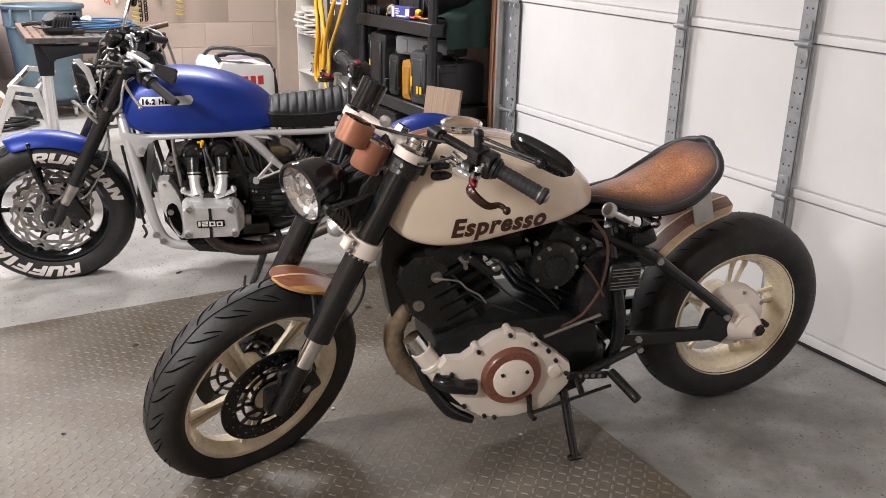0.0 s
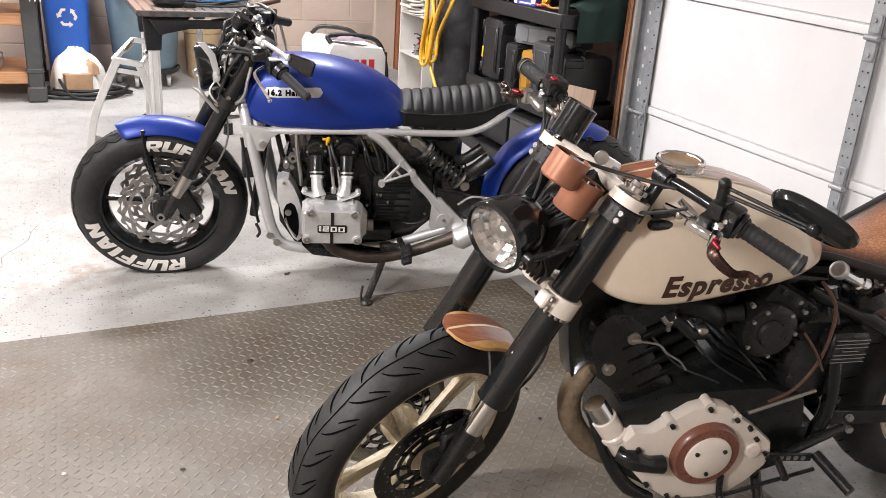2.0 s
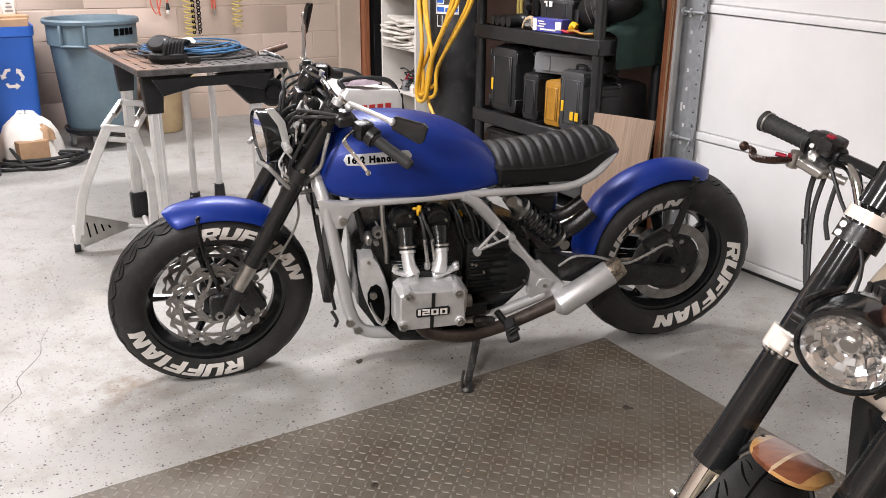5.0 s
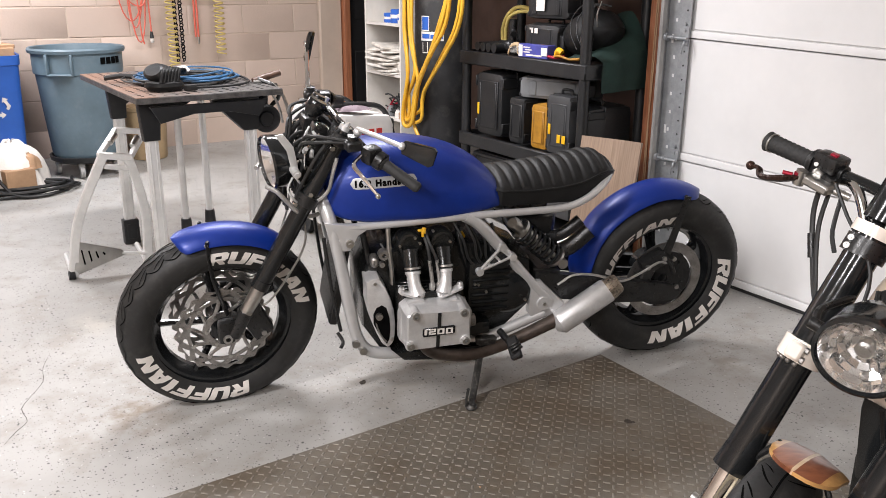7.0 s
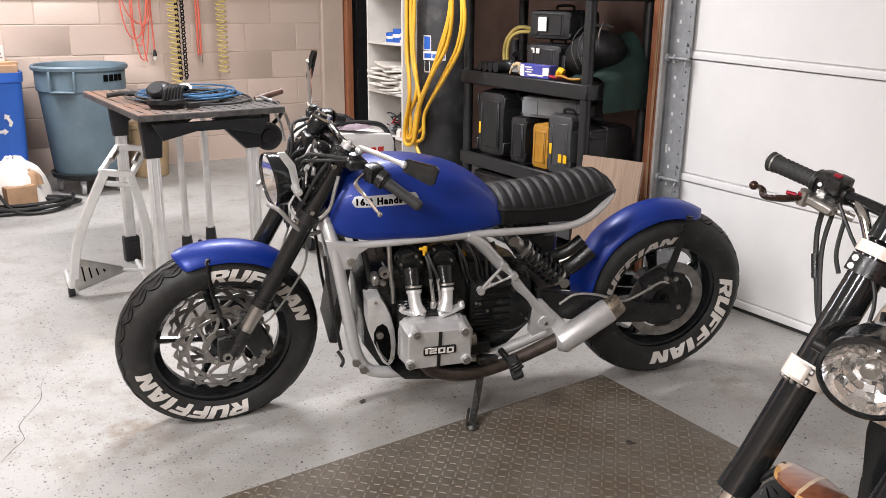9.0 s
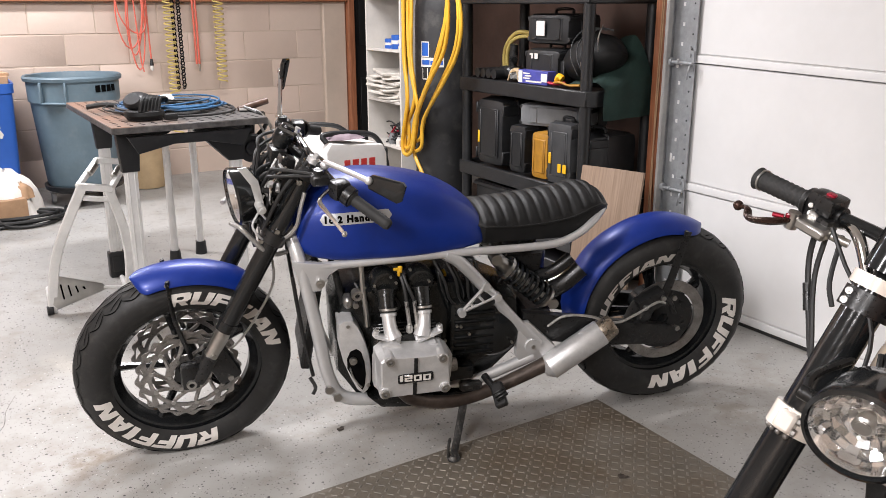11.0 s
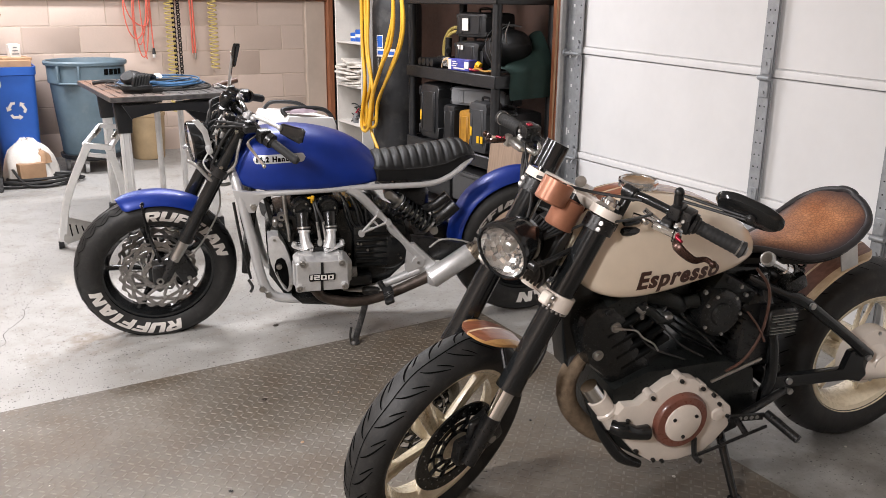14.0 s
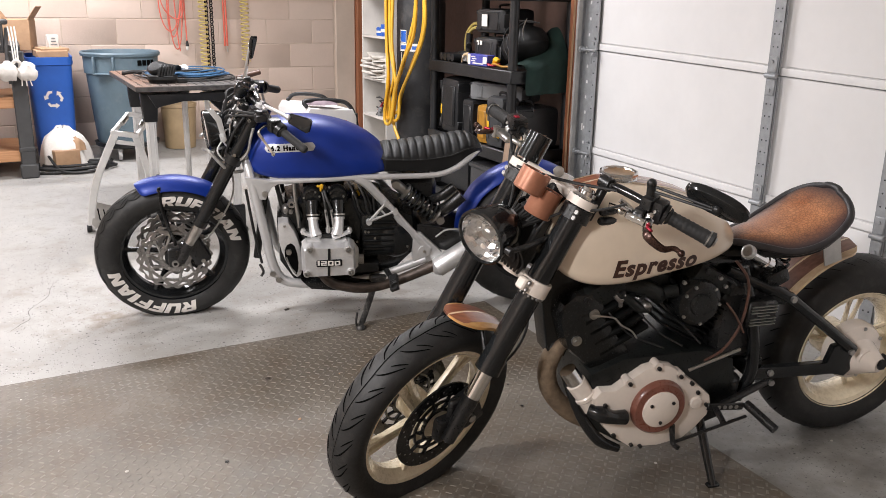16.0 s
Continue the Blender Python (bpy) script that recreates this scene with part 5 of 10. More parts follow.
    part("seat_piping", bm, mat("dark_leather_edge", (0.03, 0.028, 0.03), 0.45, 0, 0.2, 20, 0.2, 200), seat, "dark rolled leather edge")
    bm = bmesh.new()
    ring_loft(bm, [[Vector((p.x, math.cos(a) * p.z * 0.94, p.y - 0.030 - (0.020 if math.sin(a) < 0 else 0) - 0.012 * math.cos(a) ** 2)) for a in np.linspace(0, 2 * math.pi, 20, endpoint=False)] for p in st[2:-1:2]])
    part("seat_pan", bm, M_SATIN, seat, "black seat pan")
    bm = bmesh.new()
    box(bm, (0.205, 0.088, 0.715), (0.060, 0.004, 0.10), 0.001, Matrix.Rotation(radians(18), 3, "Y"))
    box(bm, (0.205, -0.088, 0.715), (0.060, 0.004, 0.10), 0.001, Matrix.Rotation(radians(18), 3, "Y"))
    box(bm, (0.21, 0, 0.752), (0.06, 0.18, 0.004))
    part("seat_bracket", bm, M_STEEL, bike, "grey steel seat bracket")

    # rear mudguard of laminated wood
    strip_fender(bike, "rear_mudguard", Vector((0, 0, 0.317)), 0.395, 36, 80, 0.075, ((-1, -0.72), (-0.72, -0.05), (-0.05, 0.05), (0.05, 0.72), (0.72, 1)),
                 (M_PALE, M_OLDWOOD, M_PALE, M_OLDWOOD, M_PALE), "laminated wood rear mudguard", None, 0.0, 0.16, 0.010)

    # engine: crankcase, two finned barrels, covers
    bm = bmesh.new()
    slab(bm, [(0.96, 0.40), (0.86, 0.44), (0.60, 0.44), (0.50, 0.40), (0.47, 0.28), (0.52, 0.20), (0.66, 0.155), (0.84, 0.155), (0.94, 0.22)], -0.13, 0.125, 0.012)
    eng = part("crankcase", bm, M_DULLENG, bike, "black engine crankcase")
    for x, z, tilt in ((0.885, 0.535, 28), (0.640, 0.545, -30)):
        bm = bmesh.new()
        m = Matrix.Rotation(radians(tilt), 3, "Y")
        box(bm, (x, 0.0, z), (0.129, 0.156, 0.155), 0.01, m)
        barrel = part("cylinder_barrel", bm, M_DULLENG, bike, "black finned cylinder")
        fins(barrel, M_FIN, (x, 0.0, z), (0.165, 0.20, 0.155), 9 if tilt < 0 else 4, m)
        bm = bmesh.new()
        c = Vector((x, 0, z)) + m @ Vector((0, 0, 0.105))
        box(bm, c, (0.15, 0.19, 0.07), 0.02, m, 2)
        hd = part("cylinder_head", bm, M_DULLENG, bike, "black cylinder head")
        bm = bmesh.new()
        bolts(bm, [c + m @ Vector((dx, 0.097, dz)) for dx in (-0.05, 0.05) for dz in (-0.02, 0.02)], 0.008, 0.006)
        pieces("head_bolt", bm, M_SATIN, hd)
    bm = bmesh.new()
    slab(bm, [(1.062, 0.560), (1.055, 0.610), (1.020, 0.640), (0.965, 0.640), (0.930, 0.610), (0.915, 0.560), (0.880, 0.510), (0.83, 0.45), (0.81, 0.38), (0.93, 0.37), (0.975, 0.42), (1.030, 0.470)], -0.03, 0.100, 0.030)
    part("front_cover", bm, M_ENGINE, bike, "black cover ahead of the front cylinder")
    bm = bmesh.new()
    lathe(bm, [(0.001, 0.016), (0.030, 0.018), (0.034, 0.010), (0.052, 0.012), (0.066, 0.006), (0.070, -0.004), (0.070, -0.05)], (0.640, 0.108, 0.585), (0, 1, 0), 36)
    cc = part("cam_cover", bm, M_ENGINE, bike, "round gloss black cam cover")
    bm = bmesh.new()
    bolts(bm, [(0.640 + 0.060 * math.cos(a), 0.116, 0.585 + 0.060 * math.sin(a)) for a in (0.55, 1.15, 2.3, 3.2, 4.6, 5.7)], 0.0052, 0.006)
    bolts(bm, [(0.700, 0.105, 0.655), (0.585, 0.105, 0.660), (0.560, 0.10, 0.630)], 0.006, 0.010)
    pieces("cam_bolt", bm, M_STEEL, cc, "bright bolt")
    bm = bmesh.new()
    tube(bm, [(0.93, 0.03, 0.62), (0.86, 0.07, 0.645), (0.79, 0.085, 0.63), (0.75, 0.07, 0.60)], 0.024, 12, 4)
    tube(bm, [(0.73, 0.02, 0.64), (0.76, 0.06, 0.61), (0.70, 0.085, 0.62)], 0.020, 12, 4)
    box(bm, (0.76, 0.0, 0.63), (0.12, 0.12, 0.09), 0.02)
    tube(bm, [(0.90, 0.085, 0.625), (0.86, 0.10, 0.612), (0.83, 0.10, 0.585), (0.79, 0.09, 0.575)], 0.014, 10, 4)
    part("carburettor", bm, M_DULLENG, bike, "black carburettors between the cylinders")
    bm = bmesh.new()
    tube(bm, [(0.902, 0.095, 0.626), (0.887, 0.102, 0.612), (0.872, 0.100, 0.627)], 0.0065, 8, 3)
    rod(bm, (0.887, 0.102, 0.612), (0.884, 0.100, 0.594), 0.006, seg=8)
    ball(bm, (0.802, 0.098, 0.590), 0.016, 10, 0.7)
    pieces("carburettor_fitting", bm, M_DISC, bike, "dull grey fitting by the carburettors")
    bm = bmesh.new()
    for q in range(0, 7, 3):
        y0 = 0.05 + 0.012 * q
        tube(bm, [(0.96 - 0.02 * q, y0, 0.62), (0.90 - 0.02 * q, 0.11 - 0.004 * q, 0.56 + 0.008 * q), (0.84 - 0.03 * q, 0.10, 0.50), (0.74 - 0.02 * q, 0.12, 0.46)], 0.0030, 6, 4)
    pieces("engine_wire", bm, M_HOSE, bike, "black wire over the engine")
    bm = bmesh.new()
    tube(bm, [(0.960, 0.112, 0.577), (0.930, 0.116, 0.574), (0.904, 0.116, 0.566), (0.884, 0.115, 0.545), (0.866, 0.115, 0.533), (0.846, 0.115, 0.520), (0.826, 0.112, 0.495)], 0.0028, 6, 4)
    rod(bm, (0.972, 0.108, 0.578), (0.950, 0.112, 0.577), 0.006, seg=8)
    part("earth_lead", bm, M_STEEL, bike, "pale earth lead")
    bm = bmesh.new()
    tube(bm, [(0.548, 0.115, 0.712), (0.512, 0.130, 0.665), (0.501, 0.135, 0.606), (0.515, 0.142, 0.52), (0.560, 0.148, 0.452), (0.62, 0.15, 0.42)], 0.0042, 8, 5)
    tube(bm, [(0.565, 0.13, 0.59), (0.535, 0.145, 0.55), (0.505, 0.15, 0.50)], 0.0032, 8, 4)
    pieces("fuel_hose", bm, M_COPHOSE, bike, "brown hoses beside the rear cylinder")
    bm = bmesh.new()
    rod(bm, (0.510, 0.155, 0.449), (0.672, 0.160, 0.402), 0.0052, seg=10)
    part("shift_rod", bm, M_STEEL, bike, "grey steel rod beside the engine")
    bm = bmesh.new()
    box(bm, (0.443, 0.115, 0.545), (0.10, 0.05, 0.080), 0.008)
    reg = part("regulator", bm, M_SATIN, bike, "black finned voltage regulator")
    bm = bmesh.new()
    for k in range(7):
        box(bm, (0.443, 0.143, 0.516 + 0.0096 * k), (0.086 - 0.045 * (k == 3), 0.006, 0.0026))
    pieces("regulator_fin", bm, M_STEEL, reg, "bright fin edges")
    bm = bmesh.new()
    box(bm, (0.475, 0.01, 0.49), (0.17, 0.16, 0.24), 0.02)
    box(bm, (0.400, 0.0, 0.585), (0.13, 0.12, 0.10), 0.02)
    box(bm, (0.52, 0.06, 0.28), (0.14, 0.13, 0.12), 0.02)
    pieces("battery_box", bm, M_SATIN, bike, "black box behind the engine")

    # pearl left cover with the brown ring
    bm = bmesh.new()
    slab(bm, [(0.945, 0.375), (0.900, 0.372), (0.860, 0.400), (0.815, 0.430), (0.772, 0.440), (0.730, 0.430), (0.690, 0.400), (0.630, 0.355), (0.588, 0.318),
              (0.580, 0.285), (0.586, 0.250), (0.625, 0.205), (0.660, 0.178), (0.740, 0.165), (0.830, 0.172), (0.890, 0.215), (0.925, 0.255), (0.955, 0.310), (0.965, 0.350)], 0.118, 0.158, 0.012)
    low = Matrix.Translation((-0.005, 0, -0.012))
    cov = part("engine_cover", bm, M_PEARL, bike, "pearl white engine side cover", low)
    ctr = (0.762, 0.158, 0.306)
    bm = bmesh.new()
    lathe(bm, [(0.086, -0.002), (0.084, 0.012), (0.078, 0.018), (0.050, 0.020)], ctr, (0, 1, 0), 48)
    part("cover_ring", bm, M_RUST, cov, "brown painted ring", low)
    bm = bmesh.new()
    lathe(bm, [(0.058, 0.016), (0.057, 0.024), (0.052, 0.027), (0.001, 0.028)], ctr, (0, 1, 0), 40)
    part("cover_disc", bm, M_PEARL, cov, "", low)
    bm = bmesh.new()
    bolts(bm, [(ctr[0] + 0.040 * math.cos(a), 0.184, ctr[2] + 0.040 * math.sin(a)) for a in (0.5, 2.6, 4.7)], 0.0055, 0.005)
    for x, z in ((0.86, 0.39), (0.775, 0.43), (0.70, 0.395), (0.66, 0.368), (0.635, 0.335), (0.83, 0.185), (0.80, 0.176), (0.89, 0.225), (0.60, 0.29), (0.93, 0.33)):
        rod(bm, (x, 0.155, z), (x, 0.166, z), 0.0062, seg=6)
    pieces("cover_bolt", bm, M_SATIN, cov, "black cover bolts", low)
    bm = bmesh.new()
    for x, z in ((0.86, 0.392), (0.775, 0.434), (0.70, 0.397)):
        rod(bm, (x, 0.12, z), (x, 0.158, z), 0.013, seg=14)
    lathe(bm, [(0.022, -0.002), (0.018, 0.006), (0.001, 0.008)], (0.635, 0.158, 0.30), (0, 1, 0), 20)
    pieces("cover_boss", bm, M_PEARL, cov, "", low)
    bm = bmesh.new()
    rod(bm, (0.996, 0.104, 0.370), (0.940, 0.116, 0.290), 0.030, seg=24)
    lathe(bm, [(0.031, 0), (0.035, 0.004), (0.035, 0.014), (0.031, 0.018)], (0.972, 0.109, 0.336), (-0.056, 0.012, -0.08), 24)
    stm = part("starter_motor", bm, M_PEARL, bike, "pearl white starter motor")
    bm = bmesh.new()
    rod(bm, (1.022, 0.098, 0.408), (0.996, 0.104, 0.370), 0.025, 0.026, 24)
    part("starter_end", bm, M_CHROME, stm, "bright starter end")
    bm = bmesh.new()
    tube(bm, [(0.962, 0.140, 0.296), (0.935, 0.162, 0.292), (0.90, 0.166, 0.280), (0.862, 0.164, 0.274)], [0.022, 0.027, 0.022, 0.025], 14, 4, True, 0.9)
    tube(bm, [(1.02, 0.075, 0.385), (1.000, 0.105, 0.320), (0.966, 0.120, 0.250), (0.914, 0.130, 0.182), (0.850, 0.132, 0.145)], [0.012, 0.013, 0.016, 0.018, 0.012], 12, 5)
    pieces("starter_cover", bm, M_BLACK, bike, "black starter end covers")

    # exhaust
    bm = bmesh.new()
    line = [(0.995, 0.02, 0.49), (1.03, 0.03, 0.45), (1.052, 0.03, 0.385), (1.040, 0.03, 0.315), (0.995, 0.03, 0.250), (0.93, 0.03, 0.200), (0.85, 0.02, 0.165), (0.74, 0.0, 0.135)]
    sm = smooth_line(line, 12)
    tube(bm, sm, [0.0275 + 0.0006 * ((k // 2) % 2) for k in range(len(sm))], 16)
    part("exhaust_header", bm, M_WRAP, bike, "tan wrapped exhaust header")
    bm = bmesh.new()
    tube(bm, [(0.86, 0.02, 0.165), (0.70, -0.06, 0.125), (0.45, -0.14, 0.16), (0.20, -0.17, 0.22)], 0.026, 14, 4)
    part("exhaust_pipe", bm, M_SATIN, bike, "black exhaust pipe")

    # stand, pegs and linkages
    bm = bmesh.new()
    foot = (E_POSE.inverted() @ Vector((1.425, 1.665, 0.012)))
    tube(bm, [(0.575, 0.10, 0.215), (0.572, 0.13, 0.17), foot], [0.016, 0.0135, 0.0115], 10, 3)
    box(bm, (0.575, 0.10, 0.215), (0.045, 0.03, 0.05), 0.008)
    box(bm, foot, (0.04, 0.022, 0.012), 0.004)
    part("side_stand", bm, M_BLACK, bike, "black side stand, down")
    bm = bmesh.new()
    box(bm, (0.53, 0.165, 0.265), (0.125, 0.008, 0.024), 0.003, Matrix.Rotation(radians(-6), 3, "Y"))
    rod(bm, (0.455, 0.16, 0.262), (0.425, 0.265, 0.235), 0.0135, seg=12)
    tube(bm, [(0.70, 0.165, 0.225), (0.695, 0.172, 0.17), (0.69, 0.195, 0.165)], 0.008, 8, 2)
    rod(bm, (0.69, 0.175, 0.172), (0.455, 0.17, 0.225), 0.005, seg=8)
    rod(bm, (0.565, 0.17, 0.265), (0.575, 0.225, 0.255), 0.009, seg=10)
    rod(bm, (0.35, 0.11, 0.30), (0.53, 0.15, 0.262), 0.012, seg=10)
    pieces("foot_control", bm, M_SATIN, bike, "black foot peg and gear linkage")
    bm = bmesh.new()
    bolts(bm, [(0.495 + 0.02 * k, 0.168, 0.262 + 0.002 * k) for k in range(4)], 0.0065, 0.003, seg=10)
    pieces("link_hole", bm, M_STEEL, bike)
    return bike


build_cream_bike()

# ---- blue cafe racer ----
B_POSE = pose(1.808, 3.325, 0, 0, 0, 162.8) @ pose(0, 0, 0, -8.0, 0, 0)
B_STEM, B_RAKE, B_TURN = (1.200, 0, 0.955), 28.5, 10.0
B_TANK = ((1.278, 0.738, 0.830, 0.085), (1.262, 0.710, 0.862, 0.118), (1.225, 0.690, 0.890, 0.142), (1.150, 0.678, 0.908, 0.160), (1.050, 0.678, 0.914, 0.168), (0.950, 0.678, 0.903, 0.170),
          (0.860, 0.682, 0.880, 0.164), (0.790, 0.688, 0.848, 0.152), (0.730, 0.694, 0.806, 0.134), (0.690, 0.700, 0.764, 0.108), (0.668, 0.708, 0.738, 0.070))


STROKES = {  # heavy block capitals as four-cornered strokes in a unit box
    "R": (((0, 0), (.34, 0), (.34, 1), (0, 1)), ((.30, .74), (.9, .74), (.9, 1), (.30, 1)), ((.66, .42), (1, .50), (1, .92), (.66, .92)), ((.30, .36), (.9, .36), (.9, .56), (.30, .56)), ((.40, .40), (.74, .40), (1.02, 0), (.66, 0))),
    "U": (((0, 0.1), (.34, 0.1), (.34, 1), (0, 1)), ((.66, 0.1), (1, 0.1), (1, 1), (.66, 1)), ((.05, 0), (.95, 0), (.95, .27), (.05, .27))),
    "F": (((0, 0), (.36, 0), (.36, 1), (0, 1)), ((.32, .74), (1, .74), (1, 1), (.32, 1)), ((.32, .36), (.86, .36), (.86, .60), (.32, .60))),
    "I": (((.12, 0), (.88, 0), (.88, 1), (.12, 1)),),
    "A": (((-.04, 0), (.32, 0), (.60, 1), (.26, 1)), ((.68, 0), (1.04, 0), (.74, 1), (.40, 1)), ((.24, .16), (.76, .16), (.70, .38), (.30, .38))),
    "N": (((0, 0), (.33, 0), (.33, 1), (0, 1)), ((.67, 0), (1, 0), (1, 1), (.67, 1)), ((.05, 1), (.38, 1), (.95, 0), (.62, 0))),
}


WIDTHS = {"I": 0.52, "F": 0.92}


def arc_word(parent, word, c, tyre, r, tall, start, end, xf=None):
    """White slanted letters round a sidewall, tops outwards, read clockwise from the rider's left."""
    prof = tyre_profile(*tyre)[1:8]
    unit = radians(end - start) / sum(WIDTHS.get(ch, 1.0) for ch in word)
    at = radians(start)
    for ch in word:
        w = WIDTHS.get(ch, 1.0)
        bm = bmesh.new()
        for i, quad in enumerate(STROKES[ch]):
            a, b, d, e = (Vector((*q, 0)) for q in quad)
            grid = []
            for v in np.linspace(0, 1, 6):
                row = []
                for u in np.linspace(0, 1, 4):
                    p = a.lerp(b, u).lerp(e.lerp(d, u), v)
                    rr = r + tall * p.y
                    th = at + unit * (w * (0.03 + 0.92 * p.x) + 0.20 * p.y)
                    y = float(np.interp(rr, [q[0] for q in prof], [-q[1] for q in prof])) + 0.0012 + 0.0003 * i
                    row.append(bm.verts.new((c[0] - rr * math.sin(th), c[1] + y, c[2] + rr * math.cos(th))))
                grid.append(row)
            for p, q in zip(grid, grid[1:]):
                for m in range(3):
                    bm.faces.new((p[m], p[m + 1], q[m + 1], q[m]))
        part("tyre_letter", bm, M_WHITE, parent, "white sidewall letter", xf)
        at += unit * w


def build_blue_bike():
    bike = thing("cafe_racer_motorcycle", B_POSE, "satin blue cafe racer motorcycle with a silver frame", "motorcycle")
    S = steer_matrix(B_STEM, B_RAKE, B_TURN)
    dn = Vector((math.sin(radians(B_RAKE)), 0, -math.cos(radians(B_RAKE))))
    fw = Vector((math.cos(radians(B_RAKE)), 0, math.sin(radians(B_RAKE))))
    top = Vector((1.245, 0, 0.965))
    leg = lambda y, d: top + dn * d + Vector((0, y, 0))
    axle = Vector((1.616, 0, 0.317))
    rc = Vector((0.015, -0.010, 0.340))

    # wheels
    bm = bmesh.new()
    lathe(bm, rim_profile(0.214, 0.165), rc, (0, 1, 0), 64)
    rod(bm, rc - Vector((0, 0.08, 0)), rc + Vector((0, 0.07, 0)), 0.06, seg=26)
    rw = part("rear_wheel", bm, M_BLACK, bike, "gloss black rear wheel")
    spokes(rw, M_BLACK, rc, 0.05, 0.214, 5, 0.019, 0.6, 75, 5, 0)
    ty = build_tyre(rw, rc, 0.3345, 0.214, 0.190, "wave")
    bm = bmesh.new()
    ring_plate(bm, rc, 0.116, 0.152, 0.076, 0.081, 60)
    d = part("brake_disc", bm, M_DISC, rw, "grey brake disc")
    bm = bmesh.new()
    ring_plate(bm, rc, 0.02, 0.112, 0.066, 0.074, 40)
    bolts(bm, [rc + Vector((0.085 * math.cos(a), 0.074, 0.085 * math.sin(a))) for a in np.linspace(0.3, 5.5, 6)], 0.007, 0.006)
    part("disc_carrier", bm, M_SATIN, rw)
    arc_word(rw, "RUFFIAN", rc, (0.3345, 0.214, 0.190), 0.224, 0.046, 72, 184)
    arc_word(rw, "RUFFIAN", rc, (0.3345, 0.214, 0.190), 0.226, 0.032, -96, -2)
    bm = bmesh.new()
    lathe(bm, rim_profile(0.229, 0.11), axle, (0, 1, 0), 64)
    rod(bm, axle - Vector((0, 0.06, 0)), axle + Vector((0, 0.06, 0)), 0.042, seg=24)
    fwheel = part("front_wheel", bm, M_BLACK, bike, "gloss black front wheel", S)
    spokes(fwheel, M_BLACK, axle, 0.045, 0.229, 5, 0.0235, 0.55, 8, 0, 0, S)
    build_tyre(fwheel, axle, 0.326, 0.229, 0.138, "wave", S)
    arc_word(fwheel, "RUFFIAN", axle, (0.326, 0.229, 0.138), 0.238, 0.047, 163, 258, S)
    arc_word(fwheel, "RUFFIAN", axle, (0.326, 0.229, 0.138), 0.246, 0.044, -9, 77, S)
    for s in (1, -1):
        bm = bmesh.new()
        ring_plate(bm, axle, 0.1095, 0.1215, s * 0.062 - 0.0025, s * 0.062 + 0.0025, 120, 0.0, 10)
        ring_plate(bm, axle, 0.1440, 0.1535, s * 0.062 - 0.0025, s * 0.062 + 0.0025, 160, 0.0055, 20)
        for k in range(20):          # blades between the two rings leave slanted slots
            rows = []
            for q in np.linspace(0, 1, 4):
                r = 0.1205 + 0.0245 * q
                lean = (0.30 if k % 2 else -0.30) * (q - 0.5)
                half = 0.118 + 0.012 * (q - 0.5)
                rows.append([axle + Vector((r * math.cos(a), s * 0.062 + y, r * math.sin(a))) for y in (-0.0024, 0.0024) for a in (2 * math.pi * k / 20 + lean * (1 if y < 9 else 0) - half, 2 * math.pi * k / 20 + lean + half)])
            ring_loft(bm, [[row[0], row[1], row[3], row[2]] for row in rows])
        for k in range(10):
            a = 2 * math.pi * k / 10
            p, q, w = (axle + Vector((r * math.cos(a + o), s * 0.062, r * math.sin(a + o))) for r, o in ((0.066, -0.12), (0.088, 0.12), (0.106, 0.20)))
            tube(bm, [p, q, w], 0.0062, 6, 3)
        ring_plate(bm, axle, 0.048, 0.070, s * 0.062 - 0.003, s * 0.062 + 0.003, 40)
        d = part("brake_disc", bm, M_DISC, fwheel, "slotted wavy-edged steel brake disc", S)
        bm = bmesh.new()
        bolts(bm, [axle + Vector((0.058 * math.cos(a), s * 0.064, 0.058 * math.sin(a))) for a in np.linspace(0, 6.28, 6, endpoint=False)], 0.006, 0.006 * s)
        bolts(bm, [axle + Vector((0.112 * math.cos(a), s * 0.063, 0.112 * math.sin(a))) for a in np.linspace(0.2, 6.48, 10, endpoint=False)], 0.007, 0.005 * s, seg=10)
        pieces("disc_bolt", bm, M_STEEL, d, "", S)

    # fork
    for s in (1, -1):
        y = 0.108 * s
        bm = bmesh.new()
        rod(bm, leg(y, -0.03), leg(y, 0.54), 0.027, 0.0285, 20)
        rod(bm, leg(y, 0.515), leg(y, 0.545), 0.031, seg=20)
        fk = part("fork_leg", bm, M_BLACK, bike, "black fork leg", S)
        bm = bmesh.new()
        rod(bm, leg(y, 0.53), leg(y, 0.655), 0.0225, seg=18)
        part("fork_tube", bm, M_STEEL, fk, "bright lower fork tube", S)
        bm = bmesh.new()
        rod(bm, leg(y, 0.64), leg(y, 0.735), 0.026, 0.022, 16)
        box(bm, axle + Vector((0.0, y * 0.95, 0.02)), (0.055, 0.036, 0.085), 0.014, segs=2)
        box(bm, axle + Vector((-0.095, y * 0.93, 0.045)), (0.075, 0.05, 0.125), 0.016, Matrix.Rotation(radians(25), 3, "Y"), 2)
        tube(bm, [axle + Vector((-0.02, y * 0.95, 0.07)), axle + Vector((-0.075, y * 0.94, 0.075))], 0.013, 8)
        ft = part("brake_caliper", bm, M_SATIN, fk, "black radial brake caliper and fork foot", S)
        bm = bmesh.new()
        lathe(bm, [(0.008, 0.0), (0.015, 0.0), (0.016, -0.006)], axle + Vector((0, y * 0.95 + s * 0.024, 0)), (0, s, 0), 20)
        bolts(bm, [axle + Vector((-0.07, y * 0.93 + s * 0.026, 0.09)), axle + Vector((-0.115, y * 0.93 + s * 0.026, 0.005))], 0.009, 0.006 * s, seg=10)
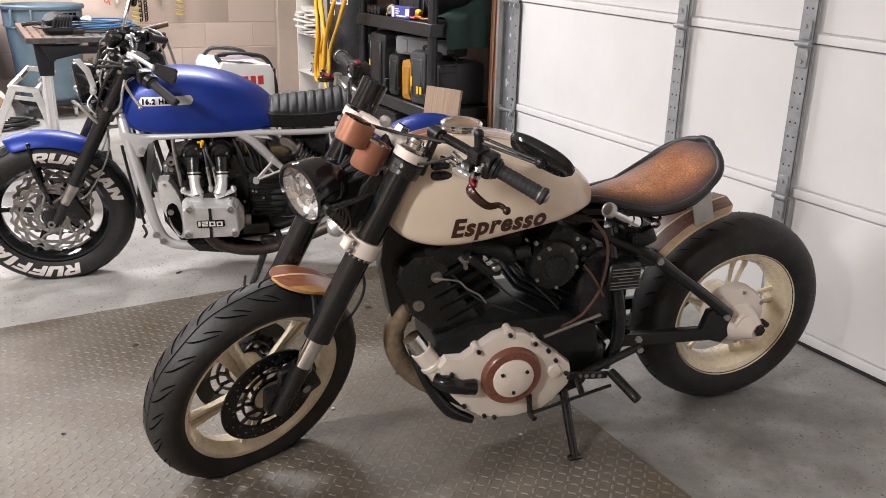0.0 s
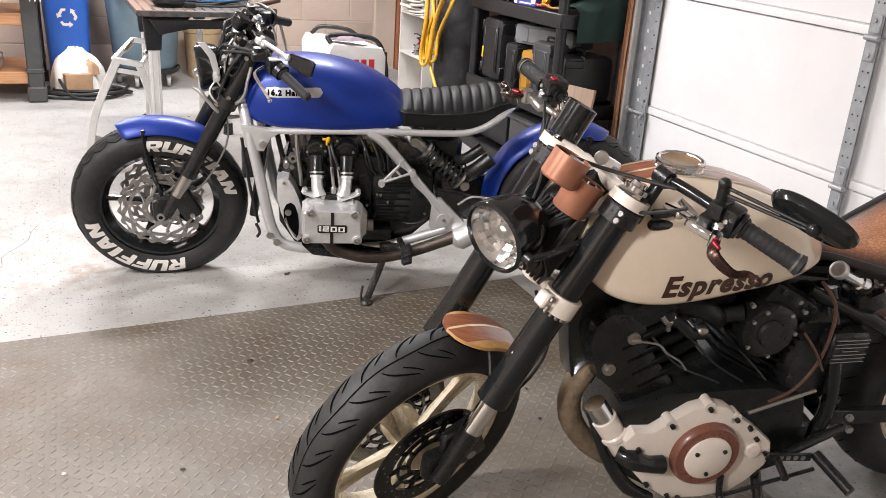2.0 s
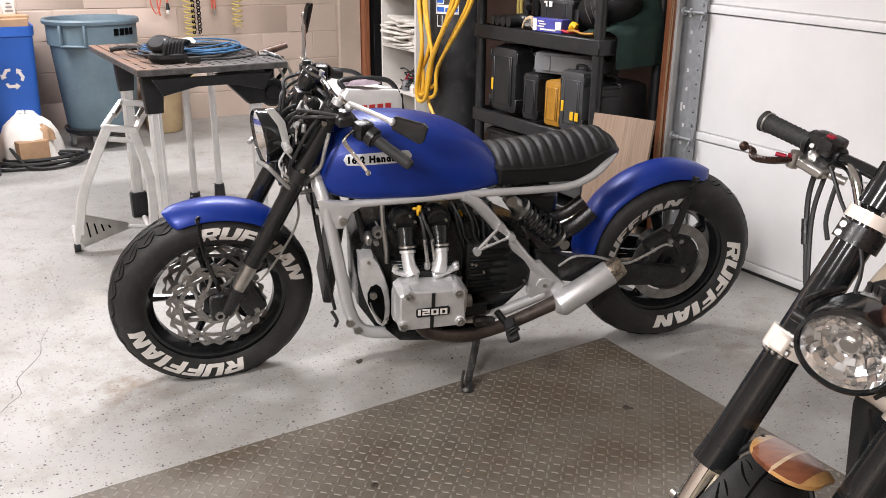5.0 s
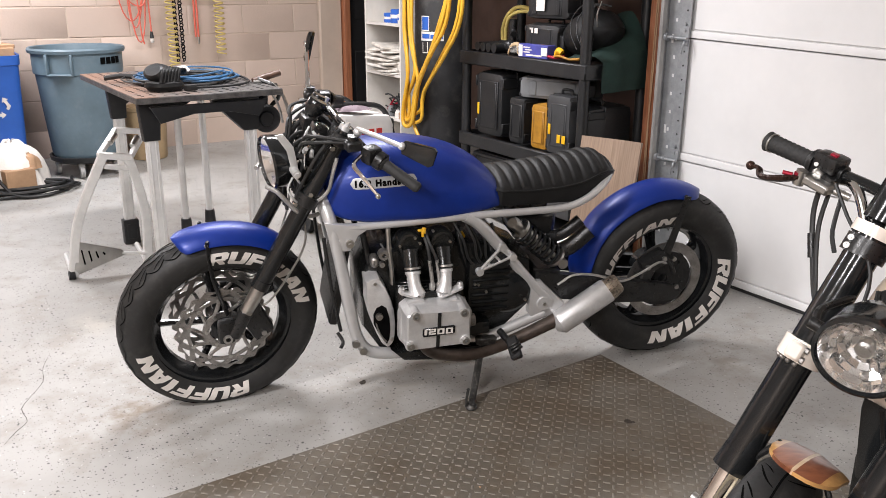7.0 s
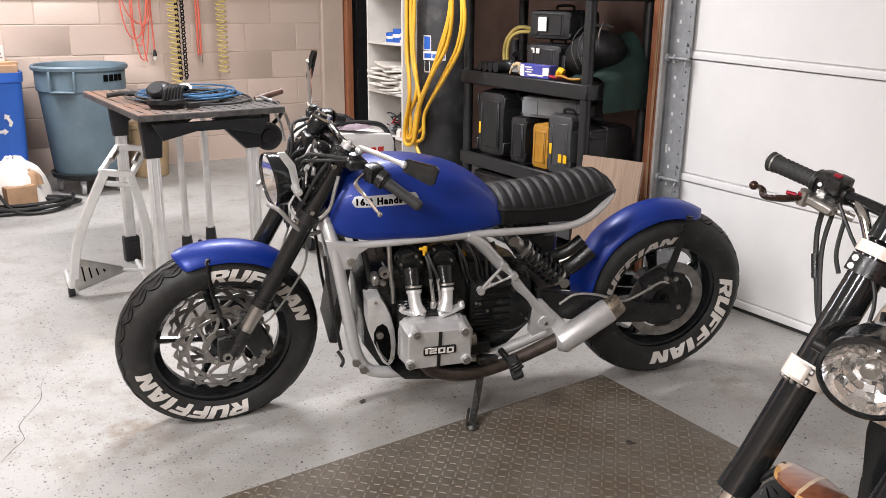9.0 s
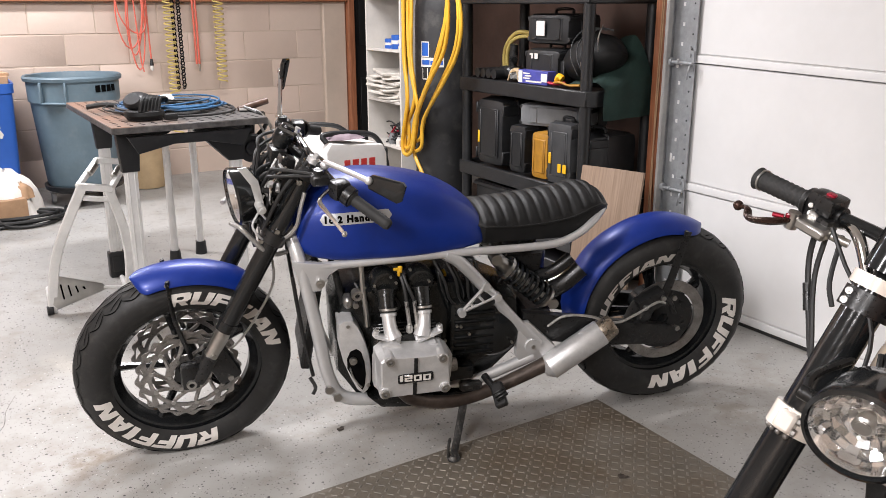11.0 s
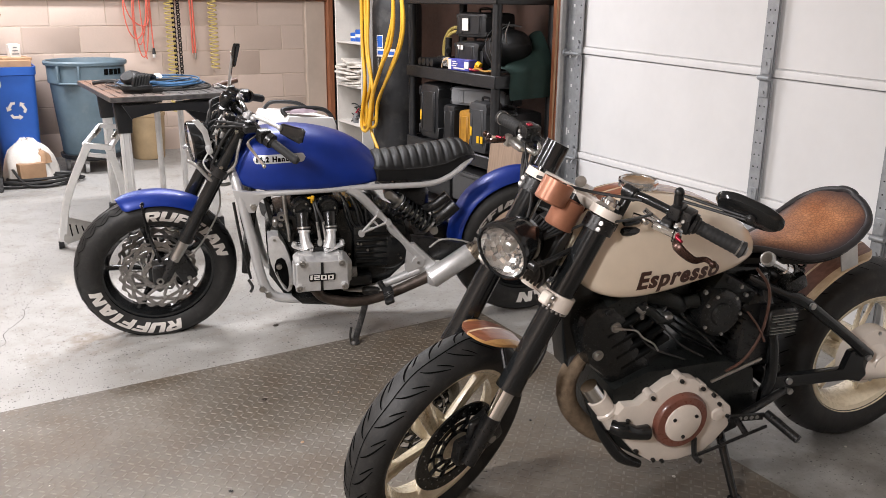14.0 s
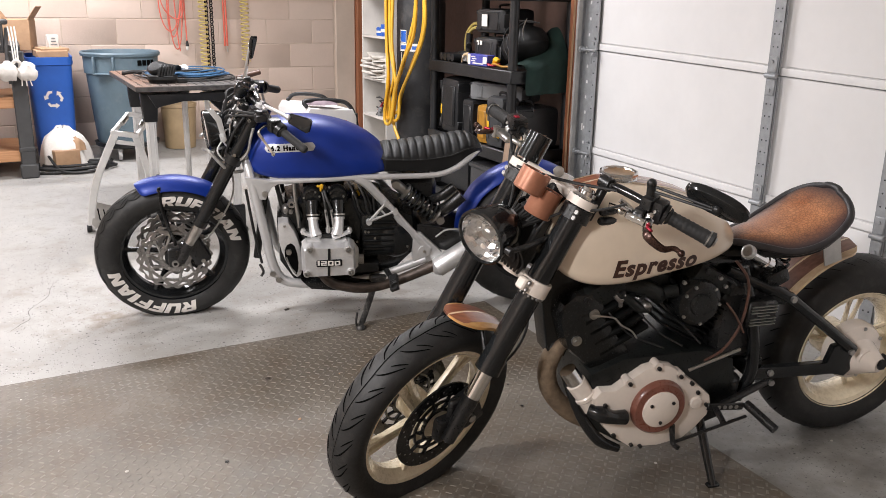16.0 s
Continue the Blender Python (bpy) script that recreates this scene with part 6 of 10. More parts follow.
        pieces("axle_end", bm, M_STEEL, ft, "bright hollow axle end", S)
        bm = bmesh.new()
        tube(bm, [axle + Vector((-0.01, y * 0.80, 0.07)), axle + Vector((0.025, y * 0.66, 0.20)), axle + Vector((0.035, y * 0.62, 0.335))], 0.0085, 8, 3, True, 0.5)
        part("mudguard_stay", bm, M_SATIN, fk, "black mudguard stay", S)
    for nm, d in (("upper_yoke", 0.0), ("lower_yoke", 0.215)):
        bm = bmesh.new()
        for s in (1, -1):
            rod(bm, leg(0.108 * s, d - 0.018), leg(0.108 * s, d + 0.018), 0.037, seg=22)
            tube(bm, [leg(0.10 * s, d), leg(0.05 * s, d) - fw * 0.02, leg(0, d) - fw * 0.04], 0.026, 10, 3, True, 0.65)
        rod(bm, leg(0, d - 0.02) - fw * 0.045, leg(0, d + 0.02) - fw * 0.045, 0.032, seg=20)
        part(nm, bm, M_SATIN, bike, "dark yoke", S)
    # blue front mudguard
    def blade(name, c, r, a0, a1, hw, drop, label, xf, nose, tail, ends=0.0):
        bm = bmesh.new()
        rings, n, m = [], 30, 13
        for k in range(n + 1):
            t = k / n
            a = radians(a0 + (a1 - a0) * t)
            half = hw
            if t < nose:
                half *= math.sqrt(max(0.02, 1 - (1 - t / nose) ** 2))
            if t > 1 - tail:
                half *= math.sqrt(max(0.02, 1 - ((t - 1 + tail) / tail) ** 2))
            outer = [(u, 0) for u in np.linspace(-1, 1, m)]
            ring = []
            for u, dd in outer + [(u, -0.003) for u in np.linspace(1, -1, m)]:
                rr = r - drop * abs(u) ** 2.4 * (half / hw) + dd - ends * (max(0.0, (t - 0.70) / 0.30) ** 1.5 + max(0.0, (0.35 - t) / 0.35))
                ring.append(Vector((c[0] + rr * math.cos(a), u * half, c[2] + rr * math.sin(a))))
            rings.append(ring)
        ring_loft(bm, rings)
        return part(name, bm, M_BLUE, bike, label, xf, 60)
    fm = blade("front_mudguard", axle, 0.354, 68, 126, 0.070, 0.036, "satin blue front mudguard", S, 0.10, 0.1)
    bm = bmesh.new()
    rod(bm, axle + Vector((0.038, 0.066, 0.322)), axle + Vector((0.038, 0.072, 0.322)), 0.006, seg=10)
    part("mudguard_rivet", bm, M_STEEL, fm, "", S)
    rm = blade("rear_mudguard", rc, 0.374, 4, 111, 0.084, 0.040, "satin blue rear mudguard", None, 0.02, 0.16, 0.022)
    bm = bmesh.new()
    slab(bm, [(rc.x + x, rc.z + z) for x, z in ((-0.040, 0.338), (-0.016, 0.342), (0.024, 0.17), (0.052, 0.085), (0.020, 0.07), (-0.004, 0.16))], rc.y + 0.102, rc.y + 0.107, 0.001)
    tube(bm, [rc + Vector((-0.027, 0.092, 0.335)), rc + Vector((-0.026, 0.106, 0.325))], 0.008, 8)
    rod(bm, rc + Vector((-0.028, 0.088, 0.335)), rc + Vector((-0.028, 0.099, 0.335)), 0.005, seg=8)
    part("rear_mudguard_stay", bm, M_SATIN, bike, "black mudguard stay")

    # headlamp
    M_WHITEALU = mat("pale_satin_alloy", (0.62, 0.62, 0.61), 0.42, 0.4, 0.06, 20)
    hc = Vector((1.430, 0, 0.863))
    sm = Matrix.Translation(hc) @ Matrix.Diagonal((1.08, 0.93, 0.93, 1)) @ Matrix.Translation(-hc)
    hx = Vector((1, 0.08, -0.06)).normalized()
    bm = bmesh.new()
    lathe(bm, [(0.002, -0.080), (0.05, -0.074), (0.082, -0.05), (0.091, -0.01), (0.093, 0.008), (0.088, 0.014), (0.087, 0.004)], hc, hx, 40)
    bmesh.ops.transform(bm, matrix=sm, verts=bm.verts)
    hl = part("headlamp", bm, M_BLACK, bike, "round headlamp in a black shell", S)
    bm = bmesh.new()
    lathe(bm, [(0.001, -0.045), (0.04, -0.036), (0.07, -0.012), (0.089, 0.006)], hc, hx, 40)
    bmesh.ops.transform(bm, matrix=sm, verts=bm.verts)
    part("reflector", bm, M_REFLECT, hl, "bright reflector", S)
    bm = bmesh.new()
    lathe(bm, [(0.089, 0.004), (0.075, 0.016), (0.04, 0.026), (0.001, 0.029)], hc, hx, 36)
    bmesh.ops.transform(bm, matrix=sm, verts=bm.verts)
    ln = part("lens", bm, M_LENS, hl, "clear glass lens", S)
    ln.visible_shadow = False
    bm = bmesh.new()
    rod(bm, hc - hx * 0.03, hc + hx * 0.002, 0.010, seg=10)
    for k in range(30):
        a = k * 2.39996
        r = 0.08 * math.sqrt((k + 0.5) / 30)
        box(bm, hc + hx * (-0.040 + 5.0 * r * r) + Vector((0, r * math.cos(a), r * math.sin(a))), (0.004, 0.012, 0.009), 0, Matrix.Rotation(a, 3, "X") @ Matrix.Rotation(0.5 * math.sin(k * 2.1), 3, "Z"))
    bmesh.ops.transform(bm, matrix=sm, verts=bm.verts)
    part("reflector_facet", bm, M_REFLECT, hl, "", S)
    for s in (1, -1):
        bm = bmesh.new()
        if s > 0:
            slab(bm, [(1.436, 0.986), (1.412, 0.988), (1.381, 0.944), (1.366, 0.862), (1.386, 0.856), (1.402, 0.932)], 0.084, 0.089, 0.001)
        rod(bm, (1.381, 0.075 * s, 0.868), (1.381, 0.122 * s, 0.868), 0.013, seg=14)
        rod(bm, (1.381, 0.118 * s, 0.868), (1.381, 0.128 * s, 0.868), 0.008, seg=6)
        part("headlamp_bracket", bm, M_WHITEALU, bike, "bright headlamp bracket", S)
        bm = bmesh.new()
        rod(bm, leg(0.085 * s, 0.09), hc + Vector((-0.06, 0.082 * s, 0.05)), 0.008, seg=8)
        tube(bm, [leg(0.09 * s, 0.02) + fw * 0.03, leg(0.06 * s, 0.05) + fw * 0.07, leg(0.085 * s, 0.12) + fw * 0.055, leg(0.05 * s, 0.2) + fw * 0.03], 0.007, 8, 4)
        tube(bm, [leg(0.12 * s, -0.03) + fw * 0.02, leg(0.135 * s, 0.06) + fw * 0.05, leg(0.12 * s, 0.16) + fw * 0.045, leg(0.08 * s, 0.25) + fw * 0.02], 0.006, 8, 4)
        pieces("lamp_wiring", bm, M_HOSE, bike, "black wiring behind the headlamp", S)
        bm = bmesh.new()
        bolts(bm, [leg(0.13 * s, 0.03) + fw * 0.02, leg(0.13 * s, 0.19) + fw * 0.01, leg(0.06 * s, 0.0) + fw * 0.06, leg(0.07 * s, 0.14) + fw * 0.075, leg(0.11 * s, 0.24) + fw * 0.03], 0.008, 0.010 * s, seg=10)
        tube(bm, [leg(0.075 * s, 0.02) + fw * 0.05, leg(0.095 * s, 0.07) + fw * 0.075, leg(0.10 * s, 0.13) + fw * 0.05], 0.0045, 8, 3)
        pieces("clamp_bolt", bm, M_CHROME, bike, "bright clamp bolt", S)
    # wiring block, clamps and hose unions packed between the fork legs
    bm = bmesh.new()
    for k, (y, d, f, sx, sy, sz) in enumerate(((0.0, 0.10, 0.005, 0.060, 0.130, 0.120), (0.045, 0.02, 0.045, 0.045, 0.050, 0.050), (-0.05, 0.04, 0.04, 0.05, 0.06, 0.07), (0.02, 0.17, 0.03, 0.05, 0.09, 0.06))):
        box(bm, leg(y, d) + fw * f, (sx, sy, sz), 0.010, Matrix.Rotation(radians(-28 + 9 * k), 3, "Y"), 2)
    pieces("wiring_block", bm, M_SATIN, bike, "black wiring block between the fork legs", S)
    bm = bmesh.new()
    ru = random.Random(14)
    for k in range(12):
        p = leg(ru.uniform(-0.02, 0.105), ru.uniform(-0.02, 0.23)) + fw * ru.uniform(0.045, 0.080)
        q = p + Vector((ru.uniform(-0.012, 0.012), ru.uniform(0.006, 0.022), ru.uniform(-0.022, 0.022)))
        rod(bm, p, q, ru.uniform(0.0045, 0.0085), seg=8)
    for k in range(4):
        p = leg(0.03 + 0.022 * k, 0.02 + 0.05 * k) + fw * 0.07
        tube(bm, [p, p + Vector((0.02, 0.015, -0.03)), p + Vector((0.005, 0.03, -0.06)), p + Vector((-0.02, 0.02, -0.085))], 0.0035, 6, 4)
    pieces("hose_union", bm, M_ALU, bike, "bright hose union", S)
    bm = bmesh.new()
    for s, z in ((1, 0.0), (-1, 0.0), (1, 0.02), (-1, 0.03)):
        tube(bm, [Vector((1.22, 0.19 * s, 0.985)), Vector((1.33, 0.13 * s, 0.99 - z)), leg(0.07 * s, 0.06 + z) + fw * 0.085, leg(0.02 * s, 0.2 + z) + fw * 0.05, leg(-0.02 * s, 0.30) + fw * 0.0], 0.0052, 7, 5)
    for k in range(8):
        y = -0.07 + 0.02 * k
        tube(bm, [leg(y, 0.03) + fw * 0.03, leg(y * 0.8, 0.09) + fw * (0.06 + 0.012 * (k % 3)), leg(y, 0.16) + fw * 0.04, leg(y, 0.23) + fw * 0.02], 0.005, 6, 4)
    pieces("control_cable", bm, M_HOSE, bike, "black cables round the headlamp", S)
    bm = bmesh.new()
    for s in (1, -1):
        tube(bm, [(1.462, 0.070 * s, 0.815), (1.440, 0.105 * s, 0.812), (1.412, 0.118 * s, 0.780), (1.385, 0.125 * s, 0.748), (1.350, 0.118 * s, 0.722), (1.310, 0.10 * s, 0.715)], 0.0070, 8, 5)
        tube(bm, [(1.262, 0.135 * s, 0.915), (1.277, 0.142 * s, 0.868), (1.290, 0.142 * s, 0.815), (1.318, 0.135 * s, 0.782), (1.345, 0.11 * s, 0.765)], 0.0060, 8, 5)
        tube(bm, [leg(0.06 * s, 0.24), leg(0.11 * s, 0.34) - fw * 0.06, leg(0.10 * s, 0.47) - fw * 0.075, leg(0.09 * s, 0.60) - fw * 0.06, axle + Vector((-0.09, 0.10 * s, 0.11))], 0.0038, 7, 5)
    pieces("brake_hose", bm, M_BRAID, bike, "pale braided brake hoses", S)
    bm = bmesh.new()
    for p, r in ((leg(0.0, -0.03) + fw * 0.07, 0.030), (leg(-0.055, -0.035) + fw * 0.05, 0.022)):
        lathe(bm, [(0.001, 0.03), (r * 0.9, 0.03), (r, 0.024), (r, 0), (r * 0.7, -0.02), (0.001, -0.03)], p, -dn, 22)
    pieces("gauge", bm, M_BLACK, bike, "small black gauge", S)
    bm = bmesh.new()
    bolts(bm, [leg(0.108 * s, -0.03) for s in (1, -1)], 0.020, 0.014, -dn, 12)
    bolts(bm, [leg(0.108 * s, -0.04) for s in (1, -1)], 0.009, 0.018, -dn, 8)
    pieces("fork_cap", bm, M_ALU, bike, "bright fork cap", S)

    # bars
    for s in (1, -1):
        bm = bmesh.new()
        a, b = Vector((1.178, 0.255 * s, 0.955)), Vector((1.093, 0.362 * s, 0.902))
        tube(bm, [leg(0.0, -0.03) - fw * 0.01, leg(0.09 * s, -0.035) - fw * 0.005, a + Vector((0.02, -0.06 * s, 0.012)), a, b], 0.011, 12, 4)
        bar = part("handlebar", bm, M_BLACK, bike, "black handlebar", S)
        d = (b - a).normalized()
        L = (b - a).length
        bm = bmesh.new()
        lathe(bm, [(0.001, 0.018)] + [(0.0155 + 0.0013 * (k % 2) + (0.005 if k < 2 else 0), 0.02 + k * (L - 0.02) / 22) for k in range(23)] + [(0.012, L + 0.006), (0.001, L + 0.007)], a, d, 16)
        part("grip", bm, M_GRIP, bar, "black rubber grip", S)
        bm = bmesh.new()
        rod(bm, a + d * 0.0, a + d * 0.022, 0.028, seg=16)
        box(bm, a - d * 0.022, (0.05, 0.048, 0.052), 0.012, Matrix.Rotation(0.3 * s, 3, "Z"), 2)
        box(bm, a - d * 0.055 + Vector((0.028, 0, 0.012)), (0.05, 0.035, 0.032), 0.006)
        rod(bm, a - d * 0.058 + Vector((0.03, 0, 0.02)), a - d * 0.058 + Vector((0.03, 0, 0.040)), 0.014, seg=14)
        part("switch_block", bm, M_SATIN, bar, "black switch block and reservoir", S)
        bm = bmesh.new()
        p = a - d * 0.02 + Vector((0.035, 0, 0))
        lever(bm, [p, p + Vector((0.032, 0.035 * s, -0.010)), p + Vector((0.018, 0.085 * s, -0.030)), p + Vector((-0.010, 0.128 * s, -0.068))], [0.009, 0.008, 0.006, 0.0055], 0.0085)
        part("lever", bm, M_CHROME, bar, "bright lever", S)
    # mirrors
    for root, mc, along, face in ((Vector((1.22, 0.20, 1.010)), Vector((1.118, 0.408, 1.036)), Vector((-0.66, 0.72, -0.16)), Vector((-0.70, -0.62, -0.22))),
                                  (Vector((1.247, -0.230, 1.000)), Vector((1.196, -0.388, 1.092)), Vector((-0.22, -0.12, 0.95)), Vector((-0.86, 0.50, -0.15)))):
        along = along.normalized()
        face = (face - along * face.dot(along)).normalized()
        side = along.cross(face)
        bm = bmesh.new()
        rings = []
        for sc, q in ((0.8, -0.010), (1, -0.006), (1, 0.004), (0.95, 0.006)):
            rings.append([mc + along * u * sc + side * w * sc + face * q for u, w in ((-0.048, -0.009), (-0.042, -0.022), (0.043, -0.029), (0.053, -0.021), (0.053, 0.021), (0.043, 0.028), (-0.042, 0.016), (-0.048, 0.009))])
        ring_loft(bm, rings)
        mir = part("mirror", bm, M_BLACK, bike, "angular black bar mirror", S, 25)
        bm = bmesh.new()
        f = [mc + along * u * 0.9 + side * w * 0.88 + face * 0.0068 for u, w in ((-0.043, -0.009), (0.050, -0.024), (0.050, 0.022), (-0.043, 0.009))]
        bm.faces.new([bm.verts.new(p) for p in f])
        part("mirror_glass", bm, M_MIRROR, mir, "", S)
        bm = bmesh.new()
        joint = mc - along * (0.045 if mc.y > 0 else -0.010) - face * 0.012
        tube(bm, [root, root + Vector((0, 0, 0.02)), joint], 0.0075, 8, 2)
        ball(bm, root + Vector((0, 0, 0.01)), 0.013, 10)
        ball(bm, joint, 0.011, 10)
        part("mirror_stem", bm, M_ALU if mc.y > 0 else M_CHROME, mir, "", S)

    # tank, plate, seat
    bm = bmesh.new()
    ring_loft(bm, [tank_ring(*r, belly=0.20) for r in spread(B_TANK, 4)])
    tank = part("fuel_tank", bm, M_BLUE, bike, "satin blue fuel tank", sharp=50)
    def on_side(x, z, lift):
        return Vector((x, tank_side(B_TANK, x, z, 0.20) + lift, z))
    bm = bmesh.new()
    rws = []
    L, hz = 0.205, 0.0165
    for k in range(25):
        u = k / 24
        e = min(u, 1 - u) * L
        h = hz if e > hz else math.sqrt(max(1e-6, hz * hz - (hz - e) ** 2)) + 0.0005
        x, z = 1.200 - u * L, 0.817 + 0.012 * u
        rws.append([bm.verts.new(on_side(x, z + w * h, 0.0022)) for w in (-1, -0.5, 0, 0.5, 1)])
    for a, b in zip(rws, rws[1:]):
        for i in range(4):
            bm.faces.new((a[i], a[i + 1], b[i + 1], b[i]))
    plate = part("tank_plate", bm, mat("brushed_plate", (0.46, 0.47, 0.48), 0.35, 0.4, 0.05, 20), tank, "pale rounded tank plate")
    for words, x in (("16.2 Hands", 1.191),):
        bm = text_mesh(words, 0.026, 0.0, 0.0, 0.0017, 1.22)
        bmesh.ops.subdivide_edges(bm, edges=[e for e in bm.edges if e.calc_length() > 0.015], cuts=1)
        side_words(bm, B_TANK, x, 0.8085, 0.058, 0.0036, 0.20)
        part("plate_words", bm, M_GROOVE, plate, "dark plate lettering")
    # seat with cross ribs
    prof = [(0.738, 0.782), (0.700, 0.792), (0.60, 0.805), (0.50, 0.818), (0.42, 0.830), (0.36, 0.838), (0.32, 0.835), (0.285, 0.812), (0.268, 0.785)]
    edge = [(0.738, 0.764), (0.700, 0.761), (0.60, 0.757), (0.50, 0.762), (0.42, 0.776), (0.36, 0.800), (0.32, 0.805), (0.285, 0.792), (0.268, 0.778)]
    bm = bmesh.new()
    rings = []
    xs = np.linspace(0.738, 0.268, 150)
    for x in xs:
        px = [p[0] for p in prof][::-1]
        zt = float(np.interp(x, px, [p[1] for p in prof][::-1]))
        ze = float(np.interp(x, px, [p[1] for p in edge][::-1]))
        hw = 0.128 * (1 if x > 0.40 else math.sqrt(max(0.04, 1 - ((0.40 - x) / 0.137) ** 2 * 0.93))) * (1 if x < 0.70 else 1 - 0.25 * (x - 0.70) / 0.038)
        wave = -0.0055 * (0.5 + 0.5 * math.cos(2 * math.pi * (0.738 - x) / 0.036)) ** 3
        ring = []
        for u in np.linspace(-1, 1, 15):
            z = zt + (ze - zt) * abs(u) ** 2.2 + wave * (1 - abs(u) ** 6)
            ring.append(Vector((x, u * hw, z)))
        ring += [Vector((x, hw * 1.01, ze - 0.012)), Vector((x, hw * 0.97, min(ze - 0.02, 0.704 + max(0, 0.44 - x) * 0.40))), Vector((x, -hw * 0.97, min(ze - 0.02, 0.704 + max(0, 0.44 - x) * 0.40))), Vector((x, -hw * 1.01, ze - 0.012))]
        rings.append(ring)
    ring_loft(bm, rings)
    seat = part("seat", bm, M_SEAT, bike, "black ribbed vinyl bench seat", sharp=70)
    bm = bmesh.new()
    tube(bm, [r[14] + Vector((0, 0.001, -0.004)) for r in rings[::6]], 0.004, 8, 1)
    tube(bm, [r[0] + Vector((0, -0.001, -0.004)) for r in rings[::6]], 0.004, 8, 1)
    part("seat_piping", bm, M_SEAT, seat)

    # silver frame
    def side_tube(pts, r, steps=3, flat=1.0, name="frame_tube"):
        for s in (1, -1):
            bm = bmesh.new()
            tube(bm, [(x, y * s, z) for x, y, z in pts], r, 14, steps, True, flat)
            part(name, bm, M_FRAME, bike, "silver painted frame tube")
    side_tube([(1.262, 0.145, 0.676), (1.15, 0.150, 0.678), (1.00, 0.152, 0.683), (0.86, 0.152, 0.688), (0.74, 0.150, 0.690), (0.60, 0.148, 0.690), (0.48, 0.145, 0.694), (0.41, 0.141, 0.716), (0.362, 0.130, 0.744), (0.318, 0.098, 0.768), (0.286, 0.05, 0.778), (0.278, -0.001, 0.779)], 0.0125, 3, name="seat_rail")
    side_tube([(1.285, 0.045, 0.80), (1.278, 0.10, 0.750), (1.258, 0.140, 0.672), (1.232, 0.146, 0.54), (1.207, 0.146, 0.39), (1.185, 0.146, 0.285), (1.150, 0.146, 0.222), (1.085, 0.146, 0.200), (0.98, 0.14, 0.195)], 0.0205, 4, name="down_tube")
    side_tube([(0.83, 0.150, 0.685), (0.78, 0.150, 0.655), (0.70, 0.150, 0.565), (0.60, 0.150, 0.445), (0.51, 0.148, 0.345)], [0.020, 0.023, 0.022, 0.021, 0.024], 3, 0.75, "diagonal_tube")
    for s in (1, -1):
        bm = bmesh.new()
        y = 0.150 * s
        slab(bm, [(1.285, 0.700), (1.215, 0.690), (1.13, 0.682), (1.18, 0.650), (1.205, 0.60), (1.262, 0.60)], y - 0.010, y + 0.010, 0.004)
        part("head_gusset", bm, M_FRAME, bike, "silver frame gusset")
        bm = bmesh.new()
        slab(bm, [(0.58, 0.43), (0.545, 0.43), (0.45, 0.335), (0.47, 0.30), (0.56, 0.275), (0.585, 0.31)], y - 0.012, y + 0.012, 0.004)
        rod(bm, (0.53, y - 0.02, 0.345), (0.53, y + 0.02 * s, 0.345), 0.026, seg=22)
        part("pivot_plate", bm, M_FRAME, bike, "silver pivot plate")
        bm = bmesh.new()
        tube(bm, [(0.52, y, 0.30), (0.62, 0.150 * s, 0.262), (0.74, 0.150 * s, 0.222), (0.86, 0.14 * s, 0.20)], 0.018, 12, 3)
        part("lower_rail", bm, M_FRAME, bike, "silver lower frame tube")
    bm = bmesh.new()
    rod(bm, Vector(B_STEM) + dn * -0.01, Vector(B_STEM) + dn * 0.24, 0.036, seg=20)
    tube(bm, [(1.22, 0, 0.85), (1.05, 0, 0.75), (0.80, 0, 0.70), (0.62, 0, 0.69)], 0.03, 12, 3)
    for s in (1, -1):
        rod(bm, (1.16, 0.11 * s, 0.65), (1.10, 0.11 * s, 0.35), 0.01, seg=8)
    part("backbone", bm, M_SATIN, bike, "dark frame backbone")
    bm = bmesh.new()
    bolts(bm, [(1.207, 0.160, 0.628), (1.165, 0.166, 0.232), (1.19, 0.166, 0.262)], 0.013, 0.010, seg=16)
    bolts(bm, [(1.207, 0.170, 0.628), (0.53, 0.168, 0.345)], 0.007, 0.006)
    pieces("frame_bolt", bm, M_STEEL, bike, "bright frame bolts")
    # triangular pierced bracket
    bm = bmesh.new()
    a, b, c = (0.775, 0.166, 0.492), (0.700, 0.166, 0.578), (0.662, 0.166, 0.538)
    for p, q in ((a, b), (b, c), (a, c)):
        tube(bm, [p, q], 0.008, 8, 1, True, 0.7)
    for k in (0.35, 0.65):
        tube(bm, [Vector(a).lerp(Vector(b), k), Vector(a).lerp(Vector(c), k)], 0.0055, 8)
    for p in (a, b, c):
        rod(bm, Vector(p) - Vector((0, 0.012, 0)), Vector(p) + Vector((0, 0.012, 0)), 0.013, seg=16)
    part("foot_hanger", bm, M_ALU, bike, "pierced triangular alloy bracket")

    # engine
    bm = bmesh.new()
    slab(bm, [(1.13, 0.56), (0.90, 0.60), (0.72, 0.57), (0.58, 0.50), (0.56, 0.34), (0.66, 0.24), (0.86, 0.205), (1.10, 0.205), (1.16, 0.30), (1.165, 0.48)], -0.13, 0.13, 0.02)
    box(bm, (0.73, 0.12, 0.42), (0.16, 0.08, 0.20), 0.02, segs=2)
    part("crankcase", bm, M_ENGINE, bike, "black engine block")
    bm = bmesh.new()
    lathe(bm, [(0.085, 0.0), (0.085, 0.03), (0.06, 0.045), (0.001, 0.048)], (0.655, 0.12, 0.40), (0, 1, 0), 30)
    gb = part("gearbox_cover", bm, M_BLACK, bike, "black ribbed gearbox cover")
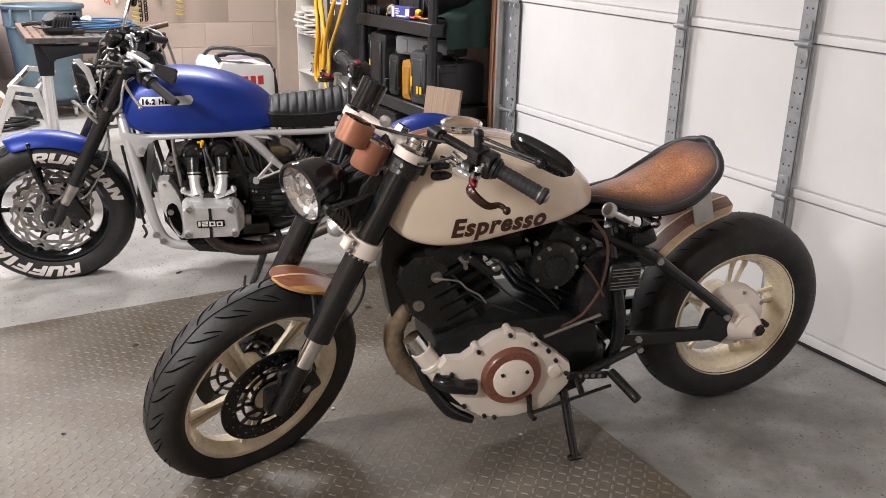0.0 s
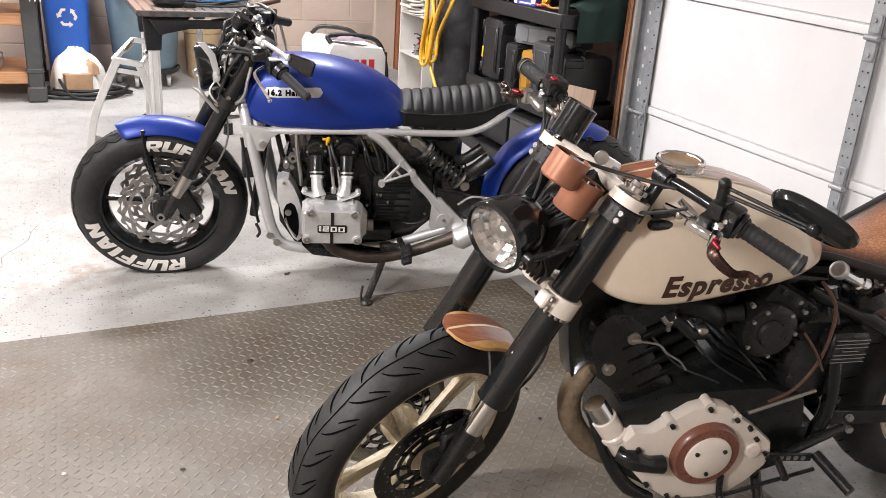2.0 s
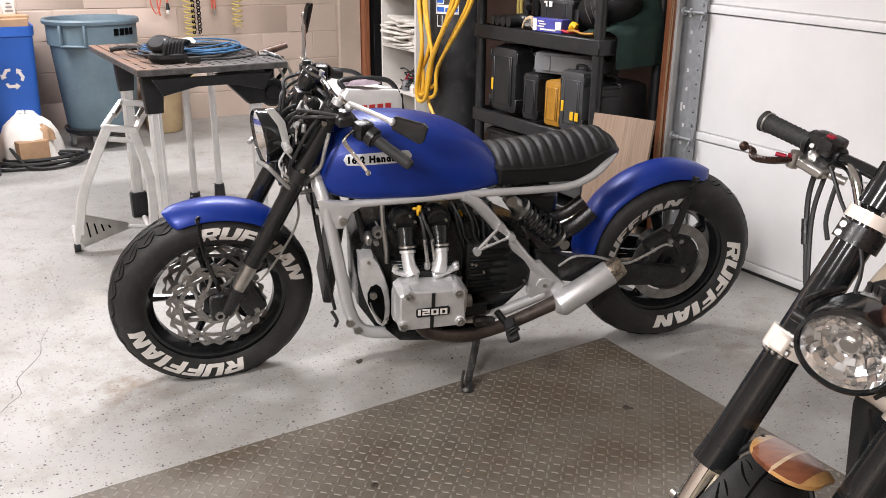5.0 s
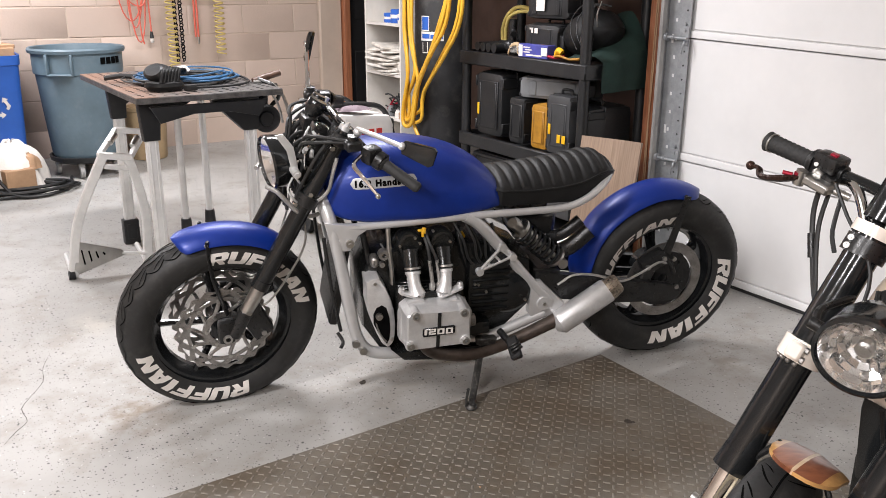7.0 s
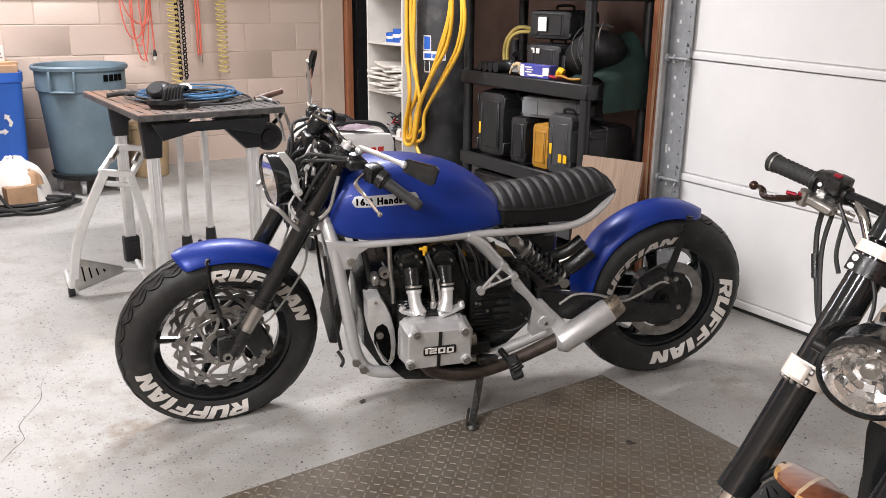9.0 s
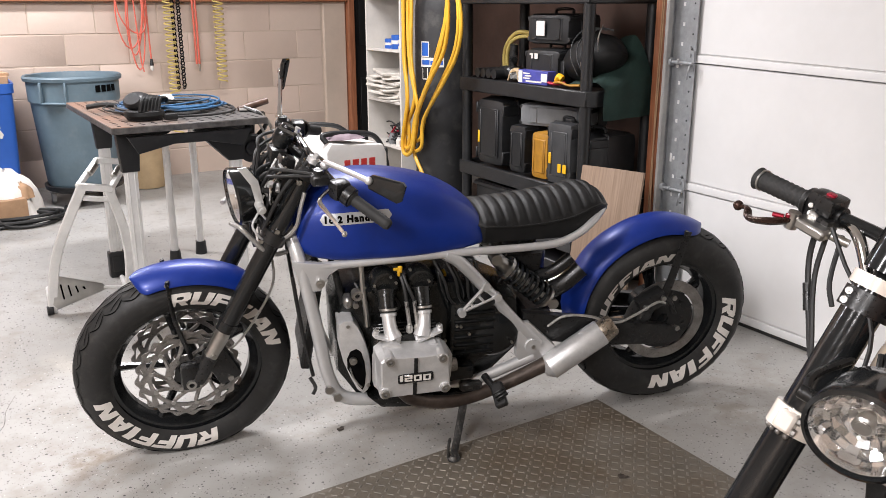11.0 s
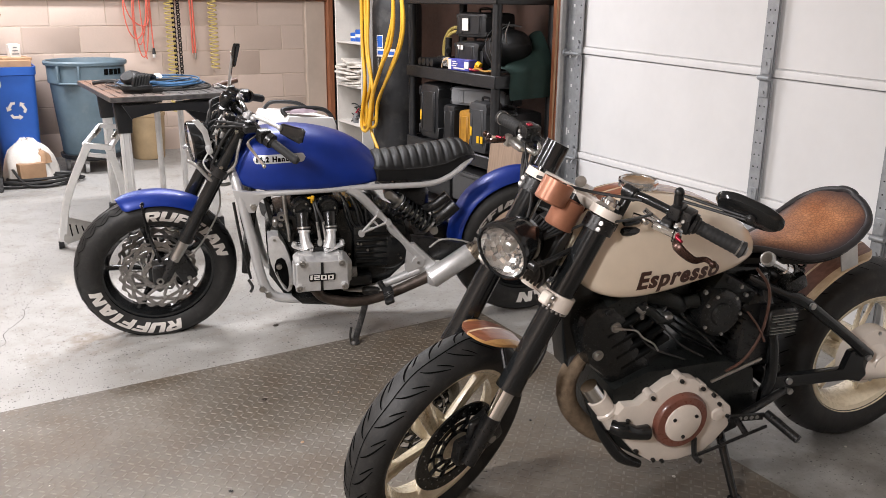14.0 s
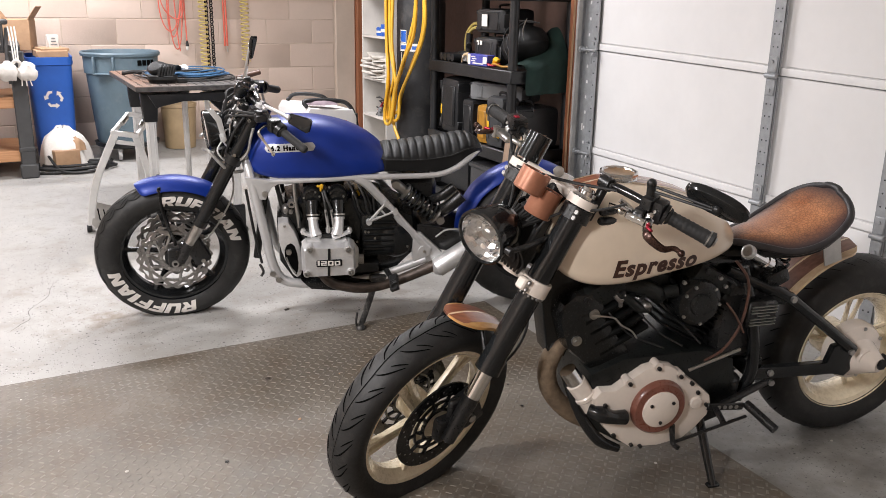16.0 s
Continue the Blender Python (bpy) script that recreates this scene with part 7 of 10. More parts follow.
    for k in range(6):
        bm = bmesh.new()
        box(bm, (0.73, 0.163, 0.345 + 0.028 * k), (0.13, 0.012, 0.010), 0.003)
        part("rib", bm, M_FIN, gb)
    for s in (1, -1):
        bm = bmesh.new()
        box(bm, (0.955, 0.18 * s, 0.385), (0.17, 0.12, 0.15), 0.01)
        barrel = part("cylinder_barrel", bm, M_ENGINE, bike, "black finned cylinder")
        for k in range(5):
            bm = bmesh.new()
            box(bm, (0.955, (0.15 + 0.020 * k) * s, 0.385), (0.20, 0.009, 0.17), 0.003)
            part("fin", bm, M_ENGINE, barrel)
        bm = bmesh.new()
        y0, y1 = 0.235 * s, 0.325 * s
        outer = [(1.058, 0.438), (1.040, 0.453), (0.990, 0.449), (0.920, 0.447), (0.868, 0.449), (0.848, 0.434), (0.842, 0.335), (0.856, 0.316), (1.040, 0.312), (1.056, 0.332)]
        mid = Vector((0.950, 0, 0.382))
        rings = []
        for q, sc in ((0.0, 1.05), (0.55, 1.03), (0.82, 1.0), (0.95, 0.975), (1.0, 0.935)):
            rings.append([Vector((mid.x + (x - mid.x) * sc, y0 + (y1 - y0) * q, mid.z + (z - mid.z) * sc)) for x, z in outer])
        ring_loft(bm, rings)
        vc = part("valve_cover", bm, M_ALU, bike, "silver cast valve cover", sharp=30)
        bm = bmesh.new()
        slab(bm, [(1.066, 0.412), (1.058, 0.430), (1.040, 0.458), (1.004, 0.463), (0.978, 0.449), (0.912, 0.447), (0.880, 0.457), (0.846, 0.436), (0.826, 0.405), (0.828, 0.330), (0.850, 0.308), (1.048, 0.300), (1.066, 0.322)], 0.225 * s, 0.272 * s, 0.008)
        part("cover_flange", bm, M_ALU, vc)
        bm = bmesh.new()
        for x, z in ((1.029, 0.441), (0.873, 0.438), (0.862, 0.334), (1.043, 0.333)):
            rod(bm, (x, 0.29 * s, z), (x, 0.330 * s, z), 0.017, seg=20)
        pieces("bolt_boss", bm, M_ALU, vc)
        bm = bmesh.new()
        for x, z in ((1.029, 0.441), (0.873, 0.438), (0.862, 0.334), (1.043, 0.333)):
            lathe(bm, [(0.005, 0.003), (0.0065, 0.008), (0.012, 0.008), (0.013, 0.0)], (x, 0.330 * s, z), (0, s, 0), 18)
        pieces("cover_bolt", bm, M_STEEL, vc)
        bm = bmesh.new()
        box(bm, (0.952, 0.3262 * s, 0.417), (0.011, 0.004, 0.052))
        box(bm, (0.954, 0.3262 * s, 0.340), (0.011, 0.004, 0.044))
        pieces("cover_stripe", bm, M_BLACK, vc, "black stripe")
        bm = bmesh.new()
        box(bm, (0.952, 0.3275 * s, 0.378), (0.106, 0.004, 0.030), 0.004, Matrix.Rotation(radians(1.5), 3, "Y"))
        bd = part("badge", bm, M_BLACK, vc, "black engine size badge")
        if s > 0:
            bm = bmesh.new()
            x0 = 1.000
            for ch, w in (("1", 0.009), ("2", 0.023), ("0", 0.023), ("0", 0.023)):   # squared wide figures
                bars = {"1": ((0.5, 0.5, 1, 1),), "2": ((0.5, 0.9, 1, 0.2), (0.86, 0.7, 0.28, 0.4), (0.5, 0.5, 1, 0.2), (0.14, 0.3, 0.28, 0.4), (0.5, 0.1, 1, 0.2)),
                        "0": ((0.5, 0.9, 1, 0.2), (0.86, 0.5, 0.28, 1), (0.14, 0.5, 0.28, 1), (0.5, 0.1, 1, 0.2))}[ch]
                for k, (u, v, su, sv) in enumerate(bars):
                    box(bm, (x0 - u * w, 0.3300 + 0.0001 * k, 0.3685 + 0.020 * v + (0.955 - x0) * -0.026), (su * w, 0.0016, sv * 0.020))
                x0 -= w + 0.005
            part("badge_words", bm, M_WHITE, bd, "pale figures that read 1200")
        for x, out in ((1.012, 1), (0.906, -1)):     # elbows splay apart towards the head
            bm = bmesh.new()
            tube(bm, [(x, 0.205 * s, 0.530), (x, 0.214 * s, 0.512), (x - 0.003 * out, 0.226 * s, 0.488), (x - 0.010 * out, 0.238 * s, 0.464)], [0.0215, 0.0205, 0.0215, 0.027], 18, 4)
            lathe(bm, [(0.020, -0.004), (0.0255, -0.003), (0.0255, 0.006), (0.020, 0.008)], (x, 0.206 * s, 0.528), (0, -0.4 * s, 0.92), 22)
            box(bm, (x + 0.012 * out, 0.238 * s, 0.468), (0.084, 0.034, 0.010), 0.005, Matrix.Rotation(radians(-22 * out), 3, "Y"), 2)
            for q in (-0.032, 0.034):
                rod(bm, (x + (0.012 + q) * out, 0.238 * s, 0.466 + 0.40 * q), (x + (0.008 + q) * out, 0.238 * s, 0.482 + 0.40 * q), 0.010, seg=12)
            ip = part("intake_pipe", bm, M_ALU, bike, "bright cast intake elbow")
            bm = bmesh.new()
            for q in (-0.032, 0.034):
                rod(bm, (x + (0.008 + q) * out, 0.238 * s, 0.481 + 0.40 * q), (x + (0.006 + q) * out, 0.238 * s, 0.488 + 0.40 * q), 0.006, seg=6)
            lathe(bm, [(0.024, -0.004), (0.0275, -0.003), (0.0275, 0.003), (0.024, 0.004)], (x, 0.199 * s, 0.543), (0, -0.4 * s, 0.92), 22)
            pieces("flange_nut", bm, M_STEEL, ip)
        for x in (1.014, 0.908):
            bm = bmesh.new()
            rod(bm, (x, 0.203 * s, 0.532), (x, 0.165 * s, 0.590), 0.0245, 0.030, 20)
            lathe(bm, [(0.046, -0.03), (0.046, 0.012), (0.038, 0.024), (0.030, 0.026), (0.028, 0.021), (0.001, 0.023)], (x, 0.145 * s, 0.606), (0, s, 0.10), 28)
            part("carburettor", bm, M_ENGINE, bike, "black carburettor")
        bm = bmesh.new()
        for x, q in ((0.950, 0.004), (0.926, -0.006)):
            tube(bm, [(0.972 + q, 0.165 * s, 0.652), (0.962 + q, 0.195 * s, 0.618), (x + 0.008, 0.215 * s, 0.56), (x, 0.222 * s, 0.462)], 0.0055, 8, 4)
        pieces("spark_lead", bm, M_HOSE, bike, "black spark plug lead")
        bm = bmesh.new()
        for x in (0.950, 0.926):
            rod(bm, (x + 0.010, 0.212 * s, 0.572), (x + 0.001, 0.2225 * s, 0.498), 0.0064, seg=10)
            lathe(bm, [(0.006, -0.02), (0.010, -0.016), (0.011, 0.0), (0.007, 0.008)], (x + 0.001, 0.2225 * s, 0.490), (0, 0, 1), 12)
        pieces("lead_sleeve", bm, M_BRAID, bike, "grey sleeve on the spark plug lead")
        bm = bmesh.new()
        tube(bm, [(1.087, 0.16 * s, 0.672), (1.083, 0.168 * s, 0.60), (1.074, 0.170 * s, 0.53), (1.070, 0.168 * s, 0.475)], 0.0085, 8, 2)
        pieces("breather_pipe", bm, M_STEEL, bike, "grey breather pipe")
    bm = bmesh.new()
    rod(bm, (0.972, 0.172, 0.667), (0.976, 0.184, 0.655), 0.0075, seg=10)
    box(bm, (0.985, 0.18, 0.664), (0.018, 0.009, 0.008), 0.002)
    box(bm, (0.978, 0.183, 0.650), (0.008, 0.008, 0.016), 0.002)
    part("fuel_tap", bm, M_YELLOW, bike, "yellow fuel tap")
    bm = bmesh.new()
    tube(bm, [(0.820, 0.085, 0.606), (0.812, 0.09, 0.590), (0.816, 0.085, 0.574)], 0.0045, 8, 4)
    pieces("yellow_lead", bm, M_YELLOW, bike, "yellow lead behind the carburettors")
    # castings, hoses and bolts round the gearbox
    bm = bmesh.new()
    lathe(bm, [(0.036, 0.0), (0.036, 0.028), (0.028, 0.034), (0.001, 0.035)], (0.70, 0.135, 0.525), (0, 1, 0.1), 22)
    box(bm, (0.84, 0.185, 0.345), (0.05, 0.06, 0.07), 0.012, segs=2)
    box(bm, (0.785, 0.165, 0.285), (0.11, 0.05, 0.05), 0.012, segs=2)
    pieces("engine_boss", bm, M_BLACK, bike, "gloss black casting")
    bm = bmesh.new()
    for x0, x1, z1, x2, r in ((0.845, 0.835, 0.575, 0.80, 0.009), (0.80, 0.765, 0.555, 0.765, 0.006), (0.765, 0.735, 0.58, 0.70, 0.011), (0.725, 0.70, 0.545, 0.67, 0.006)):
        tube(bm, [(x0, 0.11, 0.64), (x1, 0.140, z1), (x2, 0.13, 0.48), (x2 - 0.05, 0.12, 0.42)], r, 10, 5)
    pieces("coolant_hose", bm, M_BLACK, bike, "gloss black hose")
    bm = bmesh.new()
    rb = random.Random(5)
    bolts(bm, [(rb.uniform(0.60, 0.84), 0.172, rb.uniform(0.30, 0.46)) for _ in range(5)], 0.005, 0.008)
    bolts(bm, [(rb.uniform(0.88, 1.10), 0.165, rb.uniform(0.60, 0.66)) for _ in range(6)], 0.0045, 0.010)
    pieces("engine_bolt", bm, M_STEEL, bike, "bright bolt")
    # timing belt cover: a teardrop housing, open low down over the pulley
    bm = bmesh.new()
    slab(bm, [(1.160, 0.498), (1.142, 0.510), (1.116, 0.508), (1.096, 0.475), (1.078, 0.431), (1.066, 0.385), (1.061, 0.335), (1.062, 0.290), (1.070, 0.260), (1.086, 0.247), (1.104, 0.262), (1.124, 0.305), (1.146, 0.365), (1.158, 0.420)], 0.10, 0.190, 0.010)
    tc = part("timing_cover", bm, M_ALU, bike, "silver teardrop timing belt cover")
    bm = bmesh.new()
    slab(bm, [(1.126, 0.404), (1.108, 0.412), (1.093, 0.400), (1.083, 0.365), (1.079, 0.320), (1.082, 0.282), (1.090, 0.264), (1.102, 0.280), (1.118, 0.308), (1.135, 0.345), (1.136, 0.380)], 0.180, 0.1925, 0.001)
    part("pulley_recess", bm, M_GROOVE, tc, "dark opening over the pulley")
    bm = bmesh.new()
    rod(bm, (1.118, 0.192, 0.375), (1.118, 0.203, 0.375), 0.012, seg=14)
    rod(bm, (1.118, 0.200, 0.375), (1.118, 0.208, 0.375), 0.007, seg=6)
    tube(bm, [(1.128, 0.195, 0.350), (1.118, 0.197, 0.318), (1.104, 0.197, 0.292), (1.092, 0.195, 0.276)], 0.003, 6, 4)
    part("pulley_nut", bm, M_STEEL, tc, "bright pulley nut and belt edge")
    bm = bmesh.new()
    bolts(bm, [(1.132, 0.188, 0.492), (1.072, 0.188, 0.280)], 0.006, 0.006)
    pieces("cover_screw", bm, M_STEEL, tc)
    bm = bmesh.new()
    box(bm, (1.124, 0.13, 0.547), (0.028, 0.05, 0.036), 0.008)
    lathe(bm, [(0.007, 0.026), (0.016, 0.026), (0.017, 0.018), (0.017, 0.0)], (1.100, 0.15, 0.582), (0, 1, 0), 18)
    rod(bm, (1.104, 0.15, 0.545), (1.104, 0.168, 0.545), 0.009, seg=12)
    lathe(bm, [(0.001, 0.0), (0.021, 0.0), (0.022, 0.02), (0.018, 0.022), (0.018, 0.045)], (0.802, 0.225, 0.345), (1, 0, 0), 20)
    pieces("coolant_pump", bm, M_DISC, bike, "small bright pump parts")
    # radiator and its guards between the down tubes
    bm = bmesh.new()
    box(bm, (1.232, 0, 0.47), (0.03, 0.24, 0.32), 0.006, Matrix.Rotation(radians(-9), 3, "Y"))
    for s in (1, -1):
        tube(bm, [(1.285, 0.135 * s, 0.64), (1.262, 0.138 * s, 0.45), (1.235, 0.138 * s, 0.30)], 0.006, 8, 2)
    tube(bm, [(1.245, 0.13, 0.29), (1.23, 0.15, 0.265), (1.24, 0.165, 0.25)], 0.006, 8, 3)
    pieces("radiator", bm, M_SATIN, bike, "black radiator behind the front wheel")

    # exhaust and belly
    bm = bmesh.new()
    slab(bm, [(1.07, 0.225), (1.03, 0.185), (0.85, 0.165), (0.72, 0.18), (0.70, 0.215)], -0.11, 0.19, 0.02)
    part("belly_pan", bm, M_ENGINE, bike, "black engine sump")
    for s in (1, -1):
        bm = bmesh.new()
        tube(bm, [(0.98, 0.22 * s, 0.275), (0.93, 0.215 * s, 0.225), (0.80, 0.19 * s, 0.185), (0.66, 0.175 * s, 0.205), (0.52, 0.175 * s, 0.262), (0.455, 0.175 * s, 0.292)], [0.020, 0.022, 0.022, 0.022, 0.024, 0.027], 16, 5)
        part("exhaust_pipe", bm, mat("browned_steel", (0.10, 0.078, 0.066), 0.45, 0.6, 0.45, 12, dust=0.06), bike, "heat-browned exhaust pipe")
        bm = bmesh.new()
        p, q = Vector((0.478, 0.178 * s, 0.262)), Vector((0.300, 0.182 * s, 0.385))
        dd = (q - p).normalized()
        LL = (q - p).length
        lathe(bm, [(0.020, -0.012), (0.034, 0.0), (0.044, 0.012), (0.044, LL - 0.006), (0.040, LL)], p, dd, 30)
        mf = part("muffler", bm, M_ALU, bike, "short brushed silver muffler")
        bm = bmesh.new()
        lathe(bm, [(0.041, LL - 0.002), (0.041, LL + 0.004), (0.036, LL + 0.038), (0.030, LL + 0.046), (0.026, LL + 0.03), (0.001, LL + 0.02)], p, dd, 28)
        part("muffler_tip", bm, mat("straw_steel", (0.42, 0.36, 0.29), 0.3, 0.9, 0.2, 12), mf, "heat-tinted muffler tip")

    # swingarm, final drive, shock
    bm = bmesh.new()
    for s in (1, -1):
        slab(bm, [(0.56, 0.455), (0.50, 0.445), (0.25, 0.395), (0.02, 0.352), (-0.03, 0.322), (-0.015, 0.290), (0.05, 0.285), (0.25, 0.300), (0.50, 0.345), (0.56, 0.37)], 0.122 * s - 0.016, 0.122 * s + 0.016, 0.007)
    box(bm, (0.50, 0, 0.40), (0.10, 0.22, 0.09), 0.015)
    part("swingarm", bm, M_SATIN, bike, "black swingarm")
    bm = bmesh.new()
    box(bm, rc + Vector((0.075, 0.105, 0.095)), (0.10, 0.05, 0.06), 0.012, Matrix.Rotation(radians(28), 3, "Y"), 2)
    box(bm, rc + Vector((0.10, 0.11, 0.04)), (0.05, 0.04, 0.08), 0.01, Matrix.Rotation(radians(-20), 3, "Y"))
    tube(bm, [rc + Vector((0.06, 0.12, 0.12)), rc + Vector((0.02, 0.13, 0.10)), rc + Vector((-0.005, 0.13, 0.05))], 0.01, 8, 3)
    cal = part("rear_caliper", bm, M_SATIN, bike, "black rear brake caliper")
    bm = bmesh.new()
    bolts(bm, [rc + Vector((0.045, 0.13, 0.115)), rc + Vector((0.105, 0.13, 0.085)), rc + Vector((-0.018, 0.138, 0.0)), rc + Vector((0.12, 0.13, 0.02)), rc + Vector((-0.02, 0.09, 0.09))], 0.009, 0.010, seg=10)
    pieces("caliper_bolt", bm, M_STEEL, cal)
    bm = bmesh.new()
    tube(bm, [(0.478, 0.15, 0.405), (0.43, 0.165, 0.445), (0.35, 0.17, 0.440), (0.25, 0.168, 0.405), (0.18, 0.16, 0.42), (0.10, 0.15, 0.455), (0.06, 0.14, 0.445)], 0.0045, 8, 6)
    part("rear_brake_hose", bm, M_BRAID, bike, "pale braided rear brake hose")
    for s in (1, -1):
        shock(bike, (0.655, 0.10 * s, 0.640), (0.455, 0.105 * s, 0.470), 0.036, "coil-over shock with a bright body")
    bm = bmesh.new()
    tube(bm, [(0.50, 0.06, 0.545), (0.453, 0.095, 0.576), (0.398, 0.10, 0.624)], 0.021, 12, 3)
    tube(bm, [(0.47, 0.05, 0.480), (0.425, 0.095, 0.520), (0.360, 0.10, 0.580)], 0.029, 12, 3)
    box(bm, (0.55, 0.0, 0.60), (0.16, 0.14, 0.10), 0.02)
    pieces("intake_box", bm, M_SATIN, bike, "black boxes and hoses under the seat")
    bm = bmesh.new()
    for k in range(0, 9, 3):
        tube(bm, [(0.62 - 0.02 * k, 0.03, 0.675), (0.60 - 0.015 * k, 0.04, 0.62 - 0.008 * (k % 4)), (0.585 - 0.02 * k, 0.03, 0.56), (0.62 - 0.03 * k, 0.02, 0.50)], 0.0045, 6, 4)
        tube(bm, [(1.10 - 0.03 * k, 0.12, 0.60), (1.08 - 0.03 * k, 0.15, 0.565 - 0.01 * (k % 3)), (1.06 - 0.03 * k, 0.16, 0.53), (1.07 - 0.025 * k, 0.14, 0.49)], 0.0045, 6, 4)
        tube(bm, [(0.86 - 0.012 * k, 0.12, 0.66), (0.83 - 0.012 * k, 0.15, 0.60 - 0.01 * (k % 3)), (0.80 - 0.01 * k, 0.15, 0.52), (0.70 - 0.01 * k, 0.15, 0.47)], 0.0045, 6, 4)
    pieces("wire", bm, M_HOSE, bike, "black wiring along the engine")

    # stand and pegs
    foot = B_POSE.inverted() @ Vector((0.930, 3.266, 0.016))
    bm = bmesh.new()
    tube(bm, [(0.752, 0.165, 0.225), (0.762, 0.19, 0.165), foot], [0.020, 0.0165, 0.015], 10, 3, True, 0.75)
    tube(bm, [foot + Vector((0.014, 0, 0.07)), foot + Vector((0.020, 0.004, 0.03)), foot + Vector((0.016, 0.004, 0.004))], 0.005, 8, 3)
    lathe(bm, [(0.001, -0.008), (0.020, -0.008), (0.022, 0.0), (0.014, 0.010), (0.001, 0.012)], foot, (0, 0.14, 1), 16)
    box(bm, (0.735, 0.168, 0.215), (0.075, 0.034, 0.05), 0.008)
    part("side_stand", bm, mat("worn_dark_steel", (0.040, 0.039, 0.038), 0.42, 0.3, 0.5, 30, dust=0.35), bike, "worn dark steel side stand, down")
    bm = bmesh.new()
    rod(bm, (0.70, 0.20, 0.275), (0.685, 0.245, 0.262), 0.012, seg=10)
    box(bm, (0.675, 0.285, 0.255), (0.040, 0.085, 0.022), 0.005, Matrix.Rotation(radians(-25), 3, "X") @ Matrix.Rotation(radians(30), 3, "Y"))
    for k in range(5):
        box(bm, (0.676, 0.255 + 0.015 * k, 0.268), (0.042, 0.006, 0.010), 0.002, Matrix.Rotation(radians(30), 3, "Y"))
    part("foot_peg", bm, M_SATIN, bike, "black ribbed foot peg")
    return bike


build_blue_bike()

# ---- things along the walls ----
M_ALUM = mat("dull_aluminium", (0.72, 0.715, 0.70), 0.42, 0.35, 0.08, 14)
M_BLKPL = mat("black_plastic", (0.013, 0.0135, 0.0145), 0.42, 0, 0.20, 9, 0.25, 150, dust=0.035, spec=0.45)
M_GREYPL = mat("grey_plastic", (0.16, 0.165, 0.17), 0.5, 0, 0.12, 14, 0.2, 180)
M_CARD = mat("cardboard", (0.38, 0.235, 0.135), 0.8, 0, 0.12, 14, 0.15, 120)
M_PAPER = mat("newsprint", (0.62, 0.585, 0.53), 0.85, 0, 0.2, 18, 0.2, 90)
M_WCLOTH = mat("white_cloth", (0.74, 0.70, 0.65), 0.9, 0, 0.1, 14, 0.4, 60)
M_ORANGE = mat("orange_cord", (0.64, 0.135, 0.090), 0.5, 0, 0.08, 20)
M_YELHOSE = mat("yellow_air_hose", (0.66, 0.37, 0.030), 0.42, 0, 0.10, 14)
M_PALEYEL = mat("pale_yellow_coil", (0.60, 0.47, 0.15), 0.4, 0, 0.1, 20)
M_GREENCL = mat("dark_green_canvas", (0.010, 0.030, 0.024), 0.9, 0, 0.2, 12, 0.4, 160)
M_BLUEBIN = mat("blue_bin_plastic", (0.02, 0.10, 0.42), 0.45, 0, 0.08, 6, 0.1, 120)
M_GREYBLUE = mat("grey_blue_bin_plastic", (0.118, 0.172, 0.208), 0.5, 0, 0.12, 6, 0.15, 120, dust=0.12)
M_BLUEHOSE = mat("blue_cable", (0.025, 0.095, 0.20), 0.42, 0, 0.15, 20)
M_AMBER = mat("amber_plastic", (0.36, 0.17, 0.015), 0.5, 0, 0.25, 18)
M_WHITEPL = mat("white_enamel", (0.66, 0.645, 0.625), 0.4, 0, 0.06, 6, dust=0.12)
M_REDLET = mat("red_lettering", (0.55, 0.035, 0.03), 0.45)
M_SHELFWH = mat("white_laminate", (0.62, 0.59, 0.55), 0.5, 0, 0.08, 8)
M_PLY = wood_mat("plywood_face", (0.20, 0.135, 0.092), (0.29, 0.205, 0.145), 0.6, 2, 0.0)
M_BENCHWD = wood_mat("bench_board", (0.42, 0.20, 0.09), (0.56, 0.30, 0.15), 0.6, 0, 0.0)
M_TAN = mat("tan_bucket", (0.40, 0.29, 0.165), 0.55, 0, 0.12, 10)
M_SLATE = mat("slate_grey_paint", (0.056, 0.056, 0.057), 0.5, 0, 0.2, 8)
M_GREYMAT = mat("grey_rubber_mat", (0.17, 0.16, 0.15), 0.7, 0, 0.15, 6, 0.2, 90)
M_CASTER = mat("pale_caster_rubber", (0.33, 0.325, 0.315), 0.55, 0, 0.2, 20)
M_PURPLE = mat("mauve_rag", (0.20, 0.155, 0.175), 0.9, 0, 0.15, 20, 0.4, 120)


def rusty_top_mat():
    """Perforated table top: dark coating, rubbed to rust brown in patches."""
    m, nt, b = nodes_of("rubbed_table_top")
    n = noise_node(nt, 5.0, 5, 0.65)
    tc, xyz, far, mix = (nt.nodes.new("ShaderNode" + k) for k in ("TexCoord", "SeparateXYZ", "MapRange", "Math"))
    nt.links.new(tc.outputs["Object"], xyz.inputs[0])
    nt.links.new(xyz.outputs["X"], far.inputs[0])
    for k, v in ((1, 0.05), (2, 0.40), (3, 0.30), (4, -0.10)):
        far.inputs[k].default_value = v
    nt.links.new(n.outputs["Fac"], mix.inputs[0]), nt.links.new(far.outputs[0], mix.inputs[1])
    c = ramp_node(nt, mix.outputs[0], ((0.42, (0.072, 0.067, 0.064)), (0.62, (0.115, 0.090, 0.076)), (0.88, (0.185, 0.105, 0.070)))).outputs["Color"]
    nt.links.new(c, b.inputs["Base Color"])
    b.inputs["Roughness"].default_value = 0.55
    bump_to(nt, b, noise_node(nt, 90, 3).outputs["Fac"], 0.15, 0.002)
    return m


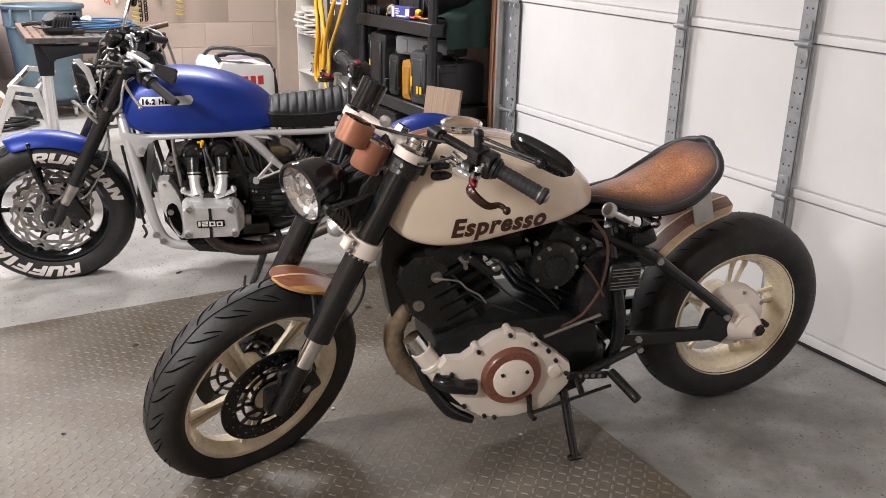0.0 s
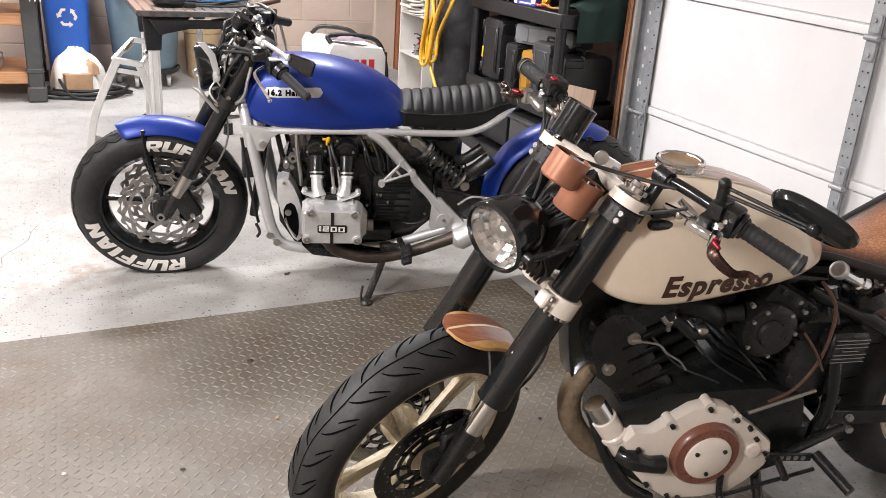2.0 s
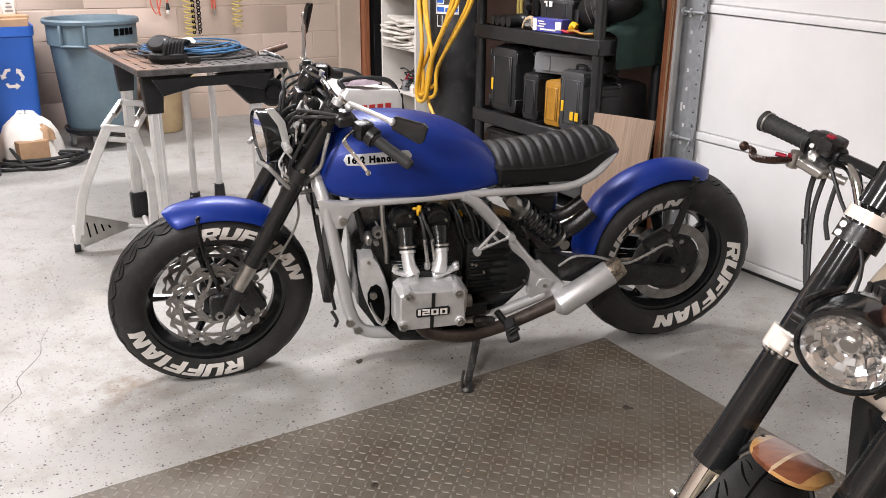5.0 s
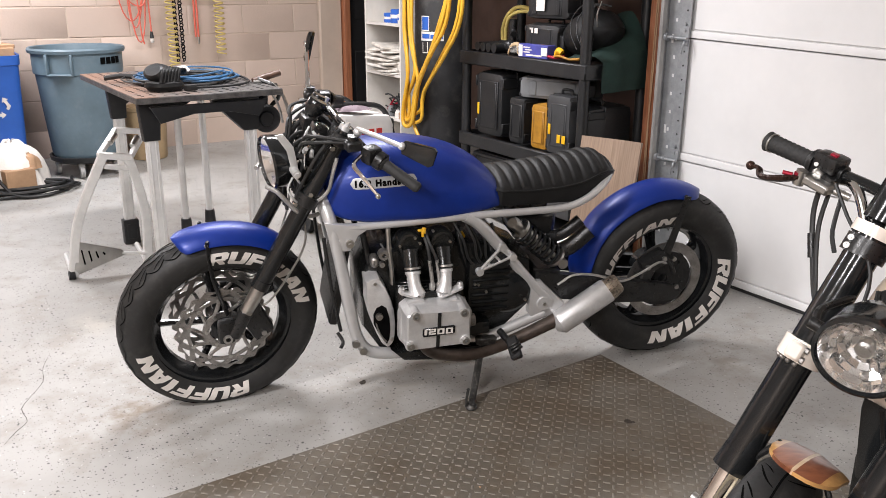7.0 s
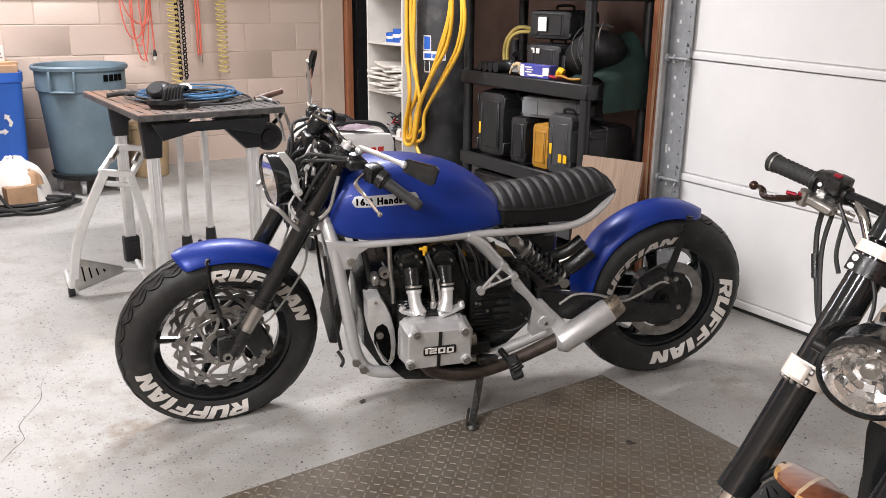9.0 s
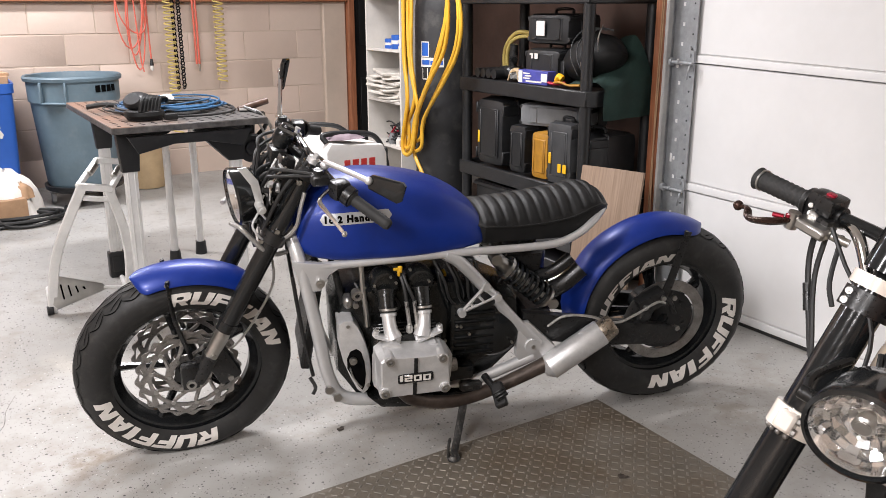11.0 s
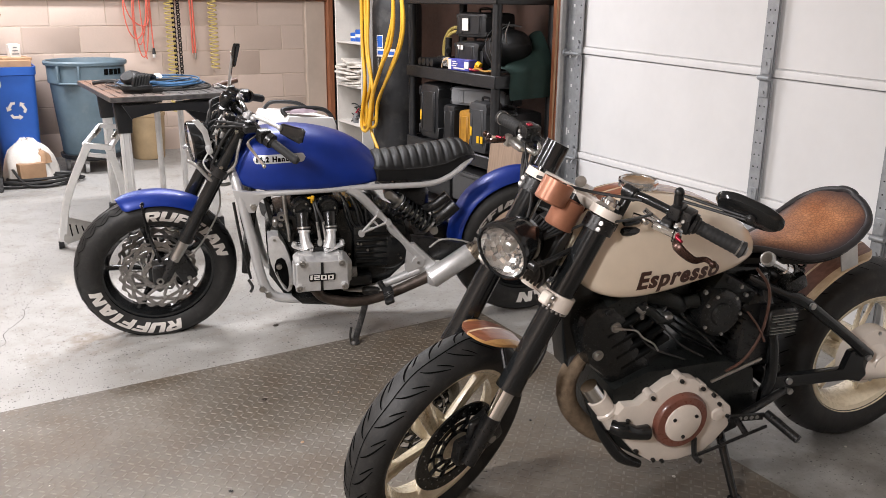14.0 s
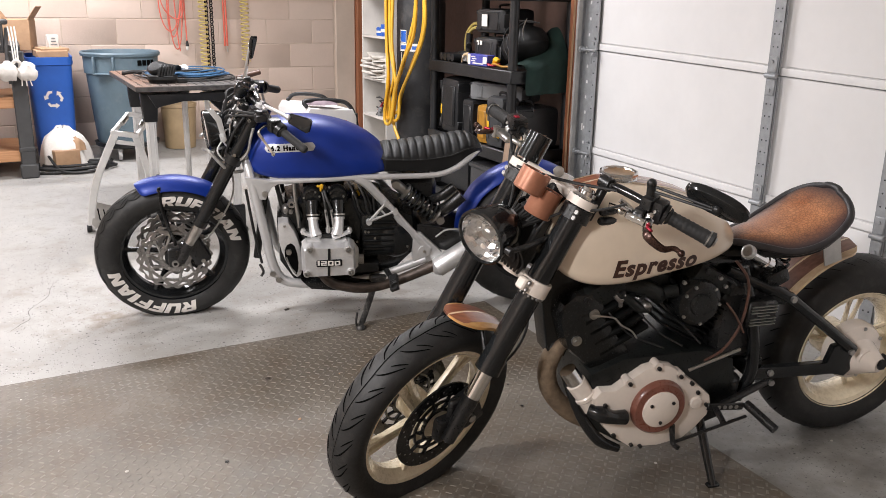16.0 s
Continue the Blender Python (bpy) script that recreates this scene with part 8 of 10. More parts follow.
def on_floor(x, y, turn=0):
    return pose(x, y, rise(y), 0, 0, turn)


def coil(bm, c, r, wire, loops, drop=0.0, wobble=0.012, squash=1.0, phase=0.0):
    """A loosely wound coil lying flat."""
    pts = []
    n = loops * 22
    for k in range(n + 1):
        a = 2 * math.pi * k / 22 + phase
        q = r * (1 + 0.16 * math.sin(k * 0.173 + phase)) + wobble * math.sin(k * 0.61)
        pts.append((c[0] + q * math.cos(a), c[1] + squash * q * math.sin(a), c[2] + wire + (k / n) * loops * wire * 0.75 + wobble * 0.25 * math.sin(k * 0.37)))
    tube(bm, pts, wire, 7)


# folding work table
def build_table():
    t = thing("work_table", on_floor(0.258, 4.665, 1.0), "folding work table with a rust-rubbed perforated top and aluminium legs", "table")
    top, w, d = 0.932 - rise(4.68), 0.625, 1.05
    bm = bmesh.new()
    box(bm, (w / 2, d / 2, top - 0.004), (w, d, 0.008), 0.002)
    tp = part("tabletop", bm, rusty_top_mat(), t, "rust-rubbed perforated steel top")
    bm = bmesh.new()
    for c, s in (((w / 2, 0.004, top - 0.0145), (w, 0.010, 0.025)), ((w / 2, d - 0.004, top - 0.016), (w, 0.010, 0.028)), ((0.004, d / 2, top - 0.0145), (0.010, d, 0.025)), ((w - 0.004, d / 2, top - 0.0145), (0.010, d, 0.025))):
        box(bm, c, s, 0.002)
    part("edge_frame", bm, mat("worn_grey_steel", (0.13, 0.125, 0.12), 0.45, 0.45, 0.45, 26, 0.1, 120), tp, "dark steel edge")
    bm = bmesh.new()
    for i in range(13):
        for j in range(21):
            x, y = 0.035 + i * (w - 0.07) / 12, 0.035 + j * (d - 0.07) / 20
            rod(bm, (x, y, top), (x, y, top + 0.0006), 0.0092, seg=4)
    tagged(part("hole", bm, M_GROOVE, tp), kind="stuff")
    for lx, ly in ((0.082, 0.150), (0.112, 0.835), (w - 0.085, 0.200)):
        bm = bmesh.new()
        tall = top - 0.17
        box(bm, (lx, ly, 0.14 + (tall - 0.14) / 2), (0.052, 0.034, tall - 0.14), 0.006, segs=2)
        for q in (-0.013, 0.013):
            box(bm, (lx + q, ly - 0.0175, 0.14 + (tall - 0.14) / 2), (0.006, 0.004, tall - 0.14), 0.001)
        lg = part("leg", bm, M_ALUM, t, "ribbed aluminium leg")
        bm = bmesh.new()
        box(bm, (lx, ly, 0.085), (0.078, 0.056, 0.17), 0.010, segs=2)
        box(bm, (lx, ly, 0.018), (0.096, 0.072, 0.036), 0.008, segs=2)
        box(bm, (lx, ly - 0.029, 0.11), (0.050, 0.006, 0.08), 0.003)
        part("leg_foot", bm, M_BLKPL, lg, "black plastic foot")
        bm = bmesh.new()
        slab(bm, [(lx - 0.045, top - 0.045), (lx + 0.045 + (0.13 if lx < w / 2 else 0), top - 0.045), (lx + 0.04, top - 0.13), (lx + 0.034, top - 0.20), (lx - 0.034, top - 0.20), (lx - 0.045 - (0 if lx < w / 2 else 0.13), top - 0.06)], ly - 0.025, ly + 0.025, 0.006)
        part("leg_bracket", bm, M_BLKPL, lg, "black plastic corner bracket")
    for lx, ly in ((0.405, 0.865), (0.570, 0.975)):
        bm = bmesh.new()
        rod(bm, (lx, ly, 0.10), (lx, ly, top - 0.1), 0.018, seg=14)
        lg = part("centre_leg", bm, M_ALUM, t, "round aluminium centre leg")
        bm = bmesh.new()
        rod(bm, (lx, ly, 0), (lx, ly, 0.12), 0.034, 0.026, 14)
        rod(bm, (lx, ly, top - 0.13), (lx, ly, top - 0.03), 0.034, 0.04, 14)
        pieces("leg_foot", bm, M_BLKPL, lg, "black plastic ends")
    bm = bmesh.new()
    slab(bm, [(0.06, top - 0.045), (w - 0.06, top - 0.045), (w - 0.10, top - 0.115), (w - 0.24, top - 0.085), (0.24, top - 0.085), (0.10, top - 0.115)], 0.030, 0.055, 0.004)
    part("apron", bm, M_BLKPL, t, "black folding frame under the top")
    return t


build_table()
TT = 0.935
# ear defenders and cables on the table
bm = bmesh.new()
hp = Vector((0.425, 4.86, TT))
lathe(bm, [(0.001, 0.034), (0.040, 0.034), (0.050, 0.026), (0.053, 0.012), (0.050, 0.0), (0.001, 0)], hp, (0, 0, 1), 30)
lathe(bm, [(0.001, 0.030), (0.026, 0.030), (0.038, 0.018), (0.042, 0.0), (0.040, -0.012), (0.001, -0.014)], hp + Vector((-0.012, 0.018, 0.072)), (-0.55, -0.5, 0.45), 28)
bmesh.ops.transform(bm, matrix=Matrix.Translation(hp) @ Matrix.Diagonal((1.4, 1.4, 0.95, 1)) @ Matrix.Translation(-hp), verts=bm.verts)
head = new("headset", finish(bm, "headset", M_BLKPL))
tagged(head, "black over-ear headphones lying on the work table", "headphones")
bm = bmesh.new()
for k in range(6):
    q = 0.010 * k
    tube(bm, [hp + Vector((-0.020 + q, -0.046 + 0.3 * q, 0.036)), hp + Vector((-0.010 + q, -0.040 + 0.4 * q, 0.082)), hp + Vector((0.010 + q, 0.0, 0.094 - 0.3 * q)), hp + Vector((0.018 + q, 0.034, 0.060))], 0.0062, 8, 4)
bmesh.ops.transform(bm, matrix=Matrix.Translation(hp) @ Matrix.Diagonal((1.5, 1.5, 1.0, 1)) @ Matrix.Translation(-hp), verts=bm.verts)
pieces("headband", bm, M_SEAT, head, "padded black headband")
bm = bmesh.new()
lathe(bm, [(0.052, 0.0), (0.058, 0.012), (0.055, 0.026), (0.042, 0.032)], hp + Vector((0, 0, 0.004)), (0, 0, 1), 28)
bmesh.ops.transform(bm, matrix=Matrix.Translation(hp) @ Matrix.Diagonal((1.4, 1.4, 1.1, 1)) @ Matrix.Translation(-hp), verts=bm.verts)
part("ear_pad", bm, M_SEAT, head, "soft black ear pad")

bm = bmesh.new()
coil(bm, (0.595, 5.13, TT + 0.009), 0.195, 0.0042, 8, 0, 0.020, 1.05)
solo("blue_cable_coil", bm, M_BLUEHOSE, "blue cable coiled on the work table", "cable")
bm = bmesh.new()
coil(bm, (0.575, 5.15, TT), 0.215, 0.0040, 4, 0, 0.026, 1.05, 1.1)
solo("black_cable_coil", bm, M_HOSE, "black cable coiled on the work table with the blue one", "cable")
bm = bmesh.new()
coil(bm, (0.56, 5.12, TT + 0.004), 0.165, 0.0050, 5, 0, 0.020, 1.1, 1.0)
tube(bm, [(0.60, 4.96, TT + 0.012), (0.66, 4.90, TT + 0.010), (0.60, 4.855, TT + 0.010), (0.55, 4.845, TT + 0.012), (0.50, 4.842, TT + 0.014)], 0.0062, 8, 5)
tube(bm, [(0.40, 5.22, TT + 0.02), (0.33, 5.25, TT + 0.025), (0.265, 5.27, TT + 0.016)], 0.011, 8, 4)
box(bm, (0.475, 4.84, TT + 0.014), (0.05, 0.026, 0.026), 0.006, Matrix.Rotation(0.1, 3, "Z"))
solo("extension_cable", bm, M_HOSE, "black extension cord coiled on the work table", "cable")
bm = bmesh.new()
tube(bm, [(0.560, 5.16, TT + 0.055), (0.585, 5.12, TT + 0.06), (0.60, 5.085, TT + 0.05)], [0.010, 0.016, 0.006], 8, 3, True, 0.4)
solo("paper_tag", bm, M_WCLOTH, "crumpled white tag tied to the coiled cable", "tag")


bm = bmesh.new()
box(bm, (0.507, 4.761, TT + 0.013), (0.055, 0.026, 0.026), 0.007, Matrix.Rotation(0.3, 3, "Z"), 2)
tube(bm, [(0.530, 4.768, TT + 0.012), (0.60, 4.79, TT + 0.008), (0.70, 4.80, TT + 0.007), (0.80, 4.88, TT + 0.007), (0.845, 5.02, TT + 0.007), (0.850, 5.153, TT + 0.007), (0.78, 5.22, TT + 0.007)], 0.005, 8, 5)
solo("extension_cable", bm, M_HOSE, "black power cord with its plug on the work table", "cable")


# hand-cranked tool clamped to the table's right edge
crank = thing("hand_crank_tool", pose(0.872, 4.868, 0.775, 0, 0, -28), "black hand-cranked tool with a wooden handle clamped to the table", "tool")
bm = bmesh.new()
lathe(bm, [(0.001, -0.022), (0.030, -0.022), (0.034, -0.012), (0.056, -0.016), (0.064, -0.010), (0.064, 0.010), (0.056, 0.016), (0.034, 0.012), (0.030, 0.026), (0.001, 0.028)], (0, 0, 0), (0.35, -1, 0), 34)
part("wheel", bm, M_BLKPL, crank, "round black drum")
bm = bmesh.new()
box(bm, (-0.025, 0.055, 0.06), (0.06, 0.05, 0.20), 0.010)
box(bm, (-0.02, 0.07, 0.135), (0.14, 0.06, 0.03), 0.006)
tube(bm, [(0.02, 0.05, 0.05), (0.06, 0.03, 0.10), (0.03, 0.02, 0.15), (-0.03, 0.03, 0.175)], 0.010, 8, 4)
part("frame", bm, M_SATIN, crank, "black cast frame")
bm = bmesh.new()
tube(bm, [(-0.05, 0.02, 0.165), (0.02, 0.03, 0.160), (0.075, 0.02, 0.11), (0.10, 0.02, 0.03), (0.115, 0.04, -0.05)], 0.0075, 8, 4)
tube(bm, [(0.03, 0.0, 0.12), (0.06, -0.01, 0.06), (0.075, 0.0, -0.02)], 0.006, 8, 4)
part("crank_arm", bm, M_STEEL, crank, "bent grey steel arms")
bm = bmesh.new()
tube(bm, [(-0.055, 0.03, 0.168), (-0.01, 0.06, 0.178), (0.06, 0.105, 0.196)], [0.011, 0.017, 0.015], 12, 4)
part("handle", bm, mat("dark_turned_wood", (0.085, 0.045, 0.03), 0.45, 0, 0.3, 20), crank, "dark turned wooden handle")


# bent aluminium stand
def build_stand():
    t = thing("wheel_stand", on_floor(0.0, 5.10), "bent aluminium workshop stand with a pierced foot plate", "stand")
    z0 = rise(5.10)
    at = lambda x, y, z: Vector((x, y - 5.10, z - z0))

    def bar(bm, a, b, w, h):
        d = b - a
        box(bm, (a + b) / 2, (w, h, d.length + w * 0.5), 0.004, d.to_track_quat("Z", "Y").to_matrix())

    for line in (((0.008, 5.13, 0.088), (0.036, 5.105, 0.30), (0.072, 5.075, 0.42), (0.172, 5.02, 0.645)), ((0.338, 5.13, 0.088), (0.350, 5.105, 0.32), (0.330, 5.075, 0.455), (0.277, 5.02, 0.630))):
        bm = bmesh.new()
        soft = smooth_line([at(*p) for p in (line[0], Vector(line[0]).lerp(Vector(line[1]), 0.8), Vector(line[1]).lerp(Vector(line[2]), 0.5), Vector(line[2]).lerp(Vector(line[3]), 0.25), line[3])], 5)
        rings = []
        for k, p in enumerate(soft):
            d = (soft[min(k + 1, len(soft) - 1)] - soft[max(k - 1, 0)]).normalized()
            u = d.cross(Vector((0, 1, 0))).normalized()
            v = u.cross(d)
            rings.append([p + u * x * 0.019 + v * y * 0.016 for x, y in ((-1, -0.8), (-0.8, -1), (0.8, -1), (1, -0.8), (1, 0.8), (0.8, 1), (-0.8, 1), (-1, 0.8))])
        ring_loft(bm, rings)
        part("leg", bm, M_ALUM, t, "bent aluminium leg", None, 25)
    near = at(0.160, 5.02, 0.652), at(0.287, 5.02, 0.628)
    top = at(0.263, 5.14, 0.735), at(0.386, 5.14, 0.717)
    bm = bmesh.new()
    bar(bm, *near, 0.030, 0.030)
    bar(bm, *top, 0.026, 0.026)
    bar(bm, near[0], top[0], 0.024, 0.024)
    bar(bm, near[1], top[1], 0.024, 0.024)
    part("cradle", bm, M_ALUM, t, "open rectangular cradle")
    bm = bmesh.new()
    for s in (0, 1):
        a, b = near[s].lerp(top[s], 0.35), near[s].lerp(top[s], 0.68)
        rod(bm, a + Vector((0.020 - 0.03 * s, 0, 0.012)), b + Vector((0.020 - 0.03 * s, 0, 0.012)), 0.014, seg=12)
    pieces("roller", bm, M_STEEL, t, "small bright roller")
    bm = bmesh.new()
    bar(bm, at(0.178, 5.03, 0.598), at(0.277, 5.03, 0.580), 0.022, 0.022)
    part("cross_bar", bm, M_ALUM, t)
    bm = bmesh.new()
    slab(bm, [(0.030, 0.025), (0.012, 0.050), (0.040, 0.178), (0.225, 0.112), (0.240, 0.085)], 0.006, 0.014, 0.001)
    fp = part("foot_plate", bm, M_STEEL, t, "pierced grey steel foot plate")
    bm = bmesh.new()
    for k in range(4):
        x = 0.060 + 0.030 * k
        tube(bm, [(x, 0.0055, 0.068 + 0.011 * k), (x - 0.008, 0.0055, 0.138 - 0.008 * k)], 0.007, 8, 1, True, 0.2)
    pieces("foot_slot", bm, M_GROOVE, fp, "dark slots")
    bm = bmesh.new()
    rod(bm, at(0.225, 5.11, 0.17), at(0.335, 5.11, 0.15), 0.008, seg=8)
    for x in (0.006, 0.338):
        rod(bm, at(x, 5.13, 0.092), at(x + 0.02, 5.42, 0.108), 0.012, seg=8)
    pieces("base_bar", bm, M_ALUM, t)
    bm = bmesh.new()
    rod(bm, at(-0.014, 5.12, 0.098), at(0.012, 5.12, 0.098), 0.020, seg=16)
    part("wheel", bm, M_BLKPL, t, "small black wheel")


build_stand()


# round rubbish bin on a dolly
def build_bin():
    t = thing("round_bin", on_floor(0.452, 6.985), "grey-blue round plastic rubbish bin on a caster dolly", "bin")
    z0, h = 0.125, 0.675
    bm = bmesh.new()
    prof = [(0.001, z0 + 0.012), (0.205, z0), (0.215, z0 + 0.02), (0.255, z0 + h - 0.16), (0.266, z0 + h - 0.155), (0.268, z0 + h - 0.035), (0.284, z0 + h - 0.03), (0.288, z0 + h - 0.012), (0.280, z0 + h), (0.268, z0 + h - 0.004), (0.256, z0 + h - 0.05), (0.210, z0 + 0.05), (0.001, z0 + 0.04)]
    lathe(bm, prof, (0, 0, 0), (0, 0, 1), 48)
    body = part("bin_body", bm, M_GREYBLUE, t, "grey-blue plastic body")
    for a in (-122, 60):
        bm = bmesh.new()
        m = Matrix.Rotation(radians(a), 4, "Z")
        for u, w, su, sw in ((-0.075, 0, 0.014, 0.13), (0.075, 0, 0.014, 0.13), (0, -0.058, 0.16, 0.014)):
            box(bm, m @ Vector((0.277, u, z0 + h - 0.095 + w)), (0.03, su, sw), 0.005, m.to_3x3())
        part("handle", bm, M_GREYBLUE, body)
    bm = bmesh.new()
    for k in range(4):
        a = radians(-68 + 8.5 * k)
        box(bm, (0.271 * math.cos(a), 0.271 * math.sin(a), z0 + h - 0.075), (0.004, 0.030, 0.040), 0.0, Matrix.Rotation(a, 3, "Z"))
    part("bin_mark", bm, M_GROOVE, body, "dark printed bars")
    bm = bmesh.new()
    lathe(bm, [(0.001, 0.085), (0.20, 0.085), (0.23, 0.10), (0.236, 0.128), (0.222, 0.13), (0.21, 0.11)], (0, 0, 0), (0, 0, 1), 40)
    dol = part("dolly", bm, M_BLKPL, t, "black round dolly")
    for k in range(5):
        bm = bmesh.new()
        a = 2 * math.pi * k / 5 + 0.5
        p = Vector((0.19 * math.cos(a), 0.19 * math.sin(a), 0.037))
        rod(bm, p - Vector((0.012, 0, 0)), p + Vector((0.012, 0, 0)), 0.037, seg=18)
        box(bm, p + Vector((0, 0, 0.035)), (0.036, 0.03, 0.03), 0.004)
        part("caster", bm, M_CASTER, dol, "pale grey caster wheel")


build_bin()


def build_recycling():
    t = thing("recycling_bin", on_floor(-0.050, 7.085), "tall blue plastic recycling bin with a white arrow emblem", "bin")
    h = 0.765
    bm = bmesh.new()
    rings = []
    for z, sx, sy in ((0, 0.125, 0.235), (0.02, 0.13, 0.24), (h - 0.06, 0.152, 0.272), (h - 0.055, 0.160, 0.282), (h, 0.162, 0.284), (h, 0.148, 0.27), (0.05, 0.118, 0.228)):
        rings.append([Vector((sx * math.copysign(abs(math.cos(a)) ** 0.25, math.cos(a)), sy * math.copysign(abs(math.sin(a)) ** 0.25, math.sin(a)), z)) for a in np.linspace(0.05, 2 * math.pi + 0.05, 36, endpoint=False)])
    ring_loft(bm, rings)
    b = part("bin_body", bm, M_BLUEBIN, t, "blue plastic body")
    bm = bmesh.new()
    c = Vector((0.005, 0, 0.47))
    for k in range(3):
        m = Matrix.Rotation(2 * math.pi * k / 3, 3, "Y")
        for pts in ([(-0.046, -0.034), (-0.030, -0.058), (0.010, -0.058), (0.010, -0.040), (-0.021, -0.040), (-0.031, -0.026)], [(0.010, -0.070), (0.036, -0.049), (0.010, -0.028)]):
            vs = []
            for x, z in pts:
                p = c + m @ Vector((x, 0, z))
                vs.append(bm.verts.new((p.x, -0.2455 - p.z * 0.0445, p.z)))
            bm.faces.new(vs)
    part("emblem", bm, M_WHITE, b, "white three-arrow emblem")


build_recycling()
# cardboard and a printed tub on top of the recycling bin
for nm, c, s, turn, m, lab, cat in (("flat_carton", (-0.03, 6.98, 0.965), (0.21, 0.30, 0.05), 4, M_CARD, "flattened brown cardboard cartons on the blue bin", "carton"),
                                    ("open_carton", (-0.22, 7.18, 1.09), (0.20, 0.24, 0.22), -12, M_CARD, "open brown cardboard box above the bins", "box"),
                                    ("printed_tub", (-0.005, 7.02, 1.045), (0.075, 0.075, 0.095), 10, M_WHITE, "white printed paper tub on the cartons", "tub")):
    bm = bmesh.new()
    box(bm, (0, 0, 0), s, 0.005)
    if nm == "open_carton":
        for q, a in ((1, 35), (-1, -35)):
            box(bm, (q * s[0] * 0.62, 0, s[2] / 2 + 0.045), (0.004, s[1], 0.11), 0, Matrix.Rotation(radians(a), 3, "Y"))
    if nm == "flat_carton":
        box(bm, (0.01, 0.01, 0.03), (s[0] * 0.9, s[1] * 0.9, 0.02), 0.003, Matrix.Rotation(0.1, 3, "Z"))
    ob = solo(nm, bm, m, lab, cat, m=pose(*c, 0, 0, turn))
    if nm == "printed_tub":
        bm = bmesh.new()
        for k in range(3):
            box(bm, (0.0, -0.039, -0.02 + 0.022 * k), (0.045 - 0.01 * k, 0.002, 0.008))
        part("print_bar", bm, M_GREYPL, ob, "grey printed bars")

# tan bucket behind the table
bm = bmesh.new()
lathe(bm, [(0.001, 0.01), (0.118, 0), (0.122, 0.02), (0.138, 0.33), (0.145, 0.335), (0.145, 0.36), (0.133, 0.36), (0.115, 0.03), (0.001, 0.03)], (0, 0, 0), (0, 0, 1), 32)
solo("tan_bucket", bm, M_TAN, "tan plastic bucket on the floor by the block wall", "bucket", m=on_floor(0.885, 7.20))

# box, cloth and cords on the floor
bm = bmesh.new()
box(bm, (0, 0, 0.075), (0.17, 0.14, 0.15), 0.004)
solo("small_carton", bm, M_CARD, "small brown cardboard box on the floor under a cloth", "box", m=on_floor(-0.020, 6.655, 14))
def cloth_heap(name, c, r, h, m, lab, seed, cat="cloth"):
    bm = bmesh.new()
    rings = []
    for i in range(9):
        t = i / 8
        z = h * (1 - t ** 3.0)
        ring = []
        for k in range(26):
            a = 2 * math.pi * k / 26
            q = r * (0.06 + 0.94 * t) * (1 + 0.45 * noise.noise(Vector((math.cos(a) * 1.9 + seed, math.sin(a) * 1.6, t * 2))))
            dz = 0.22 * h * noise.noise(Vector((math.cos(a) * 3 + seed, math.sin(a) * 3, t * 4)))
            ring.append(Vector((c[0] + q * math.cos(a), c[1] + 0.8 * q * math.sin(a), max(c[2] + 0.002, c[2] + z + dz * (1 - t)))))
        rings.append(ring)
    ring_loft(bm, rings, False)
    return solo(name, bm, m, lab, cat, sharp=70)
cloth_heap("white_cloth", (-0.020, 6.76, rise(6.76)), 0.19, 0.28, M_WCLOTH, "crumpled white cloth heaped behind a small box", 2.3)
cloth_heap("crumpled_paper", (0.055, 6.70, rise(6.70) + 0.13), 0.07, 0.09, M_CARD, "crumpled brown packing paper beside the cloth", 5.1, "paper")
bm = bmesh.new()
coil(bm, (0.02, 6.66, rise(6.6)), 0.235, 0.010, 5, 0, 0.03, 0.55)
tube(bm, [(-0.14, 6.9, 0.34), (-0.13, 6.66, 0.27), (-0.05, 6.52, 0.175), (0.12, 6.50, 0.165), (0.25, 6.62, 0.17), (0.31, 6.85, 0.18)], 0.010, 8, 5)
solo("power_cable", bm, M_HOSE, "thick black cord coiled on the concrete floor", "cable")


# grey mat on the floor before the bench
bm = bmesh.new()
box(bm, (0, 0, 0.006), (1.10, 0.60, 0.010), 0.003)
solo("bench_mat", bm, M_GREYMAT, "flat grey rubber mat on the floor before the workbench", "mat", m=pose(-1.03, 6.15, rise(6.15), 3.06, 0, 2))


# workbench at the left wall end
def build_bench():
    t = thing("workbench", on_floor(-1.86, 6.48), "dark grey workbench with wooden shelves and clutter", "workbench")
    for lx, ly in ((1.60, 0.03), (1.60, 0.62), (0.05, 0.03), (0.05, 0.62)):
        bm = bmesh.new()
        box(bm, (lx, ly, 0.43), (0.095, 0.07, 0.86), 0.008)
        box(bm, (lx, ly, 0.05), (0.115, 0.09, 0.10), 0.01)
        box(bm, (lx, ly, 0.20), (0.102, 0.078, 0.03), 0.004)
        part("leg", bm, M_SLATE, t, "dark grey moulded leg")
    for z in (0.155, 0.52, 0.875):
        bm = bmesh.new()
        box(bm, (0.83, 0.325, z), (1.60, 0.62, 0.075 if z < 0.8 else 0.05), 0.004)
        part("shelf" if z < 0.8 else "bench_top", bm, M_BENCHWD if z < 0.8 else M_SLATE, t, "orange-brown board" if z < 0.8 else "grey bench top")


